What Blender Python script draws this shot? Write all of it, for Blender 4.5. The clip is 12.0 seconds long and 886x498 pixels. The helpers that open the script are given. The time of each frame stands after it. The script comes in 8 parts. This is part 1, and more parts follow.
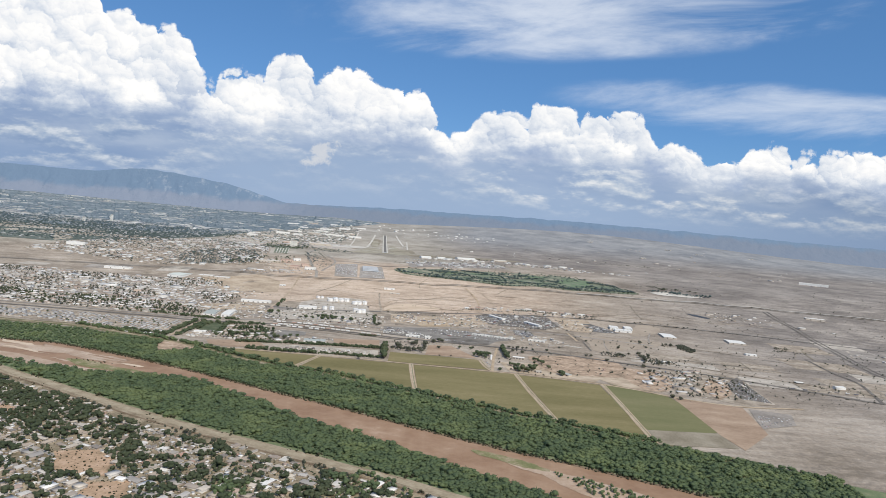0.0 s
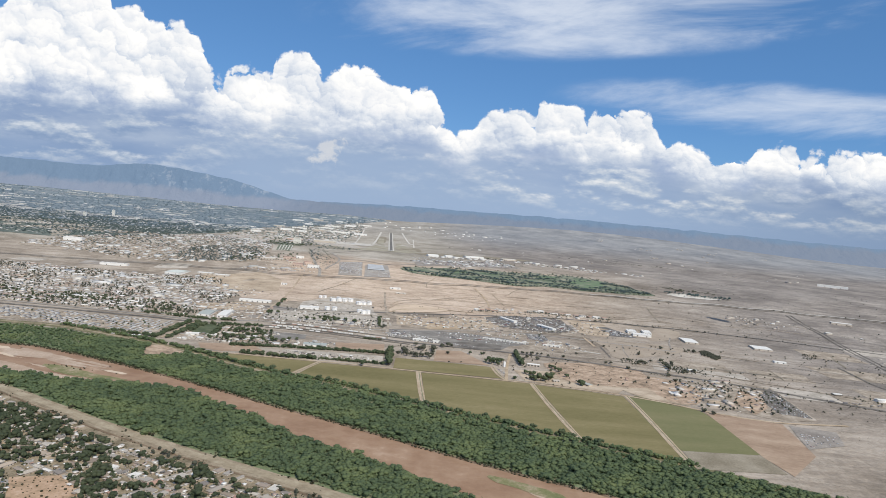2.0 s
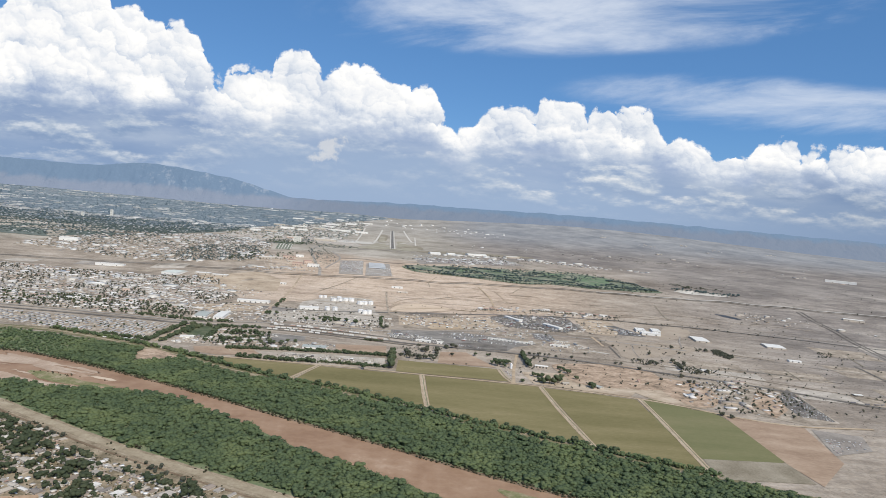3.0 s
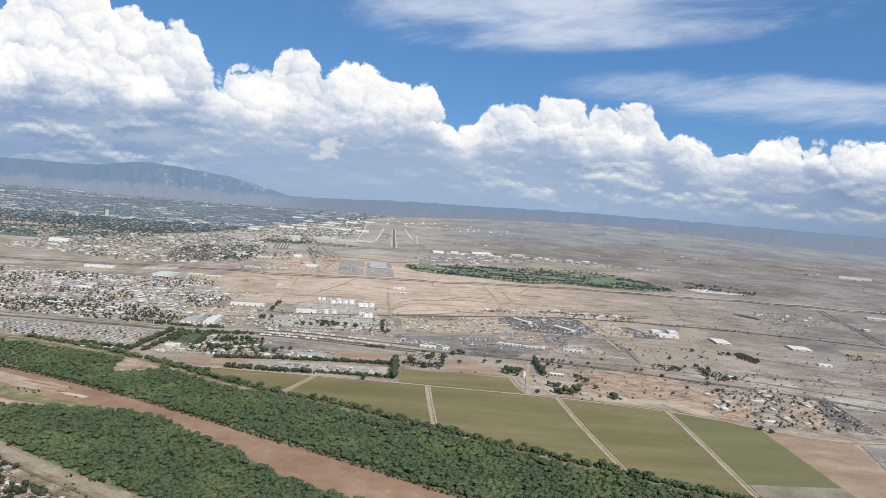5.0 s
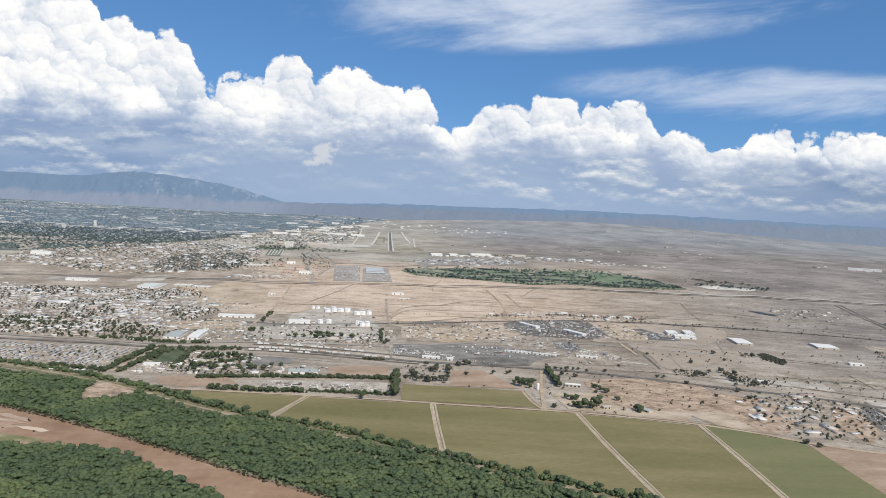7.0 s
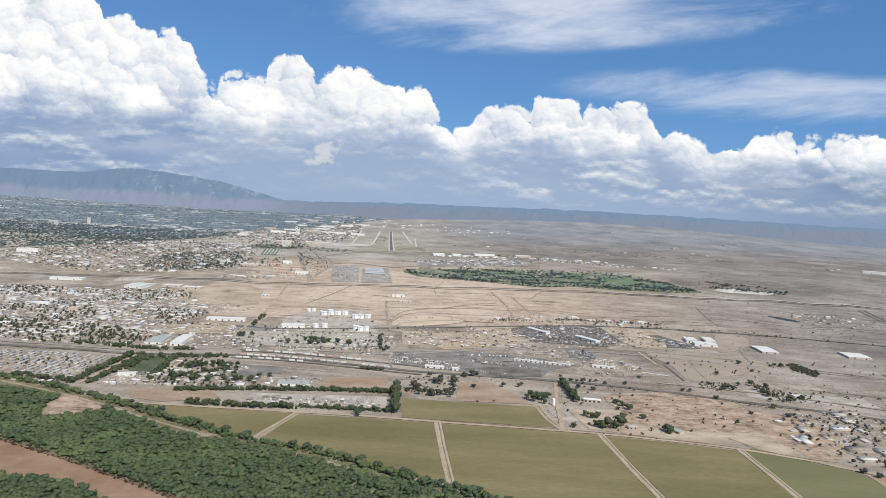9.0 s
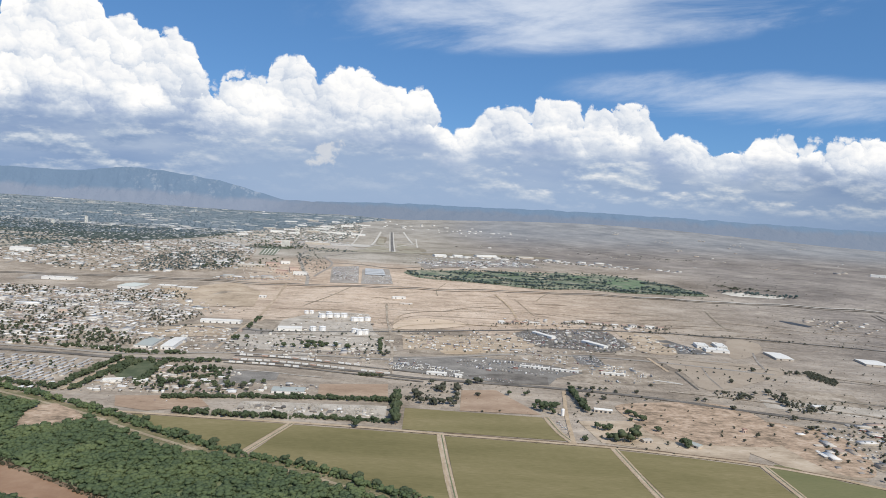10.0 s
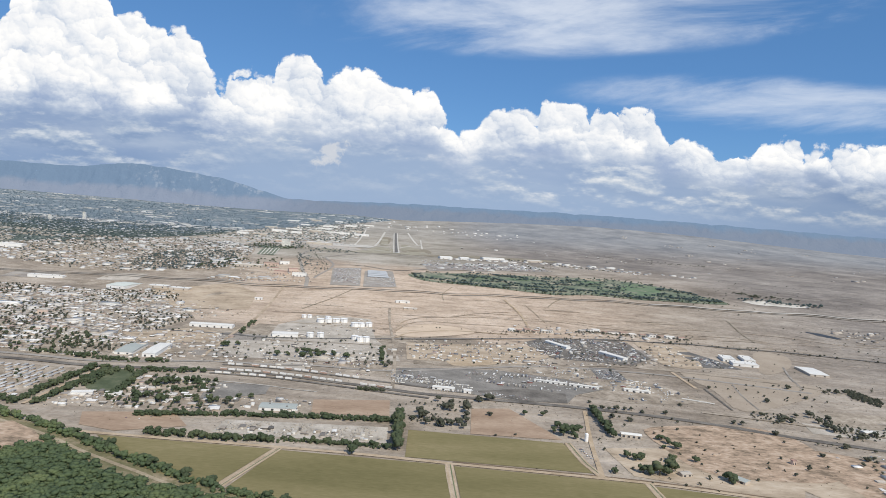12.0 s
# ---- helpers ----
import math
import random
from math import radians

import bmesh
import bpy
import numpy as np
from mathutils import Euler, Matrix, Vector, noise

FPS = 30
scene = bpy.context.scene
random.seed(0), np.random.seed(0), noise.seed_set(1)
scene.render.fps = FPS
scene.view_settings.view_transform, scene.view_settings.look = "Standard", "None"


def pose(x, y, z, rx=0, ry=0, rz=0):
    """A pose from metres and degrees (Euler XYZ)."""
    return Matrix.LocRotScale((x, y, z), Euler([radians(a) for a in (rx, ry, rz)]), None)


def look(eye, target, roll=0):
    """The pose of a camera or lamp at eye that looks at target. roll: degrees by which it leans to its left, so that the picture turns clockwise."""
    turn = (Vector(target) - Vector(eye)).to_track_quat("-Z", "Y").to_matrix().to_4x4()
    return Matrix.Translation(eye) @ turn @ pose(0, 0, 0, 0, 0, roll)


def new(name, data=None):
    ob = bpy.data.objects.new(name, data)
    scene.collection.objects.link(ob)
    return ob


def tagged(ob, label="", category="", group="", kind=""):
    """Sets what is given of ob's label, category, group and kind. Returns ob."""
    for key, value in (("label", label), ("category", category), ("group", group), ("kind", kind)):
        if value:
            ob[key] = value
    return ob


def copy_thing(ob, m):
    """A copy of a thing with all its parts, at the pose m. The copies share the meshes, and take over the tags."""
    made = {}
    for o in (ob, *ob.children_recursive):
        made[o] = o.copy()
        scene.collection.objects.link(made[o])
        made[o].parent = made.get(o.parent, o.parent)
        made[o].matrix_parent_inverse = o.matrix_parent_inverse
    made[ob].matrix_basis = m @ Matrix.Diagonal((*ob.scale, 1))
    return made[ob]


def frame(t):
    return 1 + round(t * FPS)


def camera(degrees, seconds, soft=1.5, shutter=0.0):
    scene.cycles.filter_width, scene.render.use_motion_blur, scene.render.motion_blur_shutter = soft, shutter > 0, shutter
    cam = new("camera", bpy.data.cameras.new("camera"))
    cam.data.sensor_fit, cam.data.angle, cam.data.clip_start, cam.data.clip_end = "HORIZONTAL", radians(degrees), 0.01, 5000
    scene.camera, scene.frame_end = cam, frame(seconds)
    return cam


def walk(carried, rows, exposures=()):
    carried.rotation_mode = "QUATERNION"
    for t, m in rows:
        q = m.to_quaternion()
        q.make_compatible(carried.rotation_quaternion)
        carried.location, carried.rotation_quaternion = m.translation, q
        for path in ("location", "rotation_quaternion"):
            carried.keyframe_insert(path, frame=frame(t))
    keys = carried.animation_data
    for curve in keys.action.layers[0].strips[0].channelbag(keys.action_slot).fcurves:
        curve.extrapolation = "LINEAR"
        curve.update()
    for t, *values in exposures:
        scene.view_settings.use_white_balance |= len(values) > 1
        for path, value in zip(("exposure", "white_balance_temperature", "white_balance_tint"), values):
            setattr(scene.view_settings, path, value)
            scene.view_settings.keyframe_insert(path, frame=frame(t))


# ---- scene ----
cam = camera(69.2, 12.0, soft=0.9)
METRES, EYE, TILT, LEAN, TURN = 430.0, 209.0, 0.0, 0.0, 0.0
ROWS = [
    (0.0, 0.0, 0.0, 0.0, 0.22, -2.61, -4.74),
    (0.5, -0.0036, 0.0412, -0.002, 0.38, -2.62, -4.91),
    (1.0, -0.0071, 0.0817, -0.0037, 0.54, -2.71, -5.07),
    (1.5, -0.0108, 0.1225, -0.0055, 0.69, -2.78, -5.14),
    (2.0, -0.0149, 0.1632, -0.0073, 0.77, -2.84, -5.11),
    (2.5, -0.0189, 0.2048, -0.0092, 0.82, -2.95, -4.82),
    (3.0, -0.0228, 0.246, -0.0116, 0.87, -3.06, -4.7),
    (5.0, -0.0391, 0.409, -0.0188, 0.97, -3.24, -4.29),
    (5.5, -0.0438, 0.4509, -0.0214, 0.9, -3.22, -3.81),
    (6.0, -0.0475, 0.4921, -0.024, 0.78, -3.22, -3.22),
    (6.5, -0.0518, 0.534, -0.0265, 0.66, -3.15, -2.76),
    (7.0, -0.0556, 0.5753, -0.0291, 0.58, -3.01, -2.71),
    (9.0, -0.0706, 0.7447, -0.0389, 0.66, -3.02, -3.06),
    (9.5, -0.0747, 0.7871, -0.0414, 0.68, -3.02, -3.18),
    (10.0, -0.0784, 0.8286, -0.0435, 0.74, -2.94, -3.38),
    (10.5, -0.0824, 0.8703, -0.0456, 0.84, -2.88, -3.64),
    (11.0, -0.0862, 0.9118, -0.0477, 0.94, -2.83, -3.87),
    (11.5, -0.0902, 0.9531, -0.0497, 1.07, -2.8, -4.07),
    (12.0, -0.0942, 0.9941, -0.0518, 1.12, -2.82, -4.13),
]
walk(cam, [(t, pose(0, 0, EYE, TILT, LEAN, TURN) @ pose(METRES * x, METRES * y, METRES * z, 90 + pitch, roll, yaw)) for t, x, y, z, yaw, pitch, roll in ROWS])

# ---- world: sky, clouds, sun ----
SUN_FROM = Vector((0.36, -0.60, 0.72)).normalized()
sun = new("sun", bpy.data.lights.new("sun", "SUN"))
sun.data.energy, sun.data.angle, sun.data.color = 4.05, radians(0.53), (1.0, 0.945, 0.83)
sun.matrix_world = look((0, 0, 800), Vector((0, 0, 800)) - SUN_FROM)

world = bpy.data.worlds.new("sky")
scene.world = world
world.use_nodes = True
WT = world.node_tree
WT.nodes.clear()


class Graph:
    """Short-hand for building node trees."""

    def __init__(self, tree):
        self.t = tree

    def node(self, kind):
        return self.t.nodes.new(kind)

    def put(self, socket, value):
        if isinstance(value, bpy.types.NodeSocket):
            self.t.links.new(value, socket)
        elif isinstance(value, (tuple, list)):
            socket.default_value = tuple(value) if len(socket.default_value) == len(value) else (*value, 1.0)
        else:
            socket.default_value = value

    def m(self, op, a, b=0.0, c=0.0, clamp=False):
        n = self.node("ShaderNodeMath")
        n.operation, n.use_clamp = op, clamp
        for s, v in zip(n.inputs, (a, b, c)):
            self.put(s, v)
        return n.outputs[0]

    def step(self, v, a, b, kind="SMOOTHSTEP"):
        n = self.node("ShaderNodeMapRange")
        n.interpolation_type, n.clamp = kind, True
        self.put(n.inputs["Value"], v)
        self.put(n.inputs["From Min"], a)
        self.put(n.inputs["From Max"], b)
        return n.outputs[0]

    def vec(self, x, y, z=0.0):
        n = self.node("ShaderNodeCombineXYZ")
        for s, v in zip(n.inputs, (x, y, z)):
            self.put(s, v)
        return n.outputs[0]

    def noise(self, v, scale, detail=4.0, rough=0.55, dims="3D", distort=0.0):
        n = self.node("ShaderNodeTexNoise")
        n.noise_dimensions = dims
        self.put(n.inputs["Vector"], v)
        for k, x in (("Scale", scale), ("Detail", detail), ("Roughness", rough), ("Distortion", distort)):
            self.put(n.inputs[k], x)
        return n.outputs[0]

    def domes(self, v, scale, light):
        """Round heads side by side: their height, and how squarely each spot faces the light."""
        n = self.node("ShaderNodeTexVoronoi")
        n.voronoi_dimensions, n.feature = "2D", "SMOOTH_F1"
        n.inputs["Smoothness"].default_value = 0.22
        self.put(n.inputs["Vector"], v)
        self.put(n.inputs["Scale"], scale)
        d = self.m("MINIMUM", n.outputs["Distance"], 0.95)
        high = self.m("SQRT", self.m("SUBTRACT", 1.0, self.m("MULTIPLY", d, d)))
        off = self.node("ShaderNodeVectorMath")
        off.operation = "SUBTRACT"
        self.put(off.inputs[0], v)
        self.put(off.inputs[1], n.outputs["Position"])
        dot = self.node("ShaderNodeVectorMath")
        dot.operation = "DOT_PRODUCT"
        self.put(dot.inputs[0], off.outputs[0])
        self.put(dot.inputs[1], (light[0] * scale, light[1] * scale, 0.0))
        return high, self.m("MULTIPLY_ADD", high, light[2], dot.outputs["Value"])

    def mix(self, f, a, b, blend="MIX"):
        n = self.node("ShaderNodeMix")
        n.data_type, n.blend_type = "RGBA", blend
        self.put(n.inputs[0], f)
        self.put(n.inputs[6], a)
        self.put(n.inputs[7], b)
        return n.outputs[2]

    def ramp(self, f, stops, kind="LINEAR"):
        n = self.node("ShaderNodeValToRGB")
        n.color_ramp.interpolation = kind
        e = n.color_ramp.elements
        while len(e) < len(stops):
            e.new(0.5)
        for el, (p, c) in zip(e, stops):
            el.position = p
            el.color = (c, c, c, 1) if isinstance(c, float) else (*c, 1)
        self.put(n.inputs[0], f)
        return n.outputs[0]


g = Graph(WT)
way = g.node("ShaderNodeTexCoord").outputs["Generated"]
split = g.node("ShaderNodeSeparateXYZ")
g.put(split.inputs[0], way)
ahead = g.m("ADD", g.m("ABSOLUTE", split.outputs[1]), 0.04)
u0 = g.m("DIVIDE", split.outputs[0], ahead)
v0 = g.m("DIVIDE", split.outputs[2], ahead)
p0 = g.vec(u0, v0)

# the clear sky
clear = g.node("ShaderNodeTexSky")
clear.sky_type, clear.sun_disc = "NISHITA", False
clear.sun_elevation = math.asin(SUN_FROM.z)
clear.sun_rotation = math.atan2(SUN_FROM.x, SUN_FROM.y)
clear.altitude, clear.air_density, clear.dust_density, clear.ozone_density = 1600, 1.0, 0.2, 3.0
sky = g.mix(0.45, g.mix(1.0, clear.outputs[0], (0.72, 0.915, 1.075), "MULTIPLY"), (0.95, 2.7, 5.9))

# skyline of the cumulus towers: bearing and height, both as slopes
TOPS_WEST = [(-0.711, 0.244), (-0.695, 0.262), (-0.681, 0.271), (-0.675, 0.295), (-0.66, 0.321), (-0.546, 0.327), (-0.533, 0.306), (-0.523, 0.278), (-0.492, 0.283), (-0.476, 0.266), (-0.461, 0.253), (-0.422, 0.261), (-0.397, 0.246), (-0.387, 0.224), (-0.379, 0.200), (-0.356, 0.188), (-0.350, 0.200), (-0.340, 0.211), (-0.311, 0.211), (-0.284, 0.201), (-0.279, 0.223), (-0.255, 0.238), (-0.233, 0.236), (-0.215, 0.22), (-0.208, 0.195), (-0.192, 0.207), (-0.176, 0.222), (-0.15, 0.226), (-0.128, 0.222)]
TOPS_EAST = [(-0.128, 0.222), (-0.106, 0.217), (-0.079, 0.203), (-0.045, 0.199), (-0.034, 0.176), (-0.006, 0.143), (0.02, 0.151), (0.032, 0.168), (0.062, 0.179), (0.09, 0.184), (0.11, 0.175), (0.118, 0.192), (0.152, 0.202), (0.178, 0.196), (0.188, 0.179), (0.196, 0.201), (0.217, 0.204), (0.248, 0.19), (0.279, 0.186), (0.292, 0.166), (0.299, 0.15), (0.334, 0.148), (0.356, 0.143), (0.387, 0.131), (0.4, 0.144), (0.43, 0.132), (0.439, 0.155), (0.467, 0.167), (0.493, 0.161), (0.504, 0.145), (0.516, 0.159), (0.558, 0.158)]
wob = g.noise(p0, 26.0, 3.0)
u1 = g.m("ADD", u0, g.m("MULTIPLY", g.m("SUBTRACT", wob, 0.5), 0.009))


def skyline(tops, lo, hi):
    f = g.step(u1, lo, hi, "LINEAR")
    return g.m("MULTIPLY", g.ramp(f, [((a - lo) / (hi - lo), b / 0.4) for a, b in tops]), 0.4)


west, east = skyline(TOPS_WEST, -0.75, -0.128), skyline(TOPS_EAST, -0.128, 0.95)
isleft = g.m("LESS_THAN", u1, -0.128)
top = g.m("ADD", g.m("MULTIPLY", west, isleft), g.m("MULTIPLY", east, g.m("SUBTRACT", 1.0, isleft)))


LIGHT = (0.34, 0.66, 0.66)
bend = g.noise(p0, 24.0, 6.0, 0.62)
bend2 = g.noise(g.vec(g.m("ADD", u0, 3.1), v0), 24.0, 6.0, 0.62)
bent = g.vec(g.m("MULTIPLY_ADD", g.m("SUBTRACT", bend, 0.5), 0.06, u0), g.m("MULTIPLY_ADD", g.m("SUBTRACT", bend2, 0.5), 0.06, g.m("MULTIPLY", v0, 1.15)))
high_a, face_a = g.domes(bent, 11.0, LIGHT)
high_b, face_b = g.domes(bent, 27.0, LIGHT)
high_c, face_c = g.domes(bent, 66.0, LIGHT)
heap = g.m("MULTIPLY_ADD", high_a, 0.50, g.m("MULTIPLY_ADD", high_b, 0.32, g.m("MULTIPLY", high_c, 0.18)))
inside = g.m("ADD", g.m("SUBTRACT", g.m("SUBTRACT", top, 0.019), v0), g.m("MULTIPLY", g.m("SUBTRACT", heap, 0.83), 0.11))
fine = g.noise(p0, 70.0, 5.0, 0.68)
cumulus = g.step(g.m("MULTIPLY_ADD", g.m("SUBTRACT", fine, 0.5), 0.012, inside), 0.0, 0.007)
lit = g.m("MULTIPLY_ADD", face_a, 0.46, g.m("MULTIPLY_ADD", face_b, 0.34, g.m("MULTIPLY", face_c, 0.20)))
lit = g.step(lit, 0.20, 0.86, "LINEAR")
big = g.noise(g.vec(u0, g.m("MULTIPLY", v0, 1.7)), 9.0, 7.0, 0.62)
base_at = g.m("ADD", v0, g.m("MULTIPLY", g.m("SUBTRACT", big, 0.5), 0.15))
foot_v = g.m("ADD", g.m("MINIMUM", g.m("MULTIPLY", g.m("SUBTRACT", top, 0.09), 0.38), 0.058), 0.085)
sunlit = g.step(g.m("SUBTRACT", base_at, foot_v), -0.045, 0.03)
tone = g.m("MULTIPLY_ADD", sunlit, g.m("MULTIPLY_ADD", lit, 0.32, 0.24), g.m("MULTIPLY_ADD", lit, 0.14, 0.20))
tone = g.m("ADD", g.m("MULTIPLY_ADD", g.m("SUBTRACT", big, 0.5), 0.46, tone), g.m("MULTIPLY", sunlit, 0.05))
tone = g.m("MULTIPLY_ADD", g.m("SUBTRACT", fine, 0.5), 0.16, tone)
heap_colour = g.ramp(tone, [(0.05, (0.27, 0.36, 0.55)), (0.26, (0.38, 0.47, 0.65)), (0.44, (0.56, 0.63, 0.75)), (0.62, (0.77, 0.81, 0.87)), (0.75, (0.91, 0.92, 0.94)), (0.90, (1.04, 1.03, 1.005))])

# flat grey bases in thin layers, with brighter cloudlets, over a distant rain haze
layer_at = g.vec(g.m("MULTIPLY", u0, 9.0), g.m("MULTIPLY", v0, 24.0))
layer_up = g.vec(g.m("MULTIPLY", u0, 9.0), g.m("MULTIPLY_ADD", v0, 24.0, 0.17))
streak = g.noise(layer_at, 0.95, 9.0, 0.60)
streak_up = g.noise(layer_up, 0.95, 9.0, 0.60)
edge_lit = g.step(g.m("SUBTRACT", streak, streak_up), -0.07, 0.12, "LINEAR")
cloudlet = g.step(streak, 0.42, 0.55)
layer_shade = g.ramp(edge_lit, [(0.0, (0.33, 0.43, 0.60)), (0.40, (0.44, 0.53, 0.67)), (0.7, (0.60, 0.66, 0.74)), (1.0, (0.80, 0.82, 0.85))])
open_air = g.m("MULTIPLY_ADD", g.step(g.m("ABSOLUTE", g.m("ADD", u0, 0.17)), 0.10, 0.34), 0.75, 0.25)
open_air = g.m("MAXIMUM", open_air, g.step(v0, 0.07, 0.10))
gloom = g.noise(g.vec(g.m("MULTIPLY", u0, 3.0), g.m("MULTIPLY", v0, 13.0)), 1.6, 5.0, 0.55)
grey_base = g.ramp(gloom, [(0.36, (0.285, 0.39, 0.585)), (0.52, (0.37, 0.465, 0.635)), (0.66, (0.52, 0.595, 0.715))])
clear_haze = g.mix(g.m("MULTIPLY", g.step(v0, 0.03, 0.09), open_air), (0.335, 0.445, 0.625), grey_base)
haze = g.mix(g.m("MULTIPLY", g.m("MULTIPLY", cloudlet, open_air), g.step(v0, 0.012, 0.055)), clear_haze, layer_shade)
under = g.step(g.m("SUBTRACT", g.m("ADD", v0, g.m("MULTIPLY", g.m("SUBTRACT", streak, 0.5), 0.10)), foot_v), 0.0, -0.045)
cloud_colour = g.mix(under, heap_colour, haze)
cloud_colour = g.mix(g.m("MULTIPLY", g.step(u0, 0.15, 0.75), under), cloud_colour, g.mix(1.0, cloud_colour, (0.70, 0.735, 0.78), "MULTIPLY"))
cloud_colour = g.mix(g.m("MULTIPLY", g.step(u0, -0.28, -0.50), under), cloud_colour, g.mix(1.0, cloud_colour, (0.78, 0.83, 0.90), "MULTIPLY"))
cover = g.m("MAXIMUM", cumulus, under)

# thin high wisps
wisp_at = g.vec(g.m("MULTIPLY_ADD", v0, 3.0, g.m("MULTIPLY", u0, 2.2)), g.m("MULTIPLY_ADD", u0, -2.2, g.m("MULTIPLY", v0, 11.0)))
wisp = g.noise(wisp_at, 1.25, 10.0, 0.62, distort=0.4)


def oval(cu, cv, ru, rv, tilt):
    a = g.m("DIVIDE", g.m("SUBTRACT", u0, cu), ru)
    b = g.m("DIVIDE", g.m("SUBTRACT", g.m("SUBTRACT", v0, cv), g.m("MULTIPLY", g.m("SUBTRACT", u0, cu), tilt)), rv)
    return g.m("SUBTRACT", 1.0, g.m("ADD", g.m("MULTIPLY", a, a), g.m("MULTIPLY", b, b)), clamp=True)


veil = g.m("MAXIMUM", oval(0.18, 0.328, 0.46, 0.085, 0.10), g.m("MULTIPLY", oval(0.50, 0.198, 0.40, 0.048, 0.0), 0.70))
veil = g.m("MAXIMUM", veil, g.m("MULTIPLY", g.step(v0, 0.42, 0.9), 0.4))
wisps = g.m("MULTIPLY", g.step(g.m("ADD", wisp, g.m("MULTIPLY", veil, 0.34)), 0.50, 0.98), g.m("MULTIPLY", g.step(veil, 0.0, 0.35), 0.70))
sky10 = g.mix(wisps, g.mix(1.0, sky, (0.1, 0.1, 0.1), "MULTIPLY"), (0.86, 0.90, 0.96))
tuft_at = oval(-0.190, 0.081, 0.040, 0.028, 0.35)
tuft = g.m("ADD", tuft_at, g.m("MULTIPLY_ADD", g.m("SUBTRACT", fine, 0.5), 2.4, g.m("MULTIPLY", g.m("SUBTRACT", bend2, 0.5), 4.5)))
cloud_colour = g.mix(g.m("MULTIPLY", g.step(tuft, 0.35, 1.15), g.m("MULTIPLY", g.step(tuft_at, 0.0, 0.5), 0.6)), cloud_colour, (0.78, 0.775, 0.77))
final = g.mix(cover, sky10, cloud_colour)
lifted = g.mix(1.0, final, (10.0, 10.0, 10.0), "MULTIPLY")
back = g.node("ShaderNodeBackground")
g.put(back.inputs["Color"], lifted)
back.inputs["Strength"].default_value = 0.1
WT.links.new(back.outputs[0], g.node("ShaderNodeOutputWorld").inputs[0])


# ---- materials ----
def material(name, rough=0.9, spec=0.2, metal=0.0):
    mt = bpy.data.materials.new(name)
    mt.use_nodes = True
    gr = Graph(mt.node_tree)
    bs = mt.node_tree.nodes["Principled BSDF"]
    bs.inputs["Roughness"].default_value = rough
    bs.inputs["Specular IOR Level"].default_value = spec
    bs.inputs["Metallic"].default_value = metal
    return mt, gr, bs


def place_of(gr):
    return gr.node("ShaderNodeNewGeometry").outputs["Position"]


def soil(name, stops, coarse, fine, rough=0.95, bump=0.3, spec=0.1, stretch=(1, 1, 1), warm=0.96):
    """Earth, paving, crops: two scales of patchiness and a fine relief."""
    mt, gr, bs = material(name, rough, spec)
    at = gr.node("ShaderNodeMapping")
    gr.put(at.inputs["Vector"], place_of(gr))
    at.inputs["Scale"].default_value = stretch
    a, b = gr.noise(at.outputs[0], coarse, 5.0, 0.6), gr.noise(at.outputs[0], fine, 4.0, 0.65)
    f = gr.m("MULTIPLY_ADD", gr.m("SUBTRACT", b, 0.5), 0.55, a)
    gr.put(bs.inputs["Base Color"], gr.ramp(f, [(k, (r, g * 0.985, bl * warm)) for k, (r, g, bl) in stops]))
    bp = gr.node("ShaderNodeBump")
    bp.inputs["Strength"].default_value = bump
    bp.inputs["Distance"].default_value = 0.4
    gr.put(bp.inputs["Height"], b)
    gr.put(bs.inputs["Normal"], bp.outputs[0])
    return mt


def palette(name, colours, rough=0.7, spec=0.3, by="island", grime=0.25, metal=0.0):
    """One of several plain colours, by piece or by object, with grime on top."""
    mt, gr, bs = material(name, rough, spec, metal)
    if by == "island":
        r = gr.node("ShaderNodeNewGeometry").outputs["Random Per Island"]
    else:
        r = gr.node("ShaderNodeObjectInfo").outputs["Random"]
    n = len(colours)
    base = gr.ramp(r, [(i / n, c) for i, c in enumerate(colours)], "CONSTANT")
    dirt = gr.noise(place_of(gr), 0.8, 4.0, 0.65)
    gr.put(bs.inputs["Base Color"], gr.mix(gr.m("MULTIPLY", gr.step(dirt, 0.4, 0.75), grime), base, (0.22, 0.18, 0.14)))
    return mt


def leafage(name, dark, light, dry):
    """Leaves: each clump its own green, paler patches of trees here and there."""
    mt, gr, bs = material(name, 0.75, 0.15)
    r = gr.node("ShaderNodeNewGeometry").outputs["Random Per Island"]
    stand = gr.noise(place_of(gr), 0.022, 3.0, 0.6)
    clump = gr.step(gr.noise(place_of(gr), 0.07, 3.0, 0.6), 0.36, 0.66, "LINEAR")
    tone = gr.m("MULTIPLY_ADD", r, 0.35, gr.m("MULTIPLY", clump, 0.65))
    c = gr.mix(tone, dark, light)
    col = gr.mix(gr.step(stand, 0.46, 0.70), c, gr.mix(tone, light, dry))
    gr.put(bs.inputs["Base Color"], col)
    ruffle = gr.node("ShaderNodeBump")
    ruffle.inputs["Strength"].default_value, ruffle.inputs["Distance"].default_value = 0.9, 0.7
    gr.put(ruffle.inputs["Height"], gr.noise(place_of(gr), 0.9, 4.0, 0.7))
    gr.put(bs.inputs["Normal"], ruffle.outputs[0])
    thin = gr.node("ShaderNodeBsdfTranslucent")
    gr.put(thin.inputs["Color"], col)
    both = gr.node("ShaderNodeMixShader")
    both.inputs[0].default_value = 0.48
    gr.t.links.new(bs.outputs[0], both.inputs[1])
    gr.t.links.new(thin.outputs[0], both.inputs[2])
    gr.t.links.new(both.outputs[0], gr.t.nodes["Material Output"].inputs[0])
    return mt


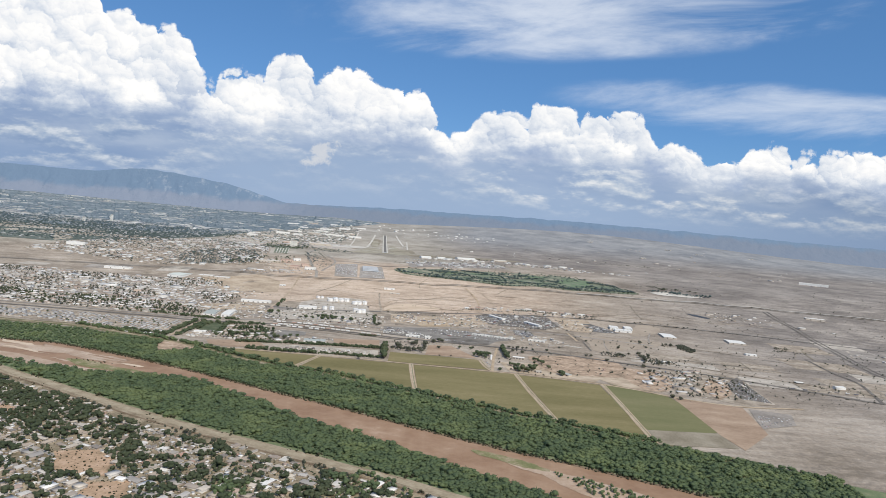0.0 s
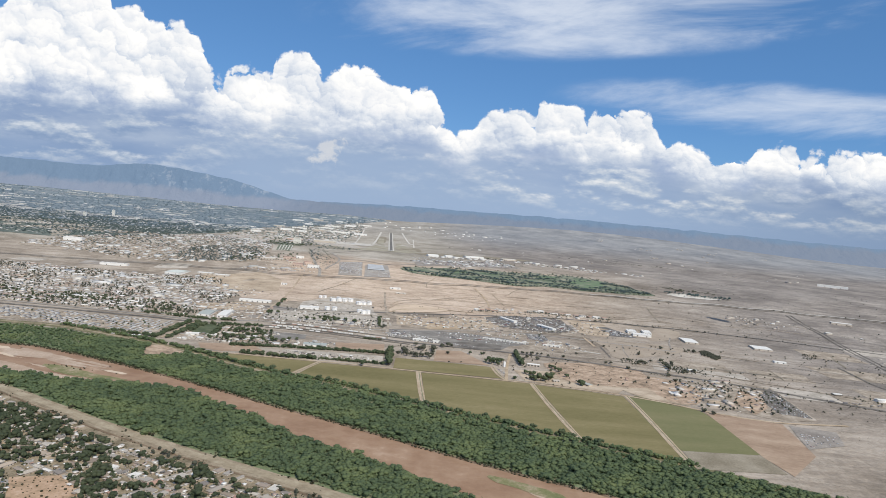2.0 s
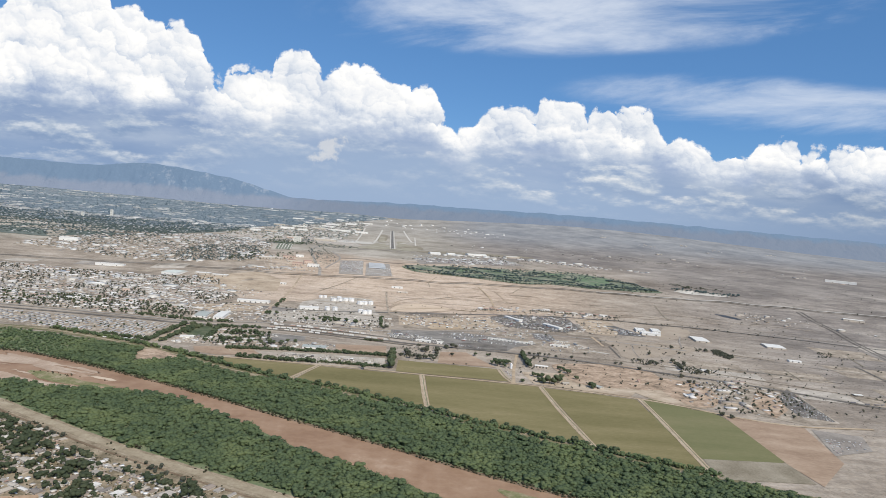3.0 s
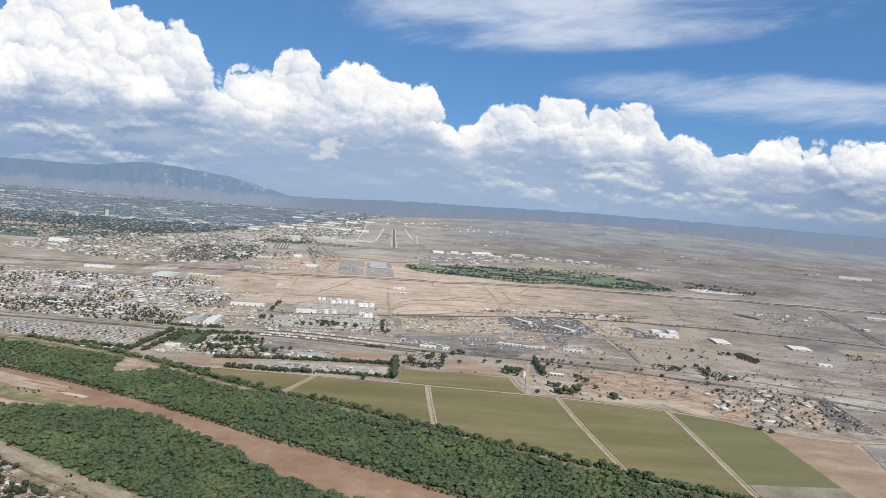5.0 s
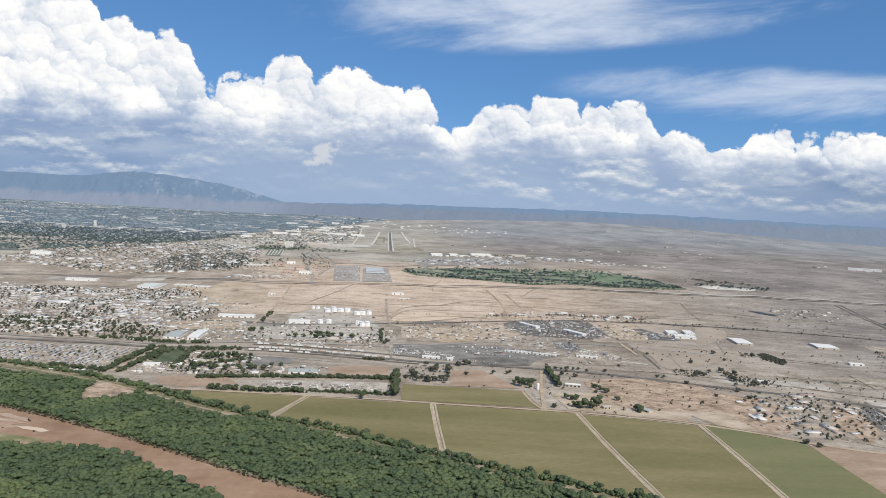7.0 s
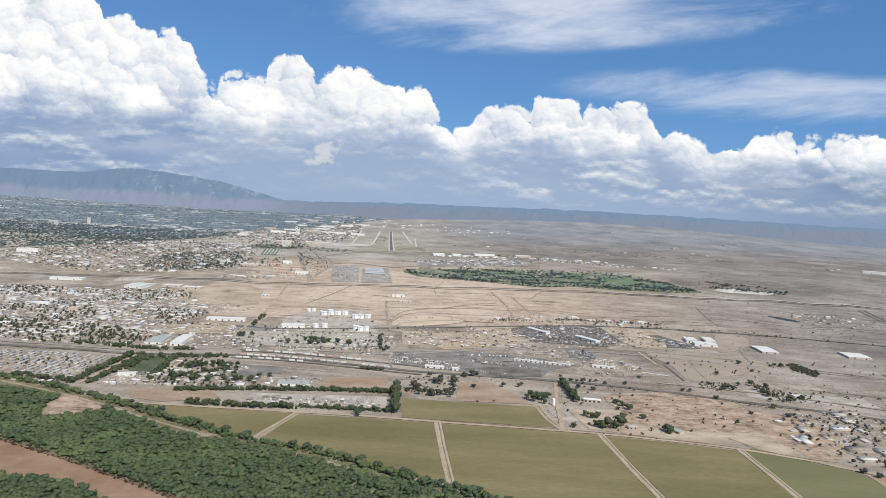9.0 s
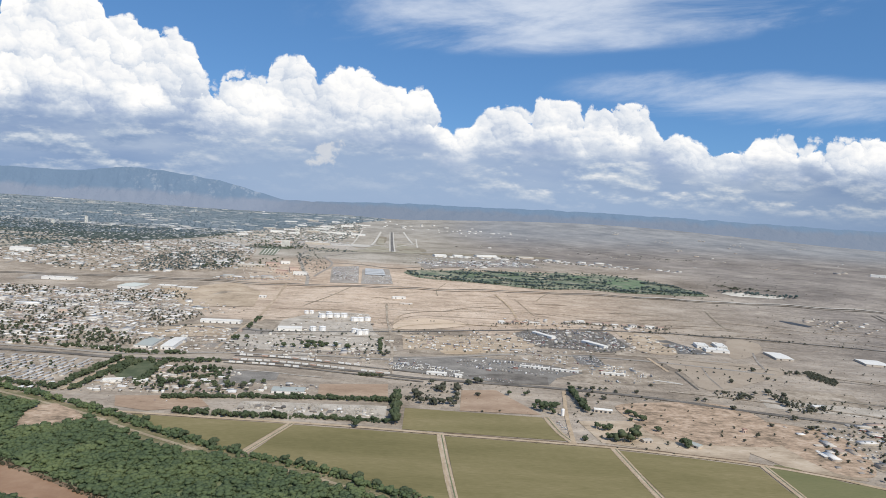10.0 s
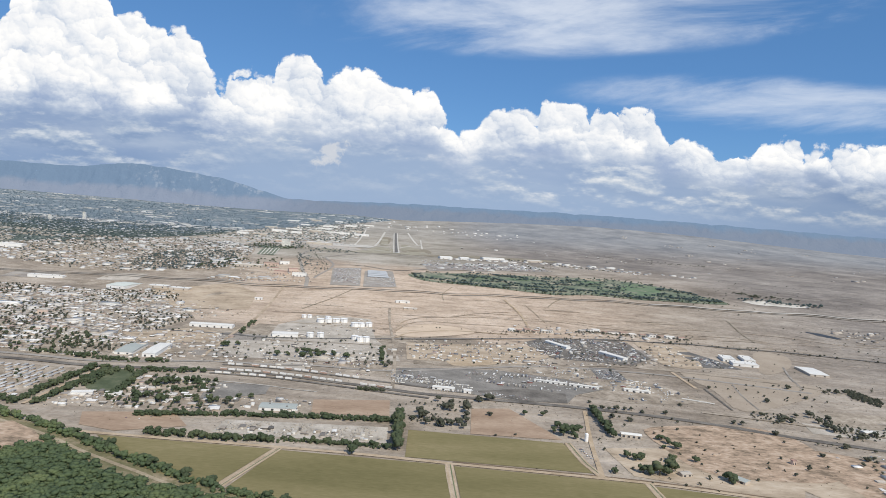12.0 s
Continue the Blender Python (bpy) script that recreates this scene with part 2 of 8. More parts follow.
BARE = [(0.25, (0.205, 0.168, 0.130)), (0.42, (0.30, 0.248, 0.196)), (0.58, (0.40, 0.336, 0.27)), (0.8, (0.52, 0.444, 0.366))]
PALE = [(0.25, (0.245, 0.215, 0.17)), (0.45, (0.35, 0.31, 0.25)), (0.60, (0.45, 0.40, 0.335)), (0.8, (0.56, 0.505, 0.43))]
SAND = [(0.25, (0.35, 0.268, 0.20)), (0.45, (0.47, 0.366, 0.278)), (0.60, (0.555, 0.44, 0.34)), (0.78, (0.63, 0.515, 0.41))]
# eastern desert tones, darkened to stand in for cloud shadow
MESA_DIMMED = [(0.25, (0.150, 0.132, 0.118)), (0.45, (0.225, 0.197, 0.174)), (0.60, (0.305, 0.268, 0.234)), (0.78, (0.42, 0.372, 0.322))]
M_ground, gg, gb = material("bare_earth", 0.95, 0.1)
gp = place_of(gg)
g_split = gg.node("ShaderNodeSeparateXYZ")
gg.put(g_split.inputs[0], gp)
patchy = gg.noise(gp, 0.006, 6.0, 0.6)
spots = gg.noise(gp, 0.16, 4.0, 0.7)
drift_at = gg.node("ShaderNodeMapping")
gg.put(drift_at.inputs["Vector"], gp)
drift_at.inputs["Scale"].default_value = (0.5, 1.5, 1)
drift_at.inputs["Rotation"].default_value = (0, 0, 0.25)
drift = gg.noise(drift_at.outputs[0], 0.035, 6.0, 0.62)
mixed = gg.m("MULTIPLY_ADD", gg.m("SUBTRACT", spots, 0.5), 0.55, gg.m("MULTIPLY_ADD", gg.m("SUBTRACT", drift, 0.5), 0.75, patchy))
along = gg.m("ADD", g_split.outputs[1], gg.m("MULTIPLY", gg.m("SUBTRACT", patchy, 0.5), 260.0))
is_sand = gg.m("MULTIPLY", gg.step(along, 1360.0, 1430.0), gg.step(along, 2120.0, 1900.0))
is_sand = gg.m("MULTIPLY", is_sand, gg.step(gg.m("ADD", g_split.outputs[0], gg.m("MULTIPLY", drift, 160.0)), -480.0, -300.0))
is_sand = gg.m("MULTIPLY", is_sand, gg.step(gg.m("ADD", g_split.outputs[0], gg.m("MULTIPLY", patchy, 300.0)), 640.0, 230.0))
eastward = gg.step(gg.m("ADD", g_split.outputs[0], gg.m("MULTIPLY", drift, 300.0)), -50.0, 450.0)
is_mesa = gg.m("MAXIMUM", gg.m("MULTIPLY", gg.step(along, 2150.0, 2700.0), eastward), gg.step(gg.m("MULTIPLY_ADD", drift, 200.0, g_split.outputs[0]), 430.0, 950.0))
is_pale = gg.m("MULTIPLY", gg.step(along, 1980.0, 2150.0), gg.step(g_split.outputs[0], 420.0, -60.0))
soil_mix = gg.mix(is_mesa, gg.mix(is_pale, gg.ramp(mixed, BARE), gg.ramp(mixed, PALE)), gg.ramp(mixed, MESA_DIMMED))
# distant ground fades to blue-grey: haze painted into the earth colour
FAR_HAZED = [(0.28, (0.192, 0.200, 0.212)), (0.48, (0.262, 0.264, 0.268)), (0.72, (0.35, 0.346, 0.338))]
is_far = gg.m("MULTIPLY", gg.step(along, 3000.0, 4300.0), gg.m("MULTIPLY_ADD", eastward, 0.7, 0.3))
soil_mix = gg.mix(is_far, soil_mix, gg.ramp(mixed, FAR_HAZED))
worn = gg.m("MULTIPLY_ADD", gg.m("SUBTRACT", gg.noise(drift_at.outputs[0], 0.09, 4.0, 0.7), 0.5), 0.8, mixed)
weedy = gg.m("MULTIPLY", gg.step(gg.noise(gp, 0.33, 3.0, 0.6), 0.54, 0.68), gg.step(gg.noise(gp, 0.02, 4.0, 0.6), 0.40, 0.62))
earth = gg.mix(gg.m("MULTIPLY", weedy, 0.55), gg.mix(is_sand, soil_mix, gg.ramp(worn, SAND)), (0.17, 0.15, 0.10))
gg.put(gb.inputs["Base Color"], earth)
g_bump = gg.node("ShaderNodeBump")
g_bump.inputs["Strength"].default_value, g_bump.inputs["Distance"].default_value = 0.5, 0.8
gg.put(g_bump.inputs["Height"], gg.m("MULTIPLY_ADD", gg.noise(gp, 0.045, 6.0, 0.62), 9.0, spots))
gg.put(gb.inputs["Normal"], g_bump.outputs[0])

M_crop = soil("young_crop", [(0.25, (0.152, 0.137, 0.063)), (0.42, (0.190, 0.166, 0.080)), (0.58, (0.226, 0.194, 0.099)), (0.78, (0.290, 0.242, 0.138))], 0.014, 0.35, stretch=(0.4, 1.6, 1))
M_crop_green = soil("green_crop", [(0.25, (0.144, 0.151, 0.072)), (0.5, (0.186, 0.181, 0.092)), (0.75, (0.236, 0.210, 0.120))], 0.015, 0.5, stretch=(0.35, 1.6, 1))
M_fallow = soil("ploughed_soil", [(0.3, (0.28, 0.198, 0.14)), (0.5, (0.36, 0.262, 0.19)), (0.7, (0.44, 0.335, 0.25))], 0.03, 0.3, stretch=(0.6, 1.4, 1))
M_track = soil("packed_dirt", [(0.3, (0.36, 0.275, 0.185)), (0.5, (0.45, 0.352, 0.25)), (0.7, (0.52, 0.425, 0.32))], 0.05, 0.6)
M_levee = soil("levee_gravel", [(0.3, (0.21, 0.168, 0.115)), (0.5, (0.31, 0.252, 0.18)), (0.7, (0.41, 0.345, 0.258))], 0.07, 0.45)
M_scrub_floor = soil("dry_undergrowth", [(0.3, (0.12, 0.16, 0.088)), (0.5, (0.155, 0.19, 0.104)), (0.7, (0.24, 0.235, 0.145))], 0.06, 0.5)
M_asphalt = soil("worn_asphalt", [(0.3, (0.115, 0.110, 0.105)), (0.5, (0.165, 0.157, 0.148)), (0.7, (0.23, 0.215, 0.20))], 0.04, 0.5, rough=0.9)
M_street = soil("faded_street", [(0.3, (0.27, 0.245, 0.22)), (0.5, (0.325, 0.298, 0.268)), (0.7, (0.385, 0.355, 0.32))], 0.04, 0.5)
M_yard = soil("grey_gravel_yard", [(0.3, (0.225, 0.20, 0.178)), (0.5, (0.305, 0.275, 0.245)), (0.7, (0.40, 0.365, 0.325))], 0.03, 0.4)
M_lot = soil("patched_lot", [(0.3, (0.17, 0.16, 0.145)), (0.5, (0.225, 0.21, 0.192)), (0.7, (0.30, 0.28, 0.255))], 0.04, 0.4)
M_rubble = soil("broken_concrete", [(0.3, (0.33, 0.295, 0.25)), (0.5, (0.44, 0.395, 0.34)), (0.7, (0.56, 0.51, 0.45))], 0.05, 0.7)
M_concrete = soil("pale_concrete", [(0.3, (0.46, 0.435, 0.39)), (0.5, (0.56, 0.53, 0.48)), (0.7, (0.65, 0.62, 0.57))], 0.02, 0.3)
M_turf = soil("watered_turf", [(0.3, (0.110, 0.142, 0.100)), (0.46, (0.160, 0.192, 0.138)), (0.58, (0.225, 0.236, 0.178)), (0.7, (0.32, 0.30, 0.235))], 0.022, 0.12)
M_black_soil = soil("dark_cinders", [(0.3, (0.11, 0.10, 0.09)), (0.5, (0.165, 0.150, 0.134)), (0.7, (0.24, 0.22, 0.195))], 0.04, 0.5)
M_bar = soil("wet_sandbar", [(0.3, (0.36, 0.25, 0.17)), (0.5, (0.44, 0.325, 0.235)), (0.7, (0.54, 0.43, 0.33))], 0.03, 0.3, rough=0.6, spec=0.3)
M_bar_grass = soil("sandbar_grass", [(0.3, (0.15, 0.165, 0.075)), (0.45, (0.205, 0.20, 0.10)), (0.56, (0.275, 0.24, 0.145)), (0.7, (0.38, 0.31, 0.22))], 0.06, 0.4)
M_water = soil("muddy_water", [(0.3, (0.265, 0.160, 0.098)), (0.48, (0.315, 0.200, 0.126)), (0.62, (0.36, 0.238, 0.156)), (0.72, (0.43, 0.305, 0.215))], 0.022, 0.09, rough=0.55, bump=0.08, spec=0.12)
# far city ground: blue tint put into the colour for distance haze
M_town_hazed = soil("hazed_far_town", [(0.30, (0.145, 0.19, 0.225)), (0.50, (0.185, 0.23, 0.26)), (0.62, (0.25, 0.285, 0.305)), (0.74, (0.42, 0.44, 0.45))], 0.010, 0.05, stretch=(0.35, 1.0, 1))
M_scrub_dry = soil("dry_grass", [(0.3, (0.20, 0.172, 0.125)), (0.5, (0.27, 0.235, 0.178)), (0.7, (0.34, 0.30, 0.236))], 0.04, 0.5)
M_under = soil("leafy_suburb", [(0.3, (0.095, 0.122, 0.108)), (0.5, (0.13, 0.155, 0.138)), (0.66, (0.17, 0.185, 0.165)), (0.75, (0.26, 0.26, 0.24))], 0.02, 0.08)
M_verge = soil("weedy_verge", [(0.3, (0.125, 0.125, 0.066)), (0.48, (0.18, 0.165, 0.095)), (0.6, (0.26, 0.22, 0.145)), (0.74, (0.36, 0.29, 0.205))], 0.06, 0.35)
M_rut = soil("worn_levee_top", [(0.3, (0.26, 0.212, 0.146)), (0.5, (0.34, 0.282, 0.20)), (0.7, (0.42, 0.36, 0.265))], 0.06, 0.4)
M_dusty = soil("dusty_town", [(0.28, (0.198, 0.164, 0.126)), (0.45, (0.298, 0.250, 0.198)), (0.6, (0.412, 0.352, 0.286)), (0.75, (0.53, 0.462, 0.390))], 0.045, 0.2)
M_fine_sand = soil("fine_sand", [(0.3, (0.52, 0.41, 0.31)), (0.5, (0.58, 0.465, 0.355)), (0.7, (0.63, 0.515, 0.40))], 0.03, 0.3)
M_churned = soil("churned_soil", [(0.30, (0.19, 0.145, 0.105)), (0.42, (0.31, 0.235, 0.17)), (0.54, (0.43, 0.315, 0.23)), (0.68, (0.52, 0.41, 0.315))], 0.055, 0.22, stretch=(0.75, 1.2, 1))
M_dry_grass = soil("airfield_grass", [(0.3, (0.27, 0.245, 0.185)), (0.5, (0.34, 0.31, 0.24)), (0.7, (0.42, 0.385, 0.31))], 0.02, 0.1)
M_lawn = soil("dark_lawn", [(0.3, (0.076, 0.094, 0.056)), (0.5, (0.100, 0.120, 0.072)), (0.7, (0.145, 0.155, 0.098))], 0.05, 0.3)
M_mud = soil("dark_mud", [(0.3, (0.15, 0.105, 0.07)), (0.5, (0.20, 0.145, 0.10)), (0.7, (0.27, 0.205, 0.145))], 0.06, 0.6)
M_yards = soil("dusty_yards", [(0.28, (0.14, 0.116, 0.076)), (0.45, (0.225, 0.184, 0.126)), (0.58, (0.33, 0.268, 0.19)), (0.75, (0.46, 0.388, 0.295))], 0.06, 0.35)
M_patchy = soil("patchy_pasture", [(0.28, (0.26, 0.208, 0.15)), (0.46, (0.41, 0.328, 0.245)), (0.60, (0.49, 0.40, 0.305)), (0.75, (0.56, 0.475, 0.375))], 0.035, 0.22, stretch=(0.6, 1.3, 1))
M_red_lot = soil("reddish_lot", [(0.3, (0.25, 0.185, 0.12)), (0.43, (0.39, 0.27, 0.178)), (0.58, (0.47, 0.325, 0.225)), (0.72, (0.54, 0.41, 0.31))], 0.07, 0.35)
M_pond = soil("dark_pond", [(0.4, (0.05, 0.05, 0.05)), (0.7, (0.08, 0.08, 0.08))], 0.05, 0.5, rough=0.3)
M_fairway = soil("mown_fairway", [(0.3, (0.125, 0.180, 0.112)), (0.5, (0.152, 0.208, 0.132)), (0.7, (0.190, 0.235, 0.155))], 0.05, 0.3)
M_plot = soil("graded_earth", [(0.3, (0.33, 0.272, 0.213)), (0.5, (0.375, 0.312, 0.248)), (0.7, (0.42, 0.355, 0.286))], 0.02, 0.3)
M_stripe = palette("runway_paint", [(0.75, 0.75, 0.72)], grime=0.3)

M_leaf = leafage("cottonwood_leaves", (0.122, 0.170, 0.098), (0.206, 0.262, 0.126), (0.268, 0.312, 0.146))
M_leaf_yard = leafage("garden_tree_leaves", (0.088, 0.112, 0.067), (0.128, 0.152, 0.088), (0.184, 0.192, 0.112))
M_leaf_hedge = leafage("hedgerow_leaves", (0.098, 0.130, 0.076), (0.146, 0.180, 0.100), (0.205, 0.222, 0.126))
# these two leaf colours are paled and blued to imitate haze
M_leaf_hazed = leafage("hazed_town_leaves", (0.104, 0.148, 0.146), (0.138, 0.178, 0.168), (0.162, 0.194, 0.178))
M_leaf_city_hazed = leafage("hazed_city_leaves", (0.145, 0.205, 0.245), (0.175, 0.235, 0.270), (0.195, 0.250, 0.275))
M_scrub = leafage("desert_scrub", (0.070, 0.070, 0.042), (0.115, 0.110, 0.070), (0.15, 0.135, 0.09))
M_leaf_dry = leafage("dusty_tree_leaves", (0.108, 0.116, 0.086), (0.152, 0.158, 0.116), (0.190, 0.188, 0.142))
M_bark = palette("grey_bark", [(0.11, 0.085, 0.06), (0.14, 0.11, 0.085)], by="object")

WALLS = [(0.48, 0.40, 0.32), (0.58, 0.53, 0.46), (0.40, 0.33, 0.27), (0.66, 0.63, 0.58), (0.50, 0.44, 0.38)]
M_roof = palette("house_roofing", [(0.56, 0.52, 0.455), (0.32, 0.28, 0.24), (0.26, 0.205, 0.16), (0.42, 0.365, 0.30), (0.42, 0.34, 0.265), (0.23, 0.20, 0.175), (0.70, 0.66, 0.60), (0.40, 0.25, 0.19), (0.36, 0.32, 0.275), (0.47, 0.42, 0.36), (0.30, 0.245, 0.20)], by="object")
M_roof_many = palette("far_house_roofing", [(0.74, 0.70, 0.645), (0.46, 0.42, 0.38), (0.36, 0.30, 0.245), (0.60, 0.555, 0.495), (0.56, 0.49, 0.41), (0.33, 0.30, 0.27), (0.82, 0.79, 0.745), (0.42, 0.31, 0.25), (0.54, 0.50, 0.45), (0.70, 0.67, 0.63)])
M_roof_city = palette("city_roofing", [(0.78, 0.76, 0.735), (0.50, 0.50, 0.49), (0.62, 0.61, 0.59), (0.36, 0.37, 0.37), (0.55, 0.53, 0.50), (0.42, 0.42, 0.42)], grime=0.12)
M_roof_mesa = palette("mesa_house_roofing", [(0.72, 0.69, 0.65), (0.50, 0.475, 0.45), (0.62, 0.59, 0.55), (0.40, 0.375, 0.35), (0.78, 0.755, 0.72), (0.48, 0.40, 0.35)], grime=0.15)
M_roof_homes = palette("mobile_home_roofing", [(0.50, 0.485, 0.46), (0.40, 0.385, 0.365), (0.46, 0.435, 0.40), (0.35, 0.335, 0.32), (0.60, 0.58, 0.555)], grime=0.3)
M_specks = palette("shed_and_crate_paint", [(0.72, 0.69, 0.63), (0.20, 0.18, 0.16), (0.50, 0.45, 0.39), (0.12, 0.11, 0.10), (0.60, 0.56, 0.50), (0.33, 0.28, 0.23), (0.78, 0.76, 0.72)])
M_wall = palette("stucco", WALLS, by="object")
M_wall_many = palette("far_stucco", WALLS)
M_white_roof = palette("white_membrane_roof", [(0.74, 0.715, 0.665)], grime=0.25)
M_white_wall = palette("white_cladding", [(0.77, 0.755, 0.72)], grime=0.2)
M_tan_wall = palette("tan_cladding", [(0.52, 0.46, 0.39)], grime=0.25)
M_green_roof = palette("pale_green_metal_roof", [(0.60, 0.625, 0.57)], rough=0.8, spec=0.1, grime=0.2)
M_teal_roof = palette("grey_green_metal_roof", [(0.40, 0.425, 0.40)], rough=0.8, spec=0.1, grime=0.3)
M_blue_roof = palette("blue_grey_panel_roof", [(0.47, 0.48, 0.485)], rough=0.6, grime=0.1)
M_pink_wall = palette("pink_stucco", [(0.58, 0.45, 0.37)], grime=0.2)
M_red_roof = palette("red_tile_roof", [(0.38, 0.24, 0.19)], grime=0.3)
M_dark = palette("dark_opening", [(0.05, 0.05, 0.055)], grime=0.1)
M_glass, _, glb = material("window_glass", 0.08, 0.6)
glb.inputs["Base Color"].default_value = (0.05, 0.06, 0.07, 1)
M_tank = palette("white_tank_paint", [(0.82, 0.81, 0.79)], grime=0.12)
CARS = [(0.70, 0.70, 0.69), (0.28, 0.28, 0.29), (0.10, 0.10, 0.105), (0.55, 0.55, 0.53), (0.22, 0.10, 0.085), (0.13, 0.16, 0.21), (0.74, 0.73, 0.71), (0.36, 0.33, 0.30), (0.17, 0.16, 0.155)]
M_car = palette("car_paint", CARS, rough=0.35, spec=0.5, grime=0.15)
M_freight = palette("freight_car_paint", [(0.74, 0.72, 0.68), (0.66, 0.63, 0.58), (0.44, 0.30, 0.24), (0.76, 0.75, 0.73)], by="object")
M_steel = palette("dull_steel", [(0.20, 0.19, 0.18)], rough=0.55)
M_trailer = palette("trailer_paint", [(0.76, 0.75, 0.73), (0.50, 0.49, 0.48), (0.62, 0.60, 0.57), (0.30, 0.27, 0.25), (0.16, 0.16, 0.18), (0.44, 0.40, 0.35)], by="object")

M_mountain, mg, mb = material("hazy_mountain", 0.95, 0.05)
mp = place_of(mg)
m_split = mg.node("ShaderNodeSeparateXYZ")
mg.put(m_split.inputs[0], mp)
m_at = mg.node("ShaderNodeMapping")
mg.put(m_at.inputs["Vector"], mp)
m_at.inputs["Scale"].default_value = (1.0, 0.8, 0.8)
m_n = mg.noise(m_at.outputs[0], 0.007, 8.0, 0.62)
m_rock = mg.noise(m_at.outputs[0], 0.016, 9.0, 0.74)
m_up = mg.m("ADD", m_split.outputs[2], mg.m("MULTIPLY", mg.m("SUBTRACT", m_n, 0.5), 110.0))
m_wood = mg.mix(mg.m("MULTIPLY", mg.step(m_rock, 0.52, 0.64), mg.m("MULTIPLY", mg.step(m_split.outputs[0], -2500.0, -2200.0), mg.step(m_split.outputs[0], -1200.0, -1500.0))), (0.066, 0.088, 0.112), (0.165, 0.172, 0.182))
mg.put(mb.inputs["Base Color"], mg.mix(mg.step(m_up, 215.0, 262.0), mg.mix(mg.step(m_split.outputs[0], -1500.0, -900.0), (0.130, 0.124, 0.130), (0.092, 0.084, 0.080)), m_wood))
m_bump = mg.node("ShaderNodeBump")
m_bump.inputs["Strength"].default_value, m_bump.inputs["Distance"].default_value = 0.7, 45.0
mg.put(m_bump.inputs["Height"], m_n)
mg.put(mb.inputs["Normal"], m_bump.outputs[0])
# blue emission over the slopes imitates the haze in front of them
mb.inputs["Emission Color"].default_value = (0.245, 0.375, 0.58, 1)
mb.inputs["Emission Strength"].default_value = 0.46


# ---- helpers for shapes ----
def smooth(a, b, v):
    t = np.clip((v - a) / (b - a), 0.0, 1.0)
    return t * t * (3 - 2 * t)


def rise(x, y):
    """Height of the land: flat valley, sand slope, mesa, ground climbing to the mountain foot."""
    x, y = np.asarray(x, float), np.asarray(y, float)
    s = y - 0.35 * np.maximum(0, -x - 300)
    z = 58 * smooth(1400, 2080, s)
    foot = 128 + 28 * smooth(-300, -900, x) + 55 * np.exp(-((x - 900) / 1500) ** 2) + 12 * np.sin(x / 700)
    z = z + (foot - 58) * np.clip((y - 2900) / 1920, 0, 1) ** 1.8
    rough = 1.6 * np.sin(x / 61 + np.sin(y / 83) * 1.7) * np.sin(y / 47 + np.sin(x / 71)) + 0.7 * np.sin(x / 23 + y / 31)
    return z + rough * smooth(1420, 1560, s) * (1 - 0.8 * smooth(2100, 2300, y))


def rz(x, y):
    return float(rise(x, y))


def mesh_of(name, verts, faces, mats, index=None, flat=True):
    """A mesh from numpy arrays; all faces have the same number of corners."""
    me = bpy.data.meshes.new(name)
    verts, faces = np.asarray(verts, np.float32), np.asarray(faces, np.int32)
    k = faces.shape[1]
    me.vertices.add(len(verts))
    me.vertices.foreach_set("co", verts.ravel())
    me.loops.add(faces.size)
    me.loops.foreach_set("vertex_index", faces.ravel())
    me.polygons.add(len(faces))
    me.polygons.foreach_set("loop_start", np.arange(0, faces.size, k, dtype=np.int32))
    me.update(calc_edges=True)
    for mt in mats:
        me.materials.append(mt)
    if index is not None:
        me.polygons.foreach_set("material_index", np.asarray(index, np.int32))
    if not flat:
        me.polygons.foreach_set("use_smooth", np.ones(len(faces), bool))
    return me


def part(name, bm, mt, parent=None, label=""):
    """Links a bmesh as one mesh object, under a thing or a part."""
    me = bpy.data.meshes.new(name)
    bm.to_mesh(me)
    bm.free()
    me.materials.append(mt)
    ob = new(name, me)
    ob.parent = parent
    return tagged(ob, label)


def box_bm(lx, ly, lz, x=0.0, y=0.0, z=0.0, bevel=0.0):
    bm = bmesh.new()
    bmesh.ops.create_cube(bm, size=1, matrix=Matrix.Translation((x, y, z + lz / 2)) @ Matrix.Diagonal((lx, ly, lz, 1)))
    if bevel:
        bmesh.ops.bevel(bm, geom=bm.edges[:], offset=bevel, segments=1, affect="EDGES")
    return bm


def tube_bm(r1, r2, height, n=12, x=0.0, y=0.0, z=0.0, axis="z"):
    bm = bmesh.new()
    turn = Matrix() if axis == "z" else pose(0, 0, 0, 90, 0, 0)
    bmesh.ops.create_cone(bm, cap_ends=True, segments=n, radius1=r1, radius2=r2, depth=height, matrix=Matrix.Translation((x, y, z + (height / 2 if axis == "z" else 0))) @ turn)
    return bm


LAID = [0]


def rounded(pts, step=5.0):
    """A closed outline with soft, slightly uneven corners."""
    v = [Vector((p[0], p[1], 0)) for p in pts]
    out, n = [], len(v)
    for i in range(n):
        a, b, c, d = v[i - 1], v[i], v[(i + 1) % n], v[(i + 2) % n]
        k = max(2, int((c - b).length / step))
        for j in range(k):
            t = j / k
            q = 0.5 * (2 * b + (c - a) * t + (2 * a - 5 * b + 4 * c - d) * t * t + (3 * b - a - 3 * c + d) * t ** 3)
            w = noise.noise(q / 9.0) * 2.2
            out.append((q.x + w, q.y + w))
    return out


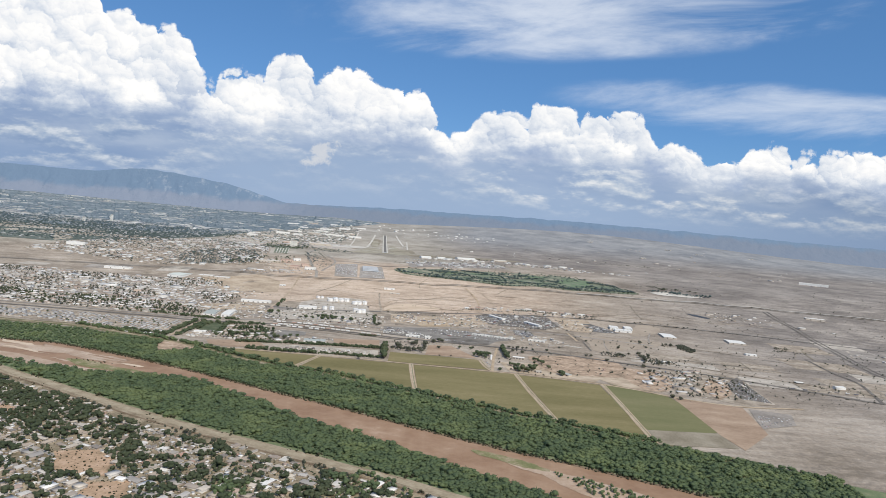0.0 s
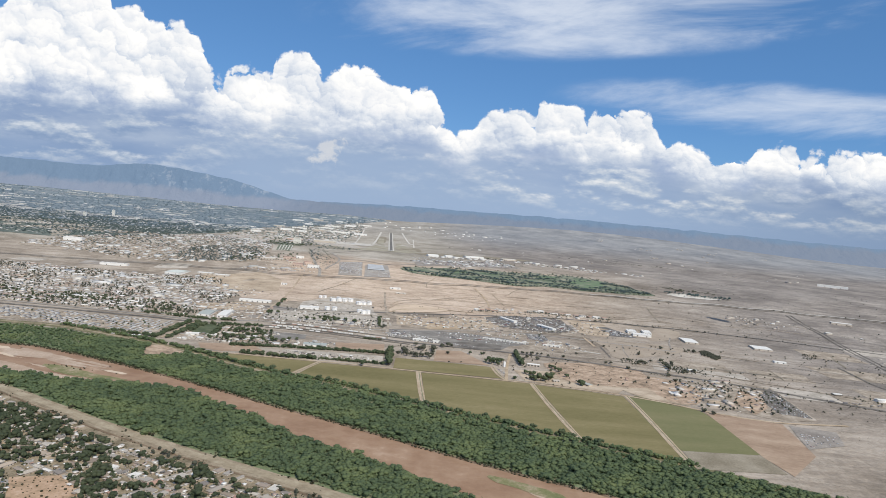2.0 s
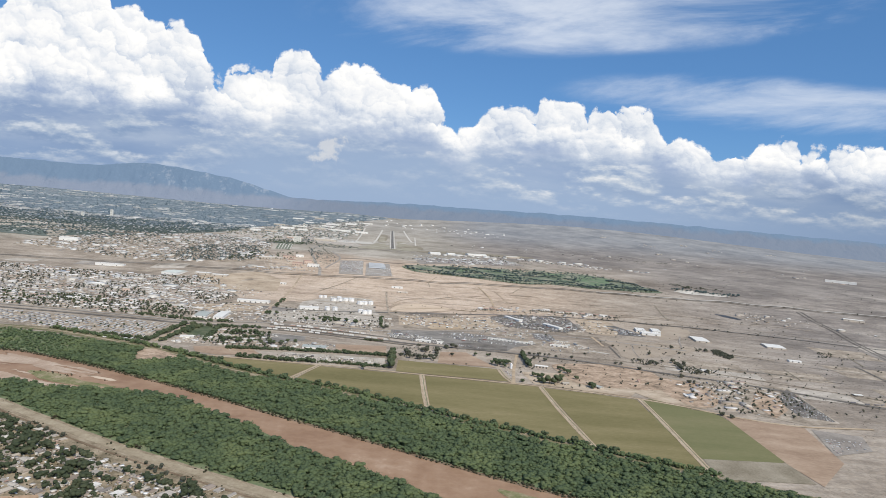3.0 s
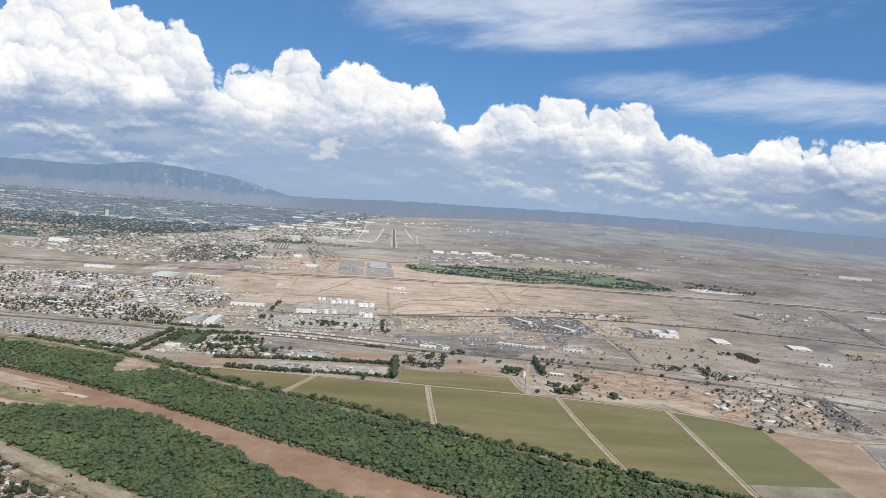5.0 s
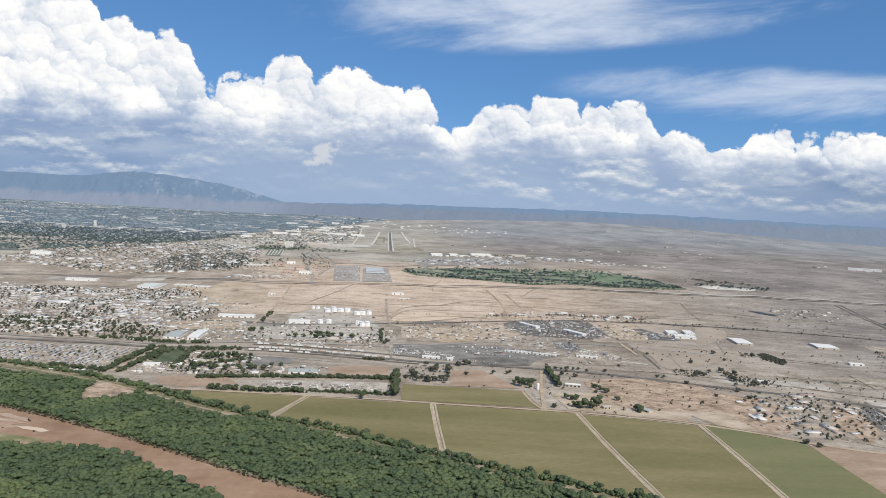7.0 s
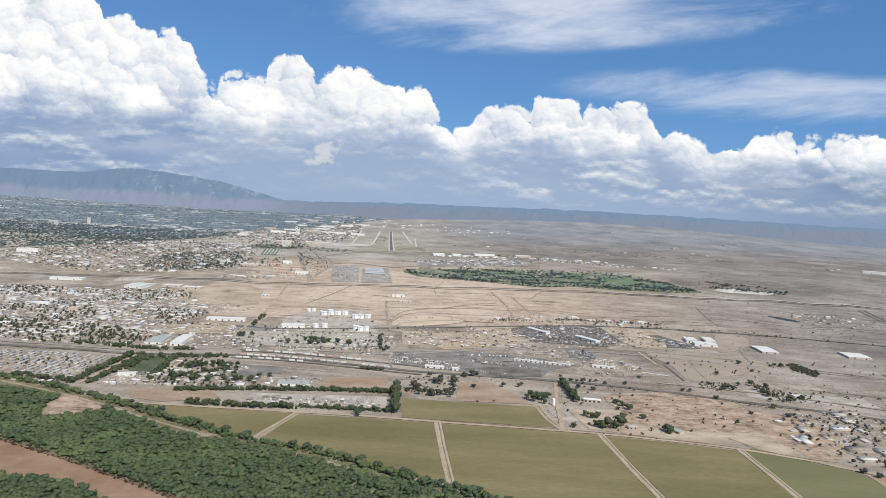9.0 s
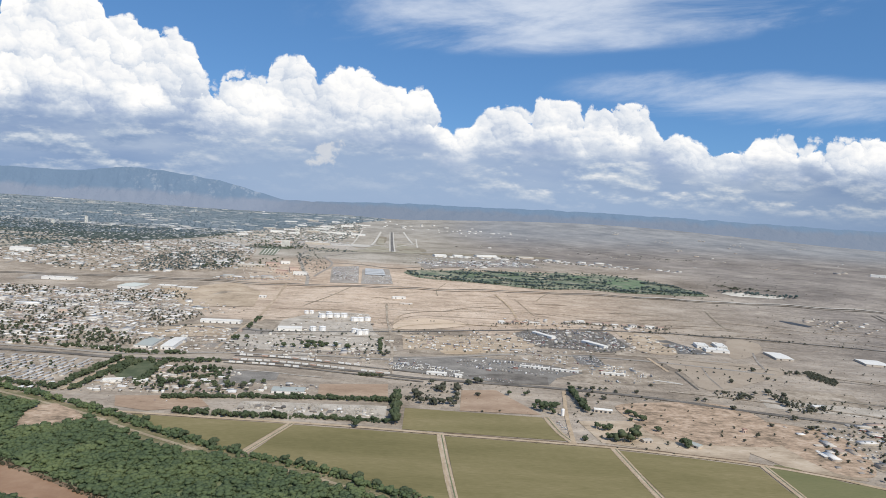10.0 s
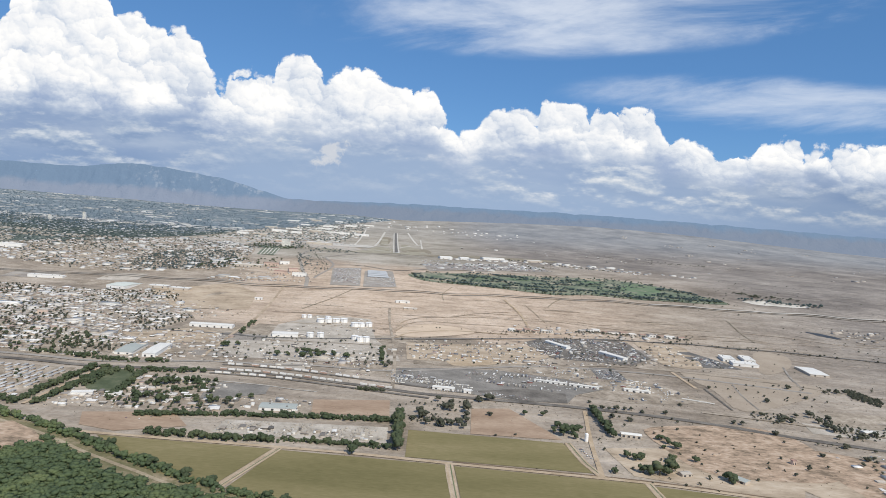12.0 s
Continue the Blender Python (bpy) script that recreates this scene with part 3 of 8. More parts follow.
def patch(name, outline, mt, label, lift=0.15, cell=40.0, category="ground"):
    """A piece of ground cover that follows the land."""
    LAID[0] += 1
    lift += LAID[0] * 0.0006
    bm = bmesh.new()
    bm.faces.new([bm.verts.new((x, y, 0)) for x, y in outline])
    xs, ys = [p[0] for p in outline], [p[1] for p in outline]
    for axis, lo, hi in ((0, min(xs), max(xs)), (1, min(ys), max(ys))):
        if max(ys) < 1330:
            break
        k = lo + cell
        while k < hi:
            co, no = [0, 0, 0], [0, 0, 0]
            co[axis], no[axis] = k, 1
            bmesh.ops.bisect_plane(bm, geom=bm.verts[:] + bm.edges[:] + bm.faces[:], plane_co=co, plane_no=no)
            k += cell
    bmesh.ops.triangulate(bm, faces=bm.faces[:])
    for v in bm.verts:
        v.co.z = rz(v.co.x, v.co.y) + lift + (0.12 if v.co.y > 1400 else 0)
    bm.normal_update()
    for f in bm.faces:
        if f.normal.z < 0:
            f.normal_flip()
    ob = part(name, bm, mt)
    return tagged(ob, label, category, kind="structure")


def glide(pts, step=18.0):
    """Points along a smooth line through pts."""
    pts = [Vector((p[0], p[1], 0)) for p in pts]
    ext = [2 * pts[0] - pts[1]] + pts + [2 * pts[-1] - pts[-2]]
    out = []
    for i in range(1, len(ext) - 2):
        a, b, c, d = ext[i - 1:i + 3]
        n = max(1, int((c - b).length / step))
        for k in range(n):
            t = k / n
            out.append(0.5 * (2 * b + (c - a) * t + (2 * a - 5 * b + 4 * c - d) * t * t + (3 * b - a - 3 * c + d) * t ** 3))
    return out + [pts[-1]]


def ribbon(name, pts, width, mt, label, lift=0.3, category="road", curve=True):
    """A road, track or water course along a line."""
    LAID[0] += 1
    lift += LAID[0] * 0.0006
    line = glide(pts) if curve else glide([pts[0], pts[-1]])
    verts, faces = [], []
    for i, p in enumerate(line):
        d = (line[min(i + 1, len(line) - 1)] - line[max(i - 1, 0)]).normalized()
        n = Vector((-d.y, d.x, 0))
        w = width * (1 + 0.06 * math.sin(i * 1.7)) / 2
        for s in (1, -1):
            q = p + n * w * s
            verts.append((q.x, q.y, rz(p.x, p.y) + lift + (0.12 if p.y > 1400 else 0)))
        if i:
            k = 2 * i
            faces.append((k - 2, k - 1, k + 1, k))
    ob = new(name, mesh_of(name, verts, faces, [mt]))
    return tagged(ob, label, category, kind="structure")


def inside_of(poly, x, y):
    hit = np.zeros(len(x), bool)
    for (x1, y1), (x2, y2) in zip(poly, poly[1:] + poly[:1]):
        cross = ((y1 > y) != (y2 > y)) & (x < (x2 - x1) * (y - y1) / ((y2 - y1) or 1e-9) + x1)
        hit ^= cross
    return hit


def scatter(poly, gap, rng, keep=1.0, clump=0.0):
    """Jittered points inside an outline."""
    xs, ys = [p[0] for p in poly], [p[1] for p in poly]
    gx, gy = np.meshgrid(np.arange(min(xs), max(xs), gap), np.arange(min(ys), max(ys), gap))
    x = gx.ravel() + rng.uniform(-0.48, 0.48, gx.size) * gap
    y = gy.ravel() + rng.uniform(-0.48, 0.48, gx.size) * gap
    ok = inside_of(poly, x, y) & (rng.random(x.size) < keep)
    if clump:
        w = np.sin(x / clump + 1.3 * np.sin(y / clump / 1.4)) + np.sin(y / clump / 0.8 + 1.1 * np.sin(x / clump / 0.7))
        ok &= w + rng.normal(0, 0.5, x.size) > 0
    return np.stack([x[ok], y[ok]], 1)


def joined(name, shapes, where, mats, rng, label, category, size=(0.8, 1.25), sink=0.0, turn=None, tall=(0.85, 1.2), spin=True):
    """Many alike shapes in one mesh; for what nobody would count."""
    pick = rng.integers(0, len(shapes), len(where))
    vs, fs, ms, base = [], [], [], 0
    for k, (sv, sf, sm) in enumerate(shapes):
        w = where[pick == k]
        if not len(w):
            continue
        n = len(w)
        s = rng.uniform(*size, n)
        a = rng.uniform(0, 2 * np.pi, n) if turn is None else turn + rng.choice([0, np.pi / 2 if spin else np.pi], n) + rng.normal(0, 0.04, n)
        c, d = np.cos(a)[:, None], np.sin(a)[:, None]
        up = s * rng.uniform(*tall, n)
        x = (sv[:, 0] * c - sv[:, 1] * d) * s[:, None] + w[:, 0:1]
        y = (sv[:, 0] * d + sv[:, 1] * c) * s[:, None] + w[:, 1:2]
        z = sv[:, 2] * up[:, None] + rise(w[:, 0], w[:, 1])[:, None] - sink
        vs.append(np.stack([x, y, z], 2).reshape(-1, 3))
        f = sf[None] + (np.arange(n) * len(sv))[:, None, None] + base
        fs.append(f.reshape(-1, sf.shape[1]))
        ms.append(np.tile(sm, n))
        base += n * len(sv)
    ob = new(name, mesh_of(name, np.concatenate(vs), np.concatenate(fs), mats, np.concatenate(ms), category not in ("trees", "bushes", "hedge")))
    return tagged(ob, label, category, kind="stuff")


# ---- shapes used many times ----
def ball(sub):
    bm = bmesh.new()
    bmesh.ops.create_icosphere(bm, subdivisions=sub, radius=1)
    v = np.array([p.co[:] for p in bm.verts])
    f = np.array([[p.index for p in q.verts] for q in bm.faces])
    bm.free()
    return v, f


ICO = ball(1)


def crown(rng, radius, height, lumps, leaves, foot=0.3, fat=1.0, flat=0.85):
    """A tree crown of uneven lumps and loose leaf clumps."""
    vs, fs, base = [], [], 0
    v0_, f0_ = ICO
    for i in range(lumps):
        a, r = rng.uniform(0, 6.28), radius * (0.0 if i == 0 else rng.uniform(0.35, 0.72))
        k = radius * rng.uniform(0.38, 0.58) * fat
        zc = height * (foot + (1 - foot) * (0.62 if i == 0 else rng.uniform(0.2, 0.75)))
        v = v0_ * k * rng.uniform(0.75, 1.2, (len(v0_), 1)) * (1, 1, flat) + (r * math.cos(a), r * math.sin(a), zc)
        vs.append(v)
        fs.append(f0_ + base)
        base += len(v)
    if leaves:
        d = rng.normal(0, 1, (leaves, 3))
        d /= np.linalg.norm(d, axis=1)[:, None]
        d[:, 2] = np.abs(d[:, 2]) * 0.9 - 0.15
        mid = d * radius * rng.uniform(0.75, 1.08, (leaves, 1)) * (1, 1, 0.7) + (0, 0, height * (foot + 0.42 * (1 - foot)))
        tri = mid[:, None] + rng.normal(0, radius * 0.17, (leaves, 3, 3))
        vs.append(tri.reshape(-1, 3))
        fs.append(np.arange(leaves * 3).reshape(-1, 3) + base)
    v, f = np.concatenate(vs), np.concatenate(fs)
    return v, f, np.zeros(len(f), int)


RNG = np.random.default_rng(7)
CROWNS = [crown(RNG, 3.1, 4.6, 5, 24, 0.1, 1.08, 0.66) for _ in range(9)]
CROWNS_SMALL = [crown(RNG, 2.0, 3.4, 2, 8, 0.1, 1.35, 0.8) for _ in range(7)]
CROWNS_FAR = [crown(RNG, 2.6, 4.0, 1, 4, 0.05, 1.5, 0.7) for _ in range(4)]
BUSHES = [crown(RNG, 0.9, 0.9, 1, 0, 0.0, 1.6, 0.7) for _ in range(5)]


def box_shape(lx, ly, lz, roof, cap=0.0, over=0.25):
    """Walls and a roof as quads: cap is the ridge's height, 0 for a flat roof with a rim."""
    a, b = lx / 2, ly / 2
    w = [(-a, -b, 0), (a, -b, 0), (a, b, 0), (-a, b, 0), (-a, -b, lz), (a, -b, lz), (a, b, lz), (-a, b, lz)]
    f = [(0, 1, 5, 4), (1, 2, 6, 5), (2, 3, 7, 6), (3, 0, 4, 7)]
    a, b = a + over, b + over
    r = [(-a, -b, lz), (a, -b, lz), (a, b, lz), (-a, b, lz)]
    if cap:
        r += [(-a * 0.8, 0, lz + cap), (a * 0.8, 0, lz + cap)]
        r += [(a, 0, lz + cap * 0.5), (-a, 0, lz + cap * 0.5)]
        q = [(8, 9, 13, 12), (10, 11, 12, 13), (9, 14, 10, 13), (11, 15, 8, 12)]
    else:
        r += [(-a, -b, lz + 0.3), (a, -b, lz + 0.3), (a, b, lz + 0.3), (-a, b, lz + 0.3)]
        q = [(8, 9, 13, 12), (9, 10, 14, 13), (10, 11, 15, 14), (11, 8, 12, 15), (12, 13, 14, 15)]
    return np.array(w + r, float), np.array(f + q), np.array([0] * len(f) + [roof] * len(q))


HOUSES = [box_shape(8.5, 6.0, 1.6, 1, 1.0), box_shape(7.0, 5.2, 1.6, 1, 0.9), box_shape(9.5, 6.5, 1.7, 1), box_shape(6.5, 6.0, 1.7, 1), box_shape(11.0, 5.5, 1.6, 1, 1.1), box_shape(8.0, 2.6, 1.4, 1, 0.3)]
SHEDS = [box_shape(20, 11, 3.2, 1), box_shape(14, 9, 3.0, 1, 1.0), box_shape(28, 12, 3.5, 1), box_shape(11, 10, 3.0, 1)]


def car_shape():
    v = [(-1.1, -.45, .12), (1.1, -.45, .12), (1.1, .45, .12), (-1.1, .45, .12), (-1.1, -.45, .42), (1.1, -.45, .38), (1.1, .45, .38), (-1.1, .45, .42), (-.75, -.38, .74), (.35, -.38, .74), (.35, .38, .74), (-.75, .38, .74), (.75, -.44, .42), (.75, .44, .42), (-1.02, -.44, .44), (-1.02, .44, .44)]
    f = [(0, 1, 5, 4), (1, 2, 6, 5), (2, 3, 7, 6), (3, 0, 4, 7), (4, 5, 6, 7), (8, 9, 10, 11), (14, 12, 9, 8), (13, 15, 11, 10), (12, 13, 10, 9), (15, 14, 8, 11)]
    return np.array(v, float), np.array(f), np.zeros(len(f), int)


CAR = [car_shape()]
VAN = [box_shape(6.2, 1.3, 1.7, 0, 0, 0.0), box_shape(4.0, 1.2, 1.4, 0, 0, 0.0)]

# ---- the land ----
gx, gy = np.meshgrid(np.arange(-5200, 5201, 26.0), np.concatenate([np.arange(-1500, 300, 150.0), np.arange(300, 4980, 24.0)]))
nx_, ny_ = gx.shape[1], gx.shape[0]
gi = np.arange(nx_ * ny_).reshape(ny_, nx_)
quads = np.stack([gi[:-1, :-1], gi[:-1, 1:], gi[1:, 1:], gi[1:, :-1]], -1).reshape(-1, 4)
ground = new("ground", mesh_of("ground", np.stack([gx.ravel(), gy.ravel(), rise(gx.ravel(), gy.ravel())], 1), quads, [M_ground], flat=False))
tagged(ground, "dry tan and grey desert ground rising to a mesa", "ground", kind="structure")

# mountains along the skyline
RIDGE = [(-5200, 335), (-3700, 375), (-3375, 369), (-3100, 366), (-2840, 362), (-2700, 366), (-2540, 393), (-2380, 413), (-2290, 412), (-2120, 398), (-1960, 380), (-1740, 353), (-1600, 330), (-1450, 288), (-1220, 236), (-840, 247), (-390, 264), (180, 268), (800, 278), (1400, 276), (2000, 269), (2700, 261), (3300, 258), (5200, 250)]
mx = np.arange(-5200, 5201, 13.0)
ridge = np.interp(mx, [p[0] for p in RIDGE], [p[1] for p in RIDGE])
ridge = np.convolve(np.pad(ridge, 5, "edge"), np.ones(11) / 11, "valid")
mverts, rows_m = [], 20
for j in range(rows_m):
    t = j / (rows_m - 1)
    y = 4795 + 180 * t
    for x, top_z in zip(mx, ridge):
        soft = math.sin(math.pi * min(1, t * 0.95 + 0.03))
        fold = noise.fractal(Vector((x / 210, y / 190, 3.0)), 0.9, 2.1, 6) * 30
        gully = abs(noise.fractal(Vector((x / 130 + 0.5 * noise.noise(Vector((x / 60, y / 50, 5.0))), y / 330, 9.0)), 0.9, 2.1, 4))
        fold -= (gully - 0.25) * 34 * float(smooth(0.1, 0.6, t))
        tip = noise.fractal(Vector((x / 120, 8.0, 1.0)), 1.0, 2.0, 5) * 7
        z0_ = rz(x, 4795) - 3
        mverts.append((x, y, z0_ + (top_z + tip - z0_) * (t ** 1.25) + fold * soft * (0.45 + (top_z - 230) / 150)))
mi = np.arange(len(mx) * rows_m).reshape(rows_m, len(mx))
mquads = np.stack([mi[:-1, :-1], mi[:-1, 1:], mi[1:, 1:], mi[1:, :-1]], -1).reshape(-1, 4)
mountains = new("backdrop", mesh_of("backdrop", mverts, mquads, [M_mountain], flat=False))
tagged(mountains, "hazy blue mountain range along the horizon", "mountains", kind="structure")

# ---- river, woods and levee ----
FAR_BANK = [(-1500, 800), (-1000, 850), (-760, 870), (-585, 856), (-511, 858), (-416, 825), (-325, 787), (-245, 748), (-164, 706), (-97, 674), (-33, 640), (24, 610), (76, 586), (125, 567), (205, 530), (300, 490), (460, 420), (700, 300)]
NEAR_BANK = [(-1500, 700), (-1000, 745), (-760, 790), (-620, 792), (-535, 778), (-460, 748), (-400, 738), (-330, 746), (-285, 744), (-240, 716), (-180, 676), (-125, 632), (-63, 600), (-7, 563), (51, 526), (95, 500), (200, 440), (340, 370), (560, 250)]
EAST_EDGE = [(-1500, 960), (-1000, 985), (-664, 970), (-580, 972), (-480, 949), (-400, 925), (-330, 895), (-275, 858), (-240, 838), (-179, 818), (-117, 790), (-43, 755), (25, 722), (87, 692), (145, 665), (200, 645), (260, 622), (340, 590), (480, 530), (760, 400)]
LEVEE = [(-1500, 720), (-900, 715), (-560, 735), (-450, 698), (-353, 648), (-273, 606), (-190, 569), (-122, 541), (-70, 519), (-22, 500), (22, 478), (120, 430), (260, 350), (420, 250)]
far_line = [(p.x, p.y) for p in glide(FAR_BANK, 40)]
near_line = [(p.x, p.y) for p in glide(NEAR_BANK, 40)]
patch("water", far_line + near_line[::-1], M_water, "muddy brown river flowing between wooded banks", 0.25, category="river")
patch("river_bank", [(x, y + 4) for x, y in far_line] + [(x, y - 1) for x, y in far_line[::-1]], M_mud, "narrow strip of bare mud at the river bank", 0.32)
patch("sandbar", rounded([(-700, 852), (-600, 835), (-529, 838), (-470, 830), (-440, 812), (-490, 806), (-560, 815), (-700, 832)]), M_bar, "pale wet sandbar in the river", 0.45)
patch("sandbar", rounded([(-620, 800), (-530, 792), (-480, 776), (-430, 754), (-385, 745), (-372, 741), (-400, 737), (-470, 745), (-560, 782)]), M_bar, "pale wet sandbar along the wooded bank", 0.45)
patch("sandbar", rounded([(-452, 784), (-418, 782), (-388, 766), (-340, 753), (-368, 746), (-405, 752), (-432, 764)]), M_bar_grass, "low grassy sandbar in the river", 0.5)
patch("sandbar", rounded([(-700, 812), (-590, 806), (-545, 794), (-600, 790), (-700, 795)]), M_bar_grass, "grassy sandbar at the river's edge", 0.5)
patch("sandbar", rounded([(42, 583), (75, 571), (108, 549), (100, 544), (70, 558), (46, 573)]), M_bar_grass, "long grassy sandbar in the muddy river", 0.5)
patch("sandbar", rounded([(95, 548), (130, 538), (190, 505), (230, 478), (190, 470), (130, 500)]), M_bar, "wooded sandbar island in the river", 0.45)
patch("sandbar", rounded([(72, 561), (112, 541), (122, 531), (104, 535), (80, 548)]), M_bar, "pale sand spit beside a grassy bar", 0.48)
patch("sandbar", rounded([(-520, 822), (-470, 822), (-430, 806), (-380, 790), (-420, 796), (-480, 812)]), M_bar, "thin pale sand spit in the river", 0.48)
patch("sandbar", rounded([(-460, 805), (-425, 797), (-400, 786), (-430, 788)]), M_bar, "small pale sand spit in the river", 0.5)
for n, (cx, cy, rx, ry) in enumerate([(-560, 846, 30, 6), (-500, 838, 22, 5), (-455, 822, 26, 5), (-520, 812, 34, 4), (-400, 803, 22, 4), (-600, 822, 26, 5), (-370, 778, 18, 3), (-440, 772, 30, 3)]):
    ring = [(cx + rx * (1 + 0.25 * math.sin(3 * a + n)) * math.cos(a) - 0.3 * ry * math.sin(a), cy - 0.35 * rx * math.cos(a) + ry * (1 + 0.3 * math.sin(2 * a + n)) * math.sin(a)) for a in [k * math.pi / 6 for k in range(12)]]
    patch("sandbar", rounded(ring, 4.0), M_bar if n % 3 else M_fine_sand, "thin pale sand streak in the shallow river", 0.46 + 0.004 * n)
west_line = [(p.x, p.y) for p in glide(LEVEE, 40)]
east_line = [(p.x, p.y) for p in glide(EAST_EDGE, 40)]
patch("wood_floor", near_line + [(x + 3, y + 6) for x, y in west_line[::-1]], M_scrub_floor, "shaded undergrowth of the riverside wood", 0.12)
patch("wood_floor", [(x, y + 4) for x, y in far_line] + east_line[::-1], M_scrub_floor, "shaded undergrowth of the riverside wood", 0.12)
ribbon("levee_road", LEVEE, 15, M_levee, "dry gravel levee track beside the wood", 0.4)
ribbon("levee_road", LEVEE, 8, M_rut, "pale worn top of the levee", 0.6)
ribbon("levee_ditch", [(x - 4, y - 9.0) for x, y in LEVEE], 2.0, M_mud, "shaded weedy ditch at the foot of the levee", 0.5, "ditch")
DITCH = [(-900, 1000), (-664, 985), (-560, 985), (-470, 958), (-390, 926), (-340, 903), (-288, 873), (-244, 851), (-198, 828), (-130, 806), (-60, 770), (0, 740), (78, 705), (150, 672), (230, 640), (330, 600)]
ribbon("ditch_verge", DITCH, 20, M_verge, "dry grassy verge of a drainage ditch", 0.2, "verge")
ribbon("ditch_road", DITCH, 3.4, M_rut, "pale dusty road along a drainage ditch", 0.4)
CLEARING = [(-373, 855), (-398, 914), (-381, 926), (-351, 908), (-325, 882), (-341, 880), (-353, 868)]
patch("clearing", CLEARING, M_churned, "bare sandy clearing in the riverside wood", 0.5)

# ---- fields ----
patch("field", [(-305, 911), (-168, 910), (-186, 842), (-198, 836), (-240, 857)], M_crop, "olive green crop field with faint rows", 0.3, category="field")
patch("field", [(-162, 909), (-34, 905), (-23, 772), (-120, 812), (-178, 836)], M_crop, "wide olive green crop field", 0.3, category="field")
patch("field", [(-28, 904), (114.5, 898), (137, 698), (30, 735), (-16.5, 768)], M_crop, "wide olive green crop field", 0.3, category="field")
patch("field", [(119.5, 895), (180, 887), (230.5, 876), (231, 700), (228, 650), (143, 690)], M_crop, "wide olive green crop field", 0.3, category="field")
patch("field", rounded([(238, 876), (290, 853), (314, 838), (322, 754), (320, 700), (238, 690)], 12.0), M_crop_green, "fresh green crop field", 0.3, category="field")
patch("field", [(238, 688), (319, 696), (320, 649), (234, 642)], M_scrub_dry, "bare brown field beside the crops", 0.3, category="field")
patch("field", [(318, 836), (400, 815), (379, 708), (324, 645), (318, 690), (318, 754)], M_fallow, "bare pinkish field beside a yard", 0.3, category="field")
patch("field", [(-68, 978), (66, 974), (82, 911), (-66, 915)], M_crop, "narrow olive green crop field", 0.3, category="field")
def farm_lane(pts, label):
    """A brown lane with pale edges on both sides of a dark irrigation ditch."""
    ribbon("farm_track", pts, 6.4, M_patchy, label, 0.45)
    for off, w_, mt, text in ((-1.9, 1.7, M_track, "pale dirt edge of a farm lane"), (2.4, 1.5, M_track, "pale dirt edge of a farm lane"), (1.0, 0.7, M_scrub_floor, "narrow weedy ditch along a farm lane")):
        ribbon("farm_track", [(x + off, y) for x, y in pts], w_, mt, text, 0.55)


FARM_ROAD = [(-330, 915), (-240, 914), (-169, 914), (-100, 913), (-29, 908), (55, 904), (119, 900), (180, 891), (235, 880), (290, 859), (326, 838), (392, 820), (488, 833)]
ribbon("farm_road", FARM_ROAD, 4.5, M_track, "pale dirt farm road between fields", 0.5)
ribbon("farm_ditch", [(x, y + 3.4) for x, y in FARM_ROAD[4:10]], 1.7, M_mud, "weedy irrigation ditch beside a farm road", 0.52, "ditch")
farm_lane([(-163.5, 912), (-183, 838)], "pale dirt track between two fields")
farm_lane([(-32, 906), (-27, 845), (-19, 765)], "pale dirt track between two fields")
farm_lane([(117, 898), (126, 800), (140, 690)], "pale dirt track between two fields")
farm_lane([(235, 878), (235, 790), (232, 645)], "pale dirt track between two fields")
farm_lane([(70, 975), (76, 930), (84, 904)], "pale dirt track beside a field")
patch("fallow_field", [(-11, 1055), (27, 1065), (67, 982), (-14, 980)], M_fallow, "bare reddish brown field", 0.3, category="field")
patch("fallow_field", [(-159, 1003), (-166, 1045), (-93, 1062), (-88, 1010)], M_fallow, "bare pinkish brown field beside a hedge", 0.3, category="field")
patch("fallow_field", [(-345, 960), (-274, 978), (-249, 945), (-297, 922), (-330, 930)], M_fallow, "bare pinkish field with scattered junk", 0.3, category="field")
patch("fallow_field", [(100, 970), (200, 990), (250, 930), (225, 885), (110, 912)], M_patchy, "dry patchy pasture", 0.25, category="field")
patch("rubble_yard", [(-225, 968), (-168, 973), (-86, 980), (-83, 940), (-163, 936), (-225, 936)], M_rubble, "yard covered in broken concrete rubble", 0.3, category="yard")
patch("cinder_yard", [(-281, 1080), (-219, 1080), (-215, 1051), (-246, 1029), (-269, 1020)], M_lot, "dark cinder yard beside the railway", 0.3, category="yard")
ribbon("wall_base", [(-281, 1084), (-254, 1083), (-224, 1081), (-193, 1074), (-169, 1072)], 1.6, M_concrete, "pale concrete strip beside a cinder yard", 0.5)
patch("lawn", rounded([(-384, 1032), (-393, 1096), (-362, 1090), (-352, 1022)]), M_lawn, "green lawn enclosed by trees", 0.3, category="lawn")
patch("trailer_park", [(-900, 1095), (-520, 1095), (-430, 1094), (-418, 990), (-470, 985), (-640, 1005), (-900, 1020)], M_dusty, "pale ground of a trailer park", 0.2, category="yard")
patch("storage_yard", [(-100, 1200), (-31, 1219), (26, 1227), (107, 1206), (148, 1172), (108, 1137), (92, 1100), (41, 1096), (-12, 1108), (-75, 1122), (-100, 1140)], M_lot, "grey asphalt storage yard with parked trailers", 0.3, category="yard")
patch("storage_yard", [(68, 1290), (160, 1288), (235, 1197), (262, 1145), (165, 1118), (110, 1137), (150, 1172), (107, 1208), (37, 1228)], M_dusty, "grey gravel yard with rows of vehicles", 0.28, category="yard")
patch("storage_yard", [(152, 1284), (187, 1288), (189, 1223), (152, 1221)], M_asphalt, "dark paved lot packed with vehicles", 0.35, category="yard")
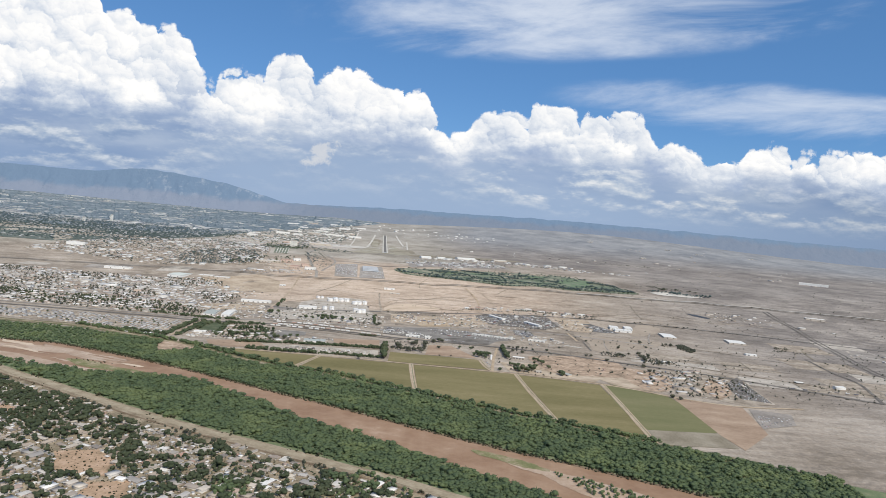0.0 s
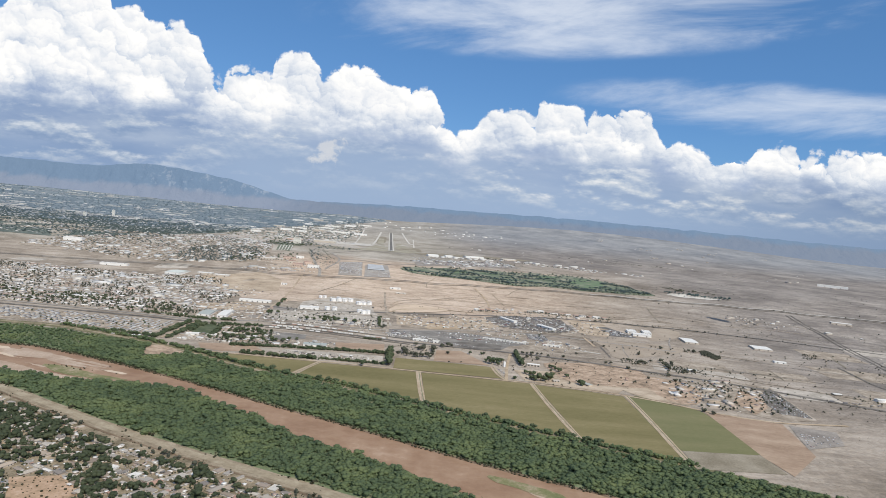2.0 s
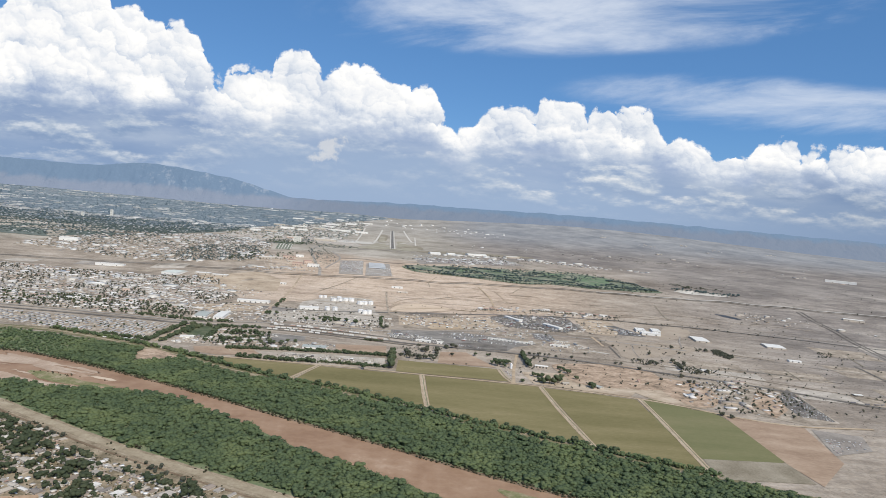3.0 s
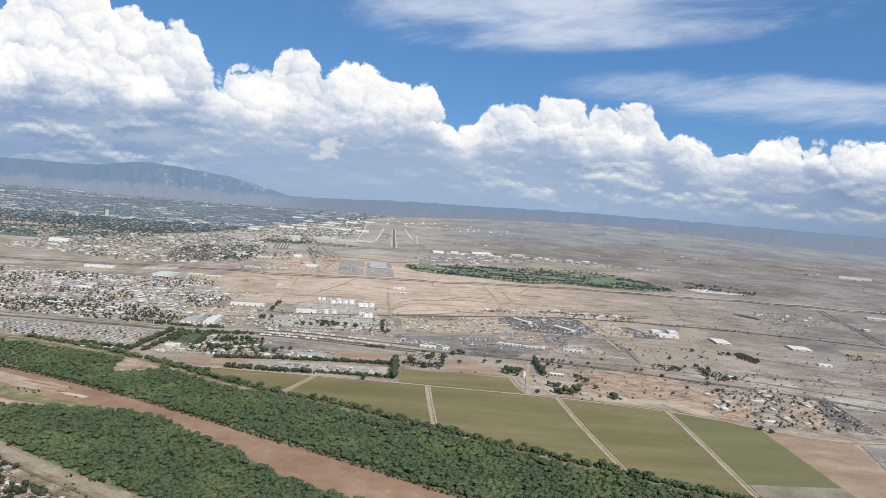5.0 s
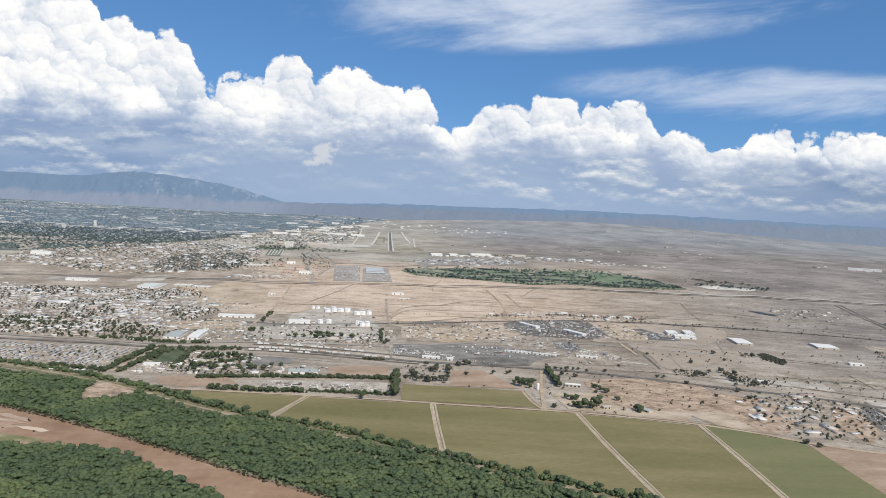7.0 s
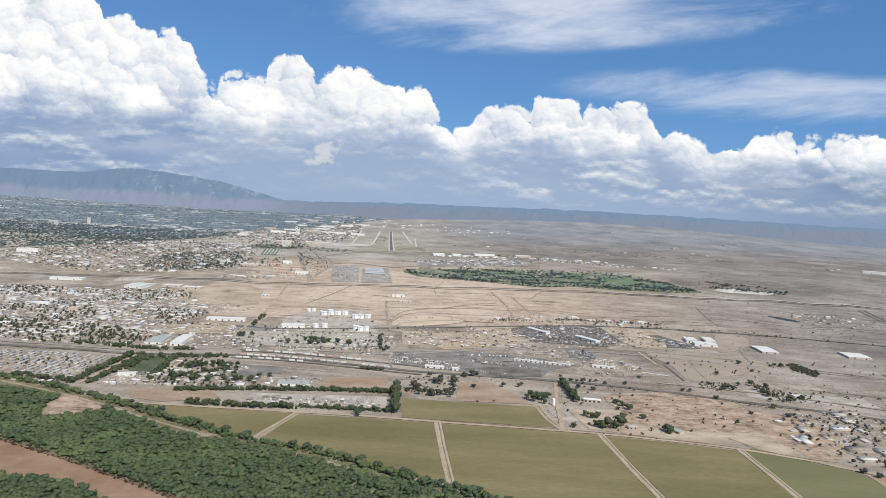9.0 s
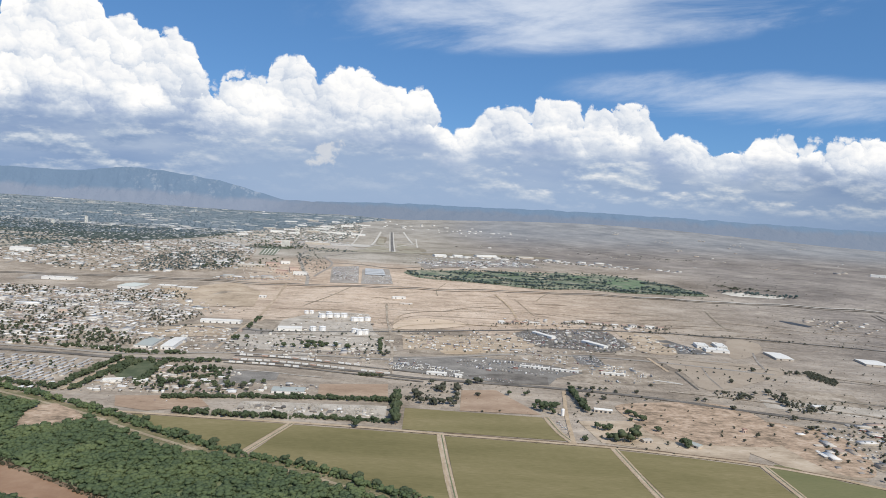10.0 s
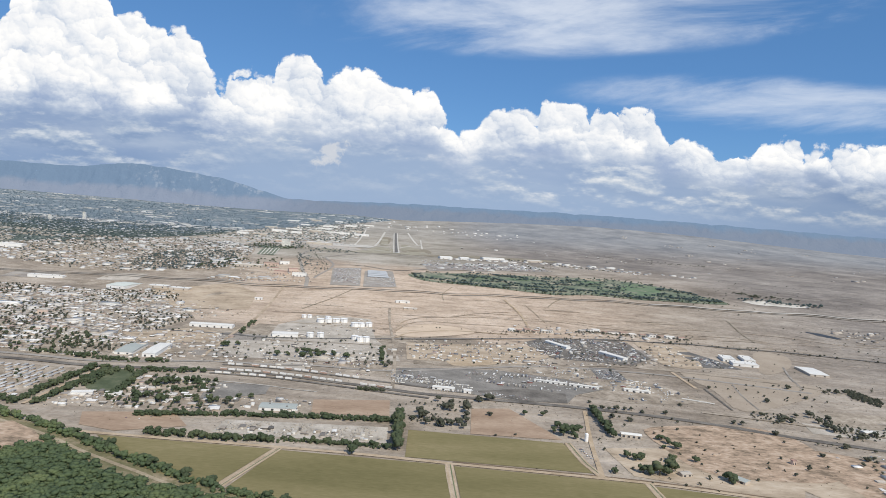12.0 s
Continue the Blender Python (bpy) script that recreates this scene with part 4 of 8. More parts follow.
patch("salvage_yard", [(82, 1432), (117, 1470), (225, 1497), (256, 1480), (263, 1374), (220, 1316), (127, 1324), (93, 1338)], M_black_soil, "dark yard packed with cars", 0.3, category="yard")
patch("salvage_yard", [(-100, 1360), (90, 1400), (110, 1335), (60, 1270), (-90, 1250)], M_patchy, "tan bare yard scattered with scrap", 0.3, category="yard")
patch("salvage_yard", [(336, 1000), (379, 1028), (480, 1008), (458, 845), (410, 826), (360, 858), (334, 885)], M_dusty, "scrap yard full of cars and sheds", 0.3, category="yard")
patch("salvage_yard", [(406, 812), (455, 801), (435, 752), (383, 728)], M_yard, "grey yard of parked pale vehicles", 0.3, category="yard")
patch("cinder_heap", [(440, 955), (476, 1000), (456, 850), (420, 862), (424, 900)], M_black_soil, "dark cinder ground in the scrap yard", 0.45, category="yard")
patch("cinder_heap", [(379, 899), (419, 972), (438, 945), (418, 885), (384, 846)], M_churned, "brown bare ground in the scrap yard", 0.46, category="yard")
patch("tank_yard", [(-264, 1512), (-172, 1514), (-146, 1369), (-130, 1328), (-293, 1308), (-306, 1426)], M_rubble, "gravel yard around storage tanks", 0.3, category="yard")
patch("dry_lot", [(-335, 1287), (-222, 1312), (-128, 1322), (-110, 1234), (-197, 1204), (-311, 1208)], M_rubble, "pale gravel lot dotted with bushes", 0.26, category="yard")
patch("paved_yard", [(-6, 1121), (52, 1147), (96, 1138), (92, 1101), (41, 1097)], M_black_soil, "freshly laid dark asphalt beside the railway", 0.45, category="yard")
patch("car_park", [(345, 1450), (372, 1395), (385, 1345), (330, 1340), (320, 1440)], M_asphalt, "asphalt car park of a factory", 0.3, category="yard")
patch("sandy_plot", rounded([(271, 1490), (318, 1487), (347, 1462), (322, 1333), (272, 1336), (273, 1404)], 7.0), M_patchy, "bare sandy plot beside a factory car park", 0.32, category="ground")
patch("bare_plot", rounded([(280, 1298), (353, 1294), (428, 1286), (444, 1246), (330, 1146), (284, 1126), (288, 1204)], 7.0), M_plot, "smooth bare tan plot of land", 0.24, category="ground")
patch("bare_plot", rounded([(462, 1478), (508, 1466), (482, 1400), (434, 1342), (405, 1334)], 7.0), M_plot, "smooth bare tan plot beside a factory", 0.24, category="ground")
patch("pond", rounded([(640, 1655), (668, 1645), (690, 1622), (672, 1622), (648, 1640)]), M_pond, "small dark pond in the desert", 0.3, category="pond")

patch("town_ground", [(-5000, 2600), (-1500, 2660), (-1050, 2700), (-1000, 3400), (-800, 3950), (-600, 4400), (-460, 4700), (-520, 4793), (-5000, 4793)], M_town_hazed, "far city streets and woods seen as thin bands", 0.5, 120.0)

patch("town_ground", [(-1300, 1150), (-440, 1138), (-425, 1210), (-448, 1300), (-436, 1420), (-556, 1645), (-700, 1640), (-1500, 1700)], M_dusty, "dusty grey ground between town houses", 0.06, 60.0)
patch("town_ground", rounded([(-1300, 1990), (-1100, 1930), (-930, 1850), (-780, 1815), (-568, 1850), (-540, 1960), (-614, 2280), (-700, 2440), (-940, 2580), (-1150, 2300)], 30.0), M_dusty, "dusty grey ground between town houses", 0.1, 60.0)
patch("wooded_ground", [(-2600, 2280), (-1900, 2210), (-1300, 2130), (-1010, 2235), (-960, 2700), (-1000, 3500), (-1300, 3250), (-2600, 3300)], M_under, "green ground of an old wooded suburb", 0.45, 120.0)

PARCEL_RNG = random.Random(5)
PARCEL_LOOKS = [(M_yard, "bare grey gravel plot"), (M_dusty, "bare dusty plot"), (M_dusty, "dusty bare plot of land"), (M_rubble, "pale stony plot of land")]


def parcels(x0, y0, x1, y1, wx, wy, turn, share):
    """Plots of differing dry soil."""
    c, d = math.cos(turn), math.sin(turn)
    y = y0
    while y < y1:
        x, hgt = x0 + PARCEL_RNG.uniform(-20, 20), wy * PARCEL_RNG.uniform(0.7, 1.3)
        while x < x1:
            w = wx * PARCEL_RNG.uniform(0.5, 1.6)
            if PARCEL_RNG.random() < share:
                mt, text = PARCEL_RNG.choice(PARCEL_LOOKS)
                ring = [(x + 2, y + 2), (x + w - 2, y + 2), (x + w - 2, y + hgt - 2), (x + 2, y + hgt - 2)]
                ring = [(px_ + PARCEL_RNG.uniform(-3, 3), py_ + PARCEL_RNG.uniform(-3, 3)) for px_, py_ in ring]
                patch("plot", [(x0 + (a - x0) * c - (b - y0) * d, y0 + (a - x0) * d + (b - y0) * c) for a, b in ring], mt, text, 0.08, category="plot of land")
            x += w
        y += hgt


parcels(-420, 1140, -130, 1390, 55, 38, 0.06, 0.7)
parcels(-90, 1225, 330, 1400, 60, 45, 0.05, 0.5)
parcels(300, 1060, 480, 1240, 75, 50, -0.12, 0.3)
parcels(480, 950, 1100, 1500, 120, 80, -0.1, 0.25)
parcels(-1400, 1150, -430, 1680, 70, 50, 0.08, 0.25)

patch("pasture", [(200, 1000), (330, 975), (310, 860), (262, 868), (240, 905)], M_patchy, "dry patchy pasture beside a scrap yard", 0.2, category="field")

# ---- roads and railway ----
RAIL = [(-1300, 1080), (-800, 1110), (-522, 1112), (-429, 1106), (-369, 1113), (-295, 1127), (-218, 1125), (-97, 1102), (-54, 1094), (88, 1088), (200, 1072), (296, 1041), (430, 1000), (640, 900)]
ribbon("railway", RAIL, 9, M_black_soil, "dark railway ballast with two tracks", 0.5, "railway")
ribbon("railway", [(p[0], p[1] + 26) for p in RAIL[5:9]], 5, M_black_soil, "railway siding of dark ballast", 0.5, "railway")
ribbon("railway", [(p[0], p[1] - 14) for p in RAIL[5:9]], 5, M_black_soil, "railway siding of dark ballast", 0.5, "railway")
ribbon("road", [(-1300, 1130), (-800, 1140), (-520, 1132), (-420, 1128), (-309, 1165), (-256, 1167), (-193, 1180), (-105, 1182), (0, 1230), (100, 1270), (250, 1270), (420, 1230)], 7, M_street, "grey two-lane road past the railway", 0.45)
ribbon("road", [(-700, 1300), (-369, 1324), (-289, 1322), (-121, 1378), (0, 1425), (106, 1462), (254, 1496), (397, 1500), (534, 1492), (700, 1470), (1000, 1400)], 7, M_asphalt, "dark asphalt road at the foot of the sand slope", 0.45)
ribbon("highway", [(-2000, 1850), (-1400, 1800), (-1007, 1783), (-756, 1771), (-527, 1740), (-311, 1718), (-60, 1742), (202, 1772), (381, 1780), (505, 1775), (678, 1784), (871, 1777), (1400, 1740), (2400, 1600)], 6, M_street, "pale grey motorway across the slope", 0.5)
ribbon("highway", [(-2000, 1862), (-1400, 1812), (-1007, 1795), (-756, 1783), (-527, 1752), (-311, 1730), (-60, 1754), (202, 1784), (381, 1792)], 5, M_street, "pale grey motorway lane across the slope", 0.5)
ribbon("highway", [(381, 1790), (505, 1787), (678, 1797), (871, 1791), (1400, 1754), (2400, 1614)], 11, M_concrete, "pale concrete motorway lane", 0.6)
ribbon("road", [(-150, 1608), (-138, 1500), (-121, 1380), (-105, 1240), (-95, 1110)], 4, M_dusty, "straight dusty road climbing the slope", 0.55)
ribbon("road", [(-330, 1180), (-345, 1330), (-350, 1421), (-373, 1653), (-380, 1735)], 4.5, M_patchy, "pale dirt road climbing the slope", 0.55)
ribbon("dirt_track", [(-118, 1390), (-95, 1440), (-20, 1475), (60, 1480)], 5, M_track, "curving pale dirt track", 0.6)
ribbon("dirt_track", [(-140, 1560), (0, 1580), (150, 1590), (300, 1575), (520, 1560)], 2.5, M_patchy, "dirt track across the sand slope", 0.6)
ribbon("dirt_track", [(70, 1730), (95, 1620), (100, 1500)], 4, M_track, "dirt track down the sand slope", 0.6)
for off in (0, 12):
    ribbon("railway", [(884 + off, 1746), (866 + off, 1490), (784 + off, 1162), (772 + off, 1087), (740 + off, 900)], 3.6, M_black_soil, "dark railway line crossing the desert", 0.5, "railway")
ribbon("dirt_track", [(707, 1218), (689, 1099), (688, 1030), (640, 900)], 5, M_black_soil, "dark ditch across the desert", 0.5)
ribbon("dirt_track", [(266, 1293), (268, 1209)], 4.5, M_track, "pale dirt strip beside a yard", 0.5)
ribbon("ditch", [(279, 1212), (275, 1122)], 2.4, M_black_soil, "dark ditch at the edge of a yard", 0.5, "ditch")
ribbon("dirt_track", [(84, 904), (92, 985), (105, 1075)], 4, M_track, "dirt lane past a farmstead", 0.5)

ribbon("road", [(95, 1262), (180, 1300), (290, 1296), (420, 1262), (560, 1205)], 5, M_dusty, "dusty road past the storage yards", 0.5)
ribbon("road", [(235, 1105), (330, 1085), (460, 1040), (640, 960), (800, 880)], 5, M_dusty, "dusty road beside the railway", 0.5)
ribbon("concrete_strip", [(232, 1157), (264, 1143)], 5, M_concrete, "pale concrete strip in a gravel yard", 0.5, "yard")
CHURNED = [(160, 1038), (270, 1062), (300, 1014), (282, 938), (217, 924), (171, 934), (154, 987)]
patch("churned_ground", rounded(CHURNED, 9.0), M_churned, "reddish brown churned ground with low heaps", 0.28, category="ground")
patch("churned_ground", rounded([(285, 1000), (345, 985), (350, 930), (320, 870), (285, 885)], 9.0), M_churned, "brown churned ground beside a scrap yard", 0.28, category="ground")
joined("earth_heap", BUSHES, scatter(CHURNED, 8.0, np.random.default_rng(3), 0.4, 13), [M_churned], np.random.default_rng(4), "low heaps of reddish brown earth", "earth", (1.2, 3.2), 0.3, tall=(0.18, 0.35))

# ---- mesa: golf course, car parks, airport ----
GOLF = [(-140, 1905), (-94, 1950), (43, 1984), (186, 2026), (294, 2048), (356, 2056), (434, 2010), (516, 1936), (569, 1840), (500, 1822), (392, 1818), (273, 1830), (157, 1806), (37, 1832), (-89, 1855)]
patch("golf_course", rounded(GOLF, 12.0), M_turf, "watered green golf course dotted with trees", 0.4, category="golf course")
patch("fairway", rounded([(350, 1930), (362, 1975), (410, 1990), (452, 1968), (440, 1900), (418, 1868), (382, 1864), (356, 1890)], 9.0), M_fairway, "smooth bright green fairway between trees", 0.5, category="lawn")
for k in range(9):
    cx, cy = -60 + 46 * k + 30 * (k % 2), 1880 + 9 * k + 42 * (k % 3)
    patch("fairway", rounded([(cx - 34, cy - 9), (cx + 8, cy - 15), (cx + 38, cy - 3), (cx + 30, cy + 9), (cx - 10, cy + 11)], 7.0), (M_dry_grass, M_fairway, M_patchy)[k % 3], ("dry tan rough between fairways", "smooth green fairway between trees", "pale sandy rough between fairways")[k % 3], 0.46, category="lawn")
patch("car_park", [(-290, 1750), (-319, 1925), (-255, 1950), (-228, 1755)], M_street, "terraced airport car park full of cars", 0.4, category="car park")
patch("car_park", [(-222, 1752), (-241, 1907), (-179, 1933), (-153, 1765)], M_street, "airport car park beside a canopy", 0.4, category="car park")
patch("car_park", [(-126, 2150), (190, 2440), (240, 2200), (60, 2060), (-94, 1975)], M_yard, "car parks and sheds beside the golf course", 0.4, category="car park")
RW0, RW1 = (-228, 2551), (-353, 3850)


def strip(name, a, b, w, mt, label, lift):
    mid = ((a[0] + b[0]) / 2, (a[1] + b[1]) / 2)
    ribbon(name, [a, mid, b], w, mt, label, lift, "runway")


strip("runway", RW0, RW1, 10, M_asphalt, "long dark asphalt runway", 0.8)
strip("runway_shoulder", (-219.5, 2551), (-344.5, 3850), 5, M_concrete, "pale concrete runway shoulder", 0.7)
strip("runway_shoulder", (-236.5, 2551), (-361.5, 3850), 5, M_concrete, "pale concrete runway shoulder", 0.7)
strip("taxiway", (-340, 2875), (-412, 3855), 10, M_concrete, "pale concrete taxiway", 0.7)
strip("taxiway", (-196, 3165), (-292, 3908), 9, M_concrete, "pale concrete taxiway", 0.7)
for k in range(4):
    strip("runway_marking", (-231.6 + 2.4 * k, 2556), (-233.6 + 2.4 * k, 2582), 1.3, M_stripe, "white runway threshold stripe", 1.1)
patch("apron", [(-560, 2720), (-447, 2700), (-345, 2730), (-330, 2800), (-350, 2880), (-560, 2880)], M_concrete, "pale concrete airport apron", 0.5, category="apron")
patch("apron", [(-797, 2661), (-640, 2700), (-506, 2603), (-365, 2660), (-346, 2570), (-473, 2455), (-733, 2475)], M_track, "bare graded strip beside the airport", 0.4, category="apron")
patch("apron", [(-335, 2590), (-300, 2500), (-160, 2490), (-120, 2560), (-150, 2760), (-175, 2900), (-205, 2900), (-200, 2600), (-255, 2600), (-290, 2900), (-325, 2870)], M_dry_grass, "pale dry grass round the runway's end", 0.35, category="apron")
for a_, b_, w_ in (((-400, 2700), (-520, 3900), 7), ((-160, 2900), (-200, 3500), 6), ((-440, 2620), (-250, 2600), 9), ((-150, 2600), (120, 2720), 7), ((-620, 2830), (-350, 2850), 12)):
    strip("taxiway", a_, b_, w_, M_concrete, "pale concrete strip of the airfield", 0.6)
patch("apron", [(-330, 2960), (-300, 2960), (-345, 3400), (-372, 3400)], M_dry_grass, "dry grass between runway and taxiway", 0.5, category="grass")
patch("apron", [(-212, 2700), (-190, 2900), (-235, 3100), (-258, 3100), (-225, 2700)], M_dry_grass, "dry grass beside the runway", 0.5, category="grass")
for a_, b_ in (((-248, 2780), (-338, 2900)), ((-272, 3000), (-352, 3060)), ((-245, 2900), (-180, 3170)), ((-300, 3300), (-372, 3320)), ((-290, 3200), (-205, 3230)), ((-330, 3600), (-395, 3620))):
    strip("taxiway", a_, b_, 9, M_concrete, "pale concrete taxiway link", 0.65)
patch("lawn", rounded([(-660, 2450), (-600, 2540), (-560, 2540), (-540, 2380), (-590, 2320)]), M_turf, "green lawns around a tower block", 0.4, category="lawn")
patch("sand_lot", rounded([(620, 1885), (700, 1900), (770, 1880), (720, 1860), (640, 1858)]), M_concrete, "pale bare lot ringed by trees", 0.5, category="yard")
ribbon("road", [(-470, 2330), (-440, 2100), (-385, 1900), (-350, 1800), (-335, 1725)], 8, M_street, "airport approach road lined with trees", 0.6)
ribbon("road", [(-335, 1800), (-325, 1960), (-380, 2150), (-330, 2350)], 6, M_street, "curving airport road", 0.6)


# ---- woods ----
def thing(name, x, y, label, category, group="", turn=0.0, z=None):
    ob = new(name)
    ob.matrix_world = pose(x, y, rz(x, y) + 0.25 if z is None else z, 0, 0, turn)
    return tagged(ob, label, category, group)


def near_line_at(line, x):
    return np.interp(x, [p[0] for p in line], [p[1] for p in line])



def wood(name, low, high, x0, x1, gap, shapes, rng, label, size):
    """Trees between two bank lines."""
    box = [(x0, 300), (x1, 300), (x1, 1000), (x0, 1000)]
    p = scatter(box, gap, rng, 0.96)
    lo, hi = near_line_at(low, p[:, 0]), near_line_at(high, p[:, 0])
    edge = rng.normal(0, 1.6, len(p))
    p = p[(p[:, 1] > lo + edge) & (p[:, 1] < hi + edge)]
    p = p[~inside_of(CLEARING, p[:, 0] + rng.normal(0, 1.5, len(p)), p[:, 1] + rng.normal(0, 2.5, len(p)))]
    return joined(name, shapes, p, [M_leaf], rng, label, "trees", size, 0.3, tall=(0.58, 0.88))


levee_up = [(x + 2, y + 11) for x, y in west_line]
near_dn = [(x, y - 3) for x, y in near_line]
far_up = [(x, y + 6) for x, y in far_line]
east_dn = [(x, y - 2 + 10 * float(smooth(-235, -165, x))) for x, y in east_line]
wood("riverside_wood", levee_up, near_dn, -470, 320, 4.5, CROWNS, RNG, "dense green cottonwood wood on the near river bank", (0.8, 1.6))
wood("riverside_wood", levee_up, near_dn, -900, -470, 5.8, CROWNS_SMALL, RNG, "dense green cottonwood wood upriver", (1.1, 1.8))
wood("riverside_wood", far_up, east_dn, -470, 380, 4.7, CROWNS, RNG, "dense green cottonwood wood on the far river bank", (0.8, 1.6))
wood("riverside_wood", far_up, east_dn, -1000, -470, 6.0, CROWNS_SMALL, RNG, "dense green cottonwood wood upriver", (1.1, 1.8))
island = scatter([(105, 545), (135, 535), (190, 503), (225, 478), (190, 474), (135, 503)], 4.0, RNG, 0.8)
joined("island_thicket", CROWNS_SMALL, island, [M_leaf], RNG, "low green thicket on a river sandbar", "bushes", (0.6, 1.2))
verge = np.array([(q.x + off[0] + RNG.normal(0, 2.0), q.y + off[1] + RNG.normal(0, 3.2)) for off in ((3, 8), (-4, -9)) for q in glide(LEVEE, 1.6) if -700 < q.x < 150 and math.sin(q.x / 13 + off[0]) + math.sin(q.x / 5.1) + RNG.normal(0, 0.6) > 0.7])
joined("levee_brush", BUSHES + CROWNS_SMALL[:1], verge, [M_scrub], RNG, "dry brush along both sides of the levee", "bushes", (0.5, 1.2), 0.1)
reeds = np.concatenate([scatter([(x, y - 2) for x, y in far_line if -600 < x < 320] + [(x, y + 7) for x, y in far_line[::-1] if -600 < x < 320], 2.4, RNG, 0.7), scatter([(-470, 788), (-410, 786), (-350, 768), (-430, 776)], 4, RNG, 0.4)])
joined("bank_brush", BUSHES, reeds, [M_scrub], RNG, "brownish brush along the muddy river bank", "bushes", (0.8, 1.8))

# ---- single trees ----
TREE_KINDS = []


def tree_kind(k, rng, leaf):
    """A tree: forked trunk and a crown of many clumps."""
    t = thing("tree", 0, 0, "leafy green tree with a dense rounded crown", "tree", "trees along the fields", z=0)
    bm = tube_bm(0.32, 0.16, 2.6, 7)
    for a in range(3):
        ang = a * 2.1 + k
        bmesh.ops.create_cone(bm, cap_ends=True, segments=5, radius1=0.15, radius2=0.05, depth=2.0, matrix=pose(0.55 * math.cos(ang), 0.55 * math.sin(ang), 2.9, 0, 0, 0) @ Matrix.Rotation(0.6, 4, Vector((-math.sin(ang), math.cos(ang), 0))))
    part("trunk", bm, M_bark, t)
    sv, sf, sm = crown(rng, 2.7, 5.4, 8, 34, 0.2, 1.1, 0.75)
    c = new("crown", mesh_of("crown", sv, sf, [leaf], flat=False))
    c.parent = t
    return t


TREE_KINDS = [tree_kind(k, RNG, M_leaf_hedge if k < 6 else M_leaf_dry) for k in range(10)]
tree_used = [False] * 10


def plant(x, y, size=1.0, tall=1.0, label="", group="", dusty=False):
    k = int(RNG.integers(6, 10) if dusty else RNG.integers(0, 6))
    s = 1.22 * size * RNG.uniform(0.8, 1.2)
    m = pose(x, y, rz(x, y), 0, 0, RNG.uniform(0, 360)) @ Matrix.Diagonal((s, s, s * tall * RNG.uniform(0.9, 1.15), 1))
    if tree_used[k]:
        t = copy_thing(TREE_KINDS[k], Matrix.Identity(4))
    else:
        t, tree_used[k] = TREE_KINDS[k], True
    t.matrix_basis = m
    return tagged(t, label, "", group)


def row_of(a, b, gap, size=1.0, tall=1.0, wide=1.0, label="", group="", keep=1.0):
    n = max(1, int(math.dist(a, b) / gap))
    for i in range(n + 1):
        if RNG.random() > keep:
            continue
        t = i / n
        plant(a[0] + (b[0] - a[0]) * t + RNG.normal(0, wide), a[1] + (b[1] - a[1]) * t + RNG.normal(0, wide), size, tall, label, group)


HEDGE = "green hedgerow tree beside a crop field"
row_of((-272, 921), (-172, 924), 8.4, 1.05, 0.9, 1.6, HEDGE, "hedgerow trees")


def hedge(pts, wide, gap, size, label, mt=None):
    """A continuous hedge along a line."""
    line = glide(pts, gap)
    p = np.array([(q.x + RNG.normal(0, wide), q.y + RNG.normal(0, wide)) for q in line for _ in range(3)])
    return joined("hedge", CROWNS_SMALL + CROWNS[:2], p, [mt or M_leaf_hedge], RNG, label, "hedge", size, 0.4)


hedge([(-300, 962), (-262, 972), (-160, 990), (-88, 998)], 1.7, 2.8, (0.8, 1.35), "dense green hedge beside a rubble yard")
hedge([(-165, 930), (-120, 931), (-80, 932)], 1.3, 2.8, (0.6, 1.1), "dense green hedge beside a field")
hedge([(-272, 923), (-220, 924), (-172, 926)], 2.2, 3.4, (0.8, 1.3), "dense green hedge beside a field")
hedge([(a[0] + 5, a[1] + 10) for a in DITCH[2:15]], 2.2, 3.4, (0.7, 1.4), "bushy green hedge along a drainage ditch", M_leaf)
row_of((-79, 1006), (-73, 928), 4.6, 1.25, 1.25, 1.0, "tall dark green tree in a windbreak row", "windbreak trees")
ribbon("lane", [(-402, 968), (-404, 1034), (-407, 1104)], 3.2, M_track, "pale lane between two rows of trees", 0.5)
hedge([(-411, 972), (-413, 1040), (-415, 1102)], 1.2, 3.6, (1.0, 1.5), "dense dark tree row lining a lane")
hedge([(-393, 972), (-395, 1040), (-398, 1098)], 1.4, 3.6, (1.0, 1.5), "dense dark tree row lining a lane")
hedge([(-344, 1000), (-352, 1050), (-358, 1094)], 2.0, 4.0, (0.9, 1.4), "dark trees beside a green lawn")
hedge([(-396, 1094), (-350, 1104), (-300, 1120)], 3.5, 4.4, (0.9, 1.4), "dark trees beside a green lawn")
hedge([(-388, 1036), (-389, 1060), (-388, 1092)], 2.2, 3.6, (0.9, 1.4), "dark trees beside a green lawn")
hedge([(-520, 1150), (-456, 1143), (-413, 1136), (-383, 1140), (-355, 1146)], 3.0, 4.0, (0.7, 1.4), "dark trees along the railway road")
hedge([(-480, 985), (-440, 978), (-410, 968)], 3.0, 4.0, (0.8, 1.4), "dark trees at the edge of a trailer park")
hedge([(-300, 1030), (-285, 1060), (-290, 1085)], 5.0, 4.0, (0.7, 1.3), "dark trees among small yards")
row_of((-330, 1010), (-290, 1000), 6.0, 1.1, 1.1, 4.0, "dark green tree among small yards", "yard trees", 0.9)
row_of((-330, 1040), (-300, 1070), 6.0, 1.1, 1.1, 4.0, "dark green tree among small yards", "yard trees", 0.9)
row_of((-265, 1010), (-225, 1030), 7.0, 1.0, 1.0, 3.0, "dusty tree beside a cinder yard", "yard trees", 0.8)
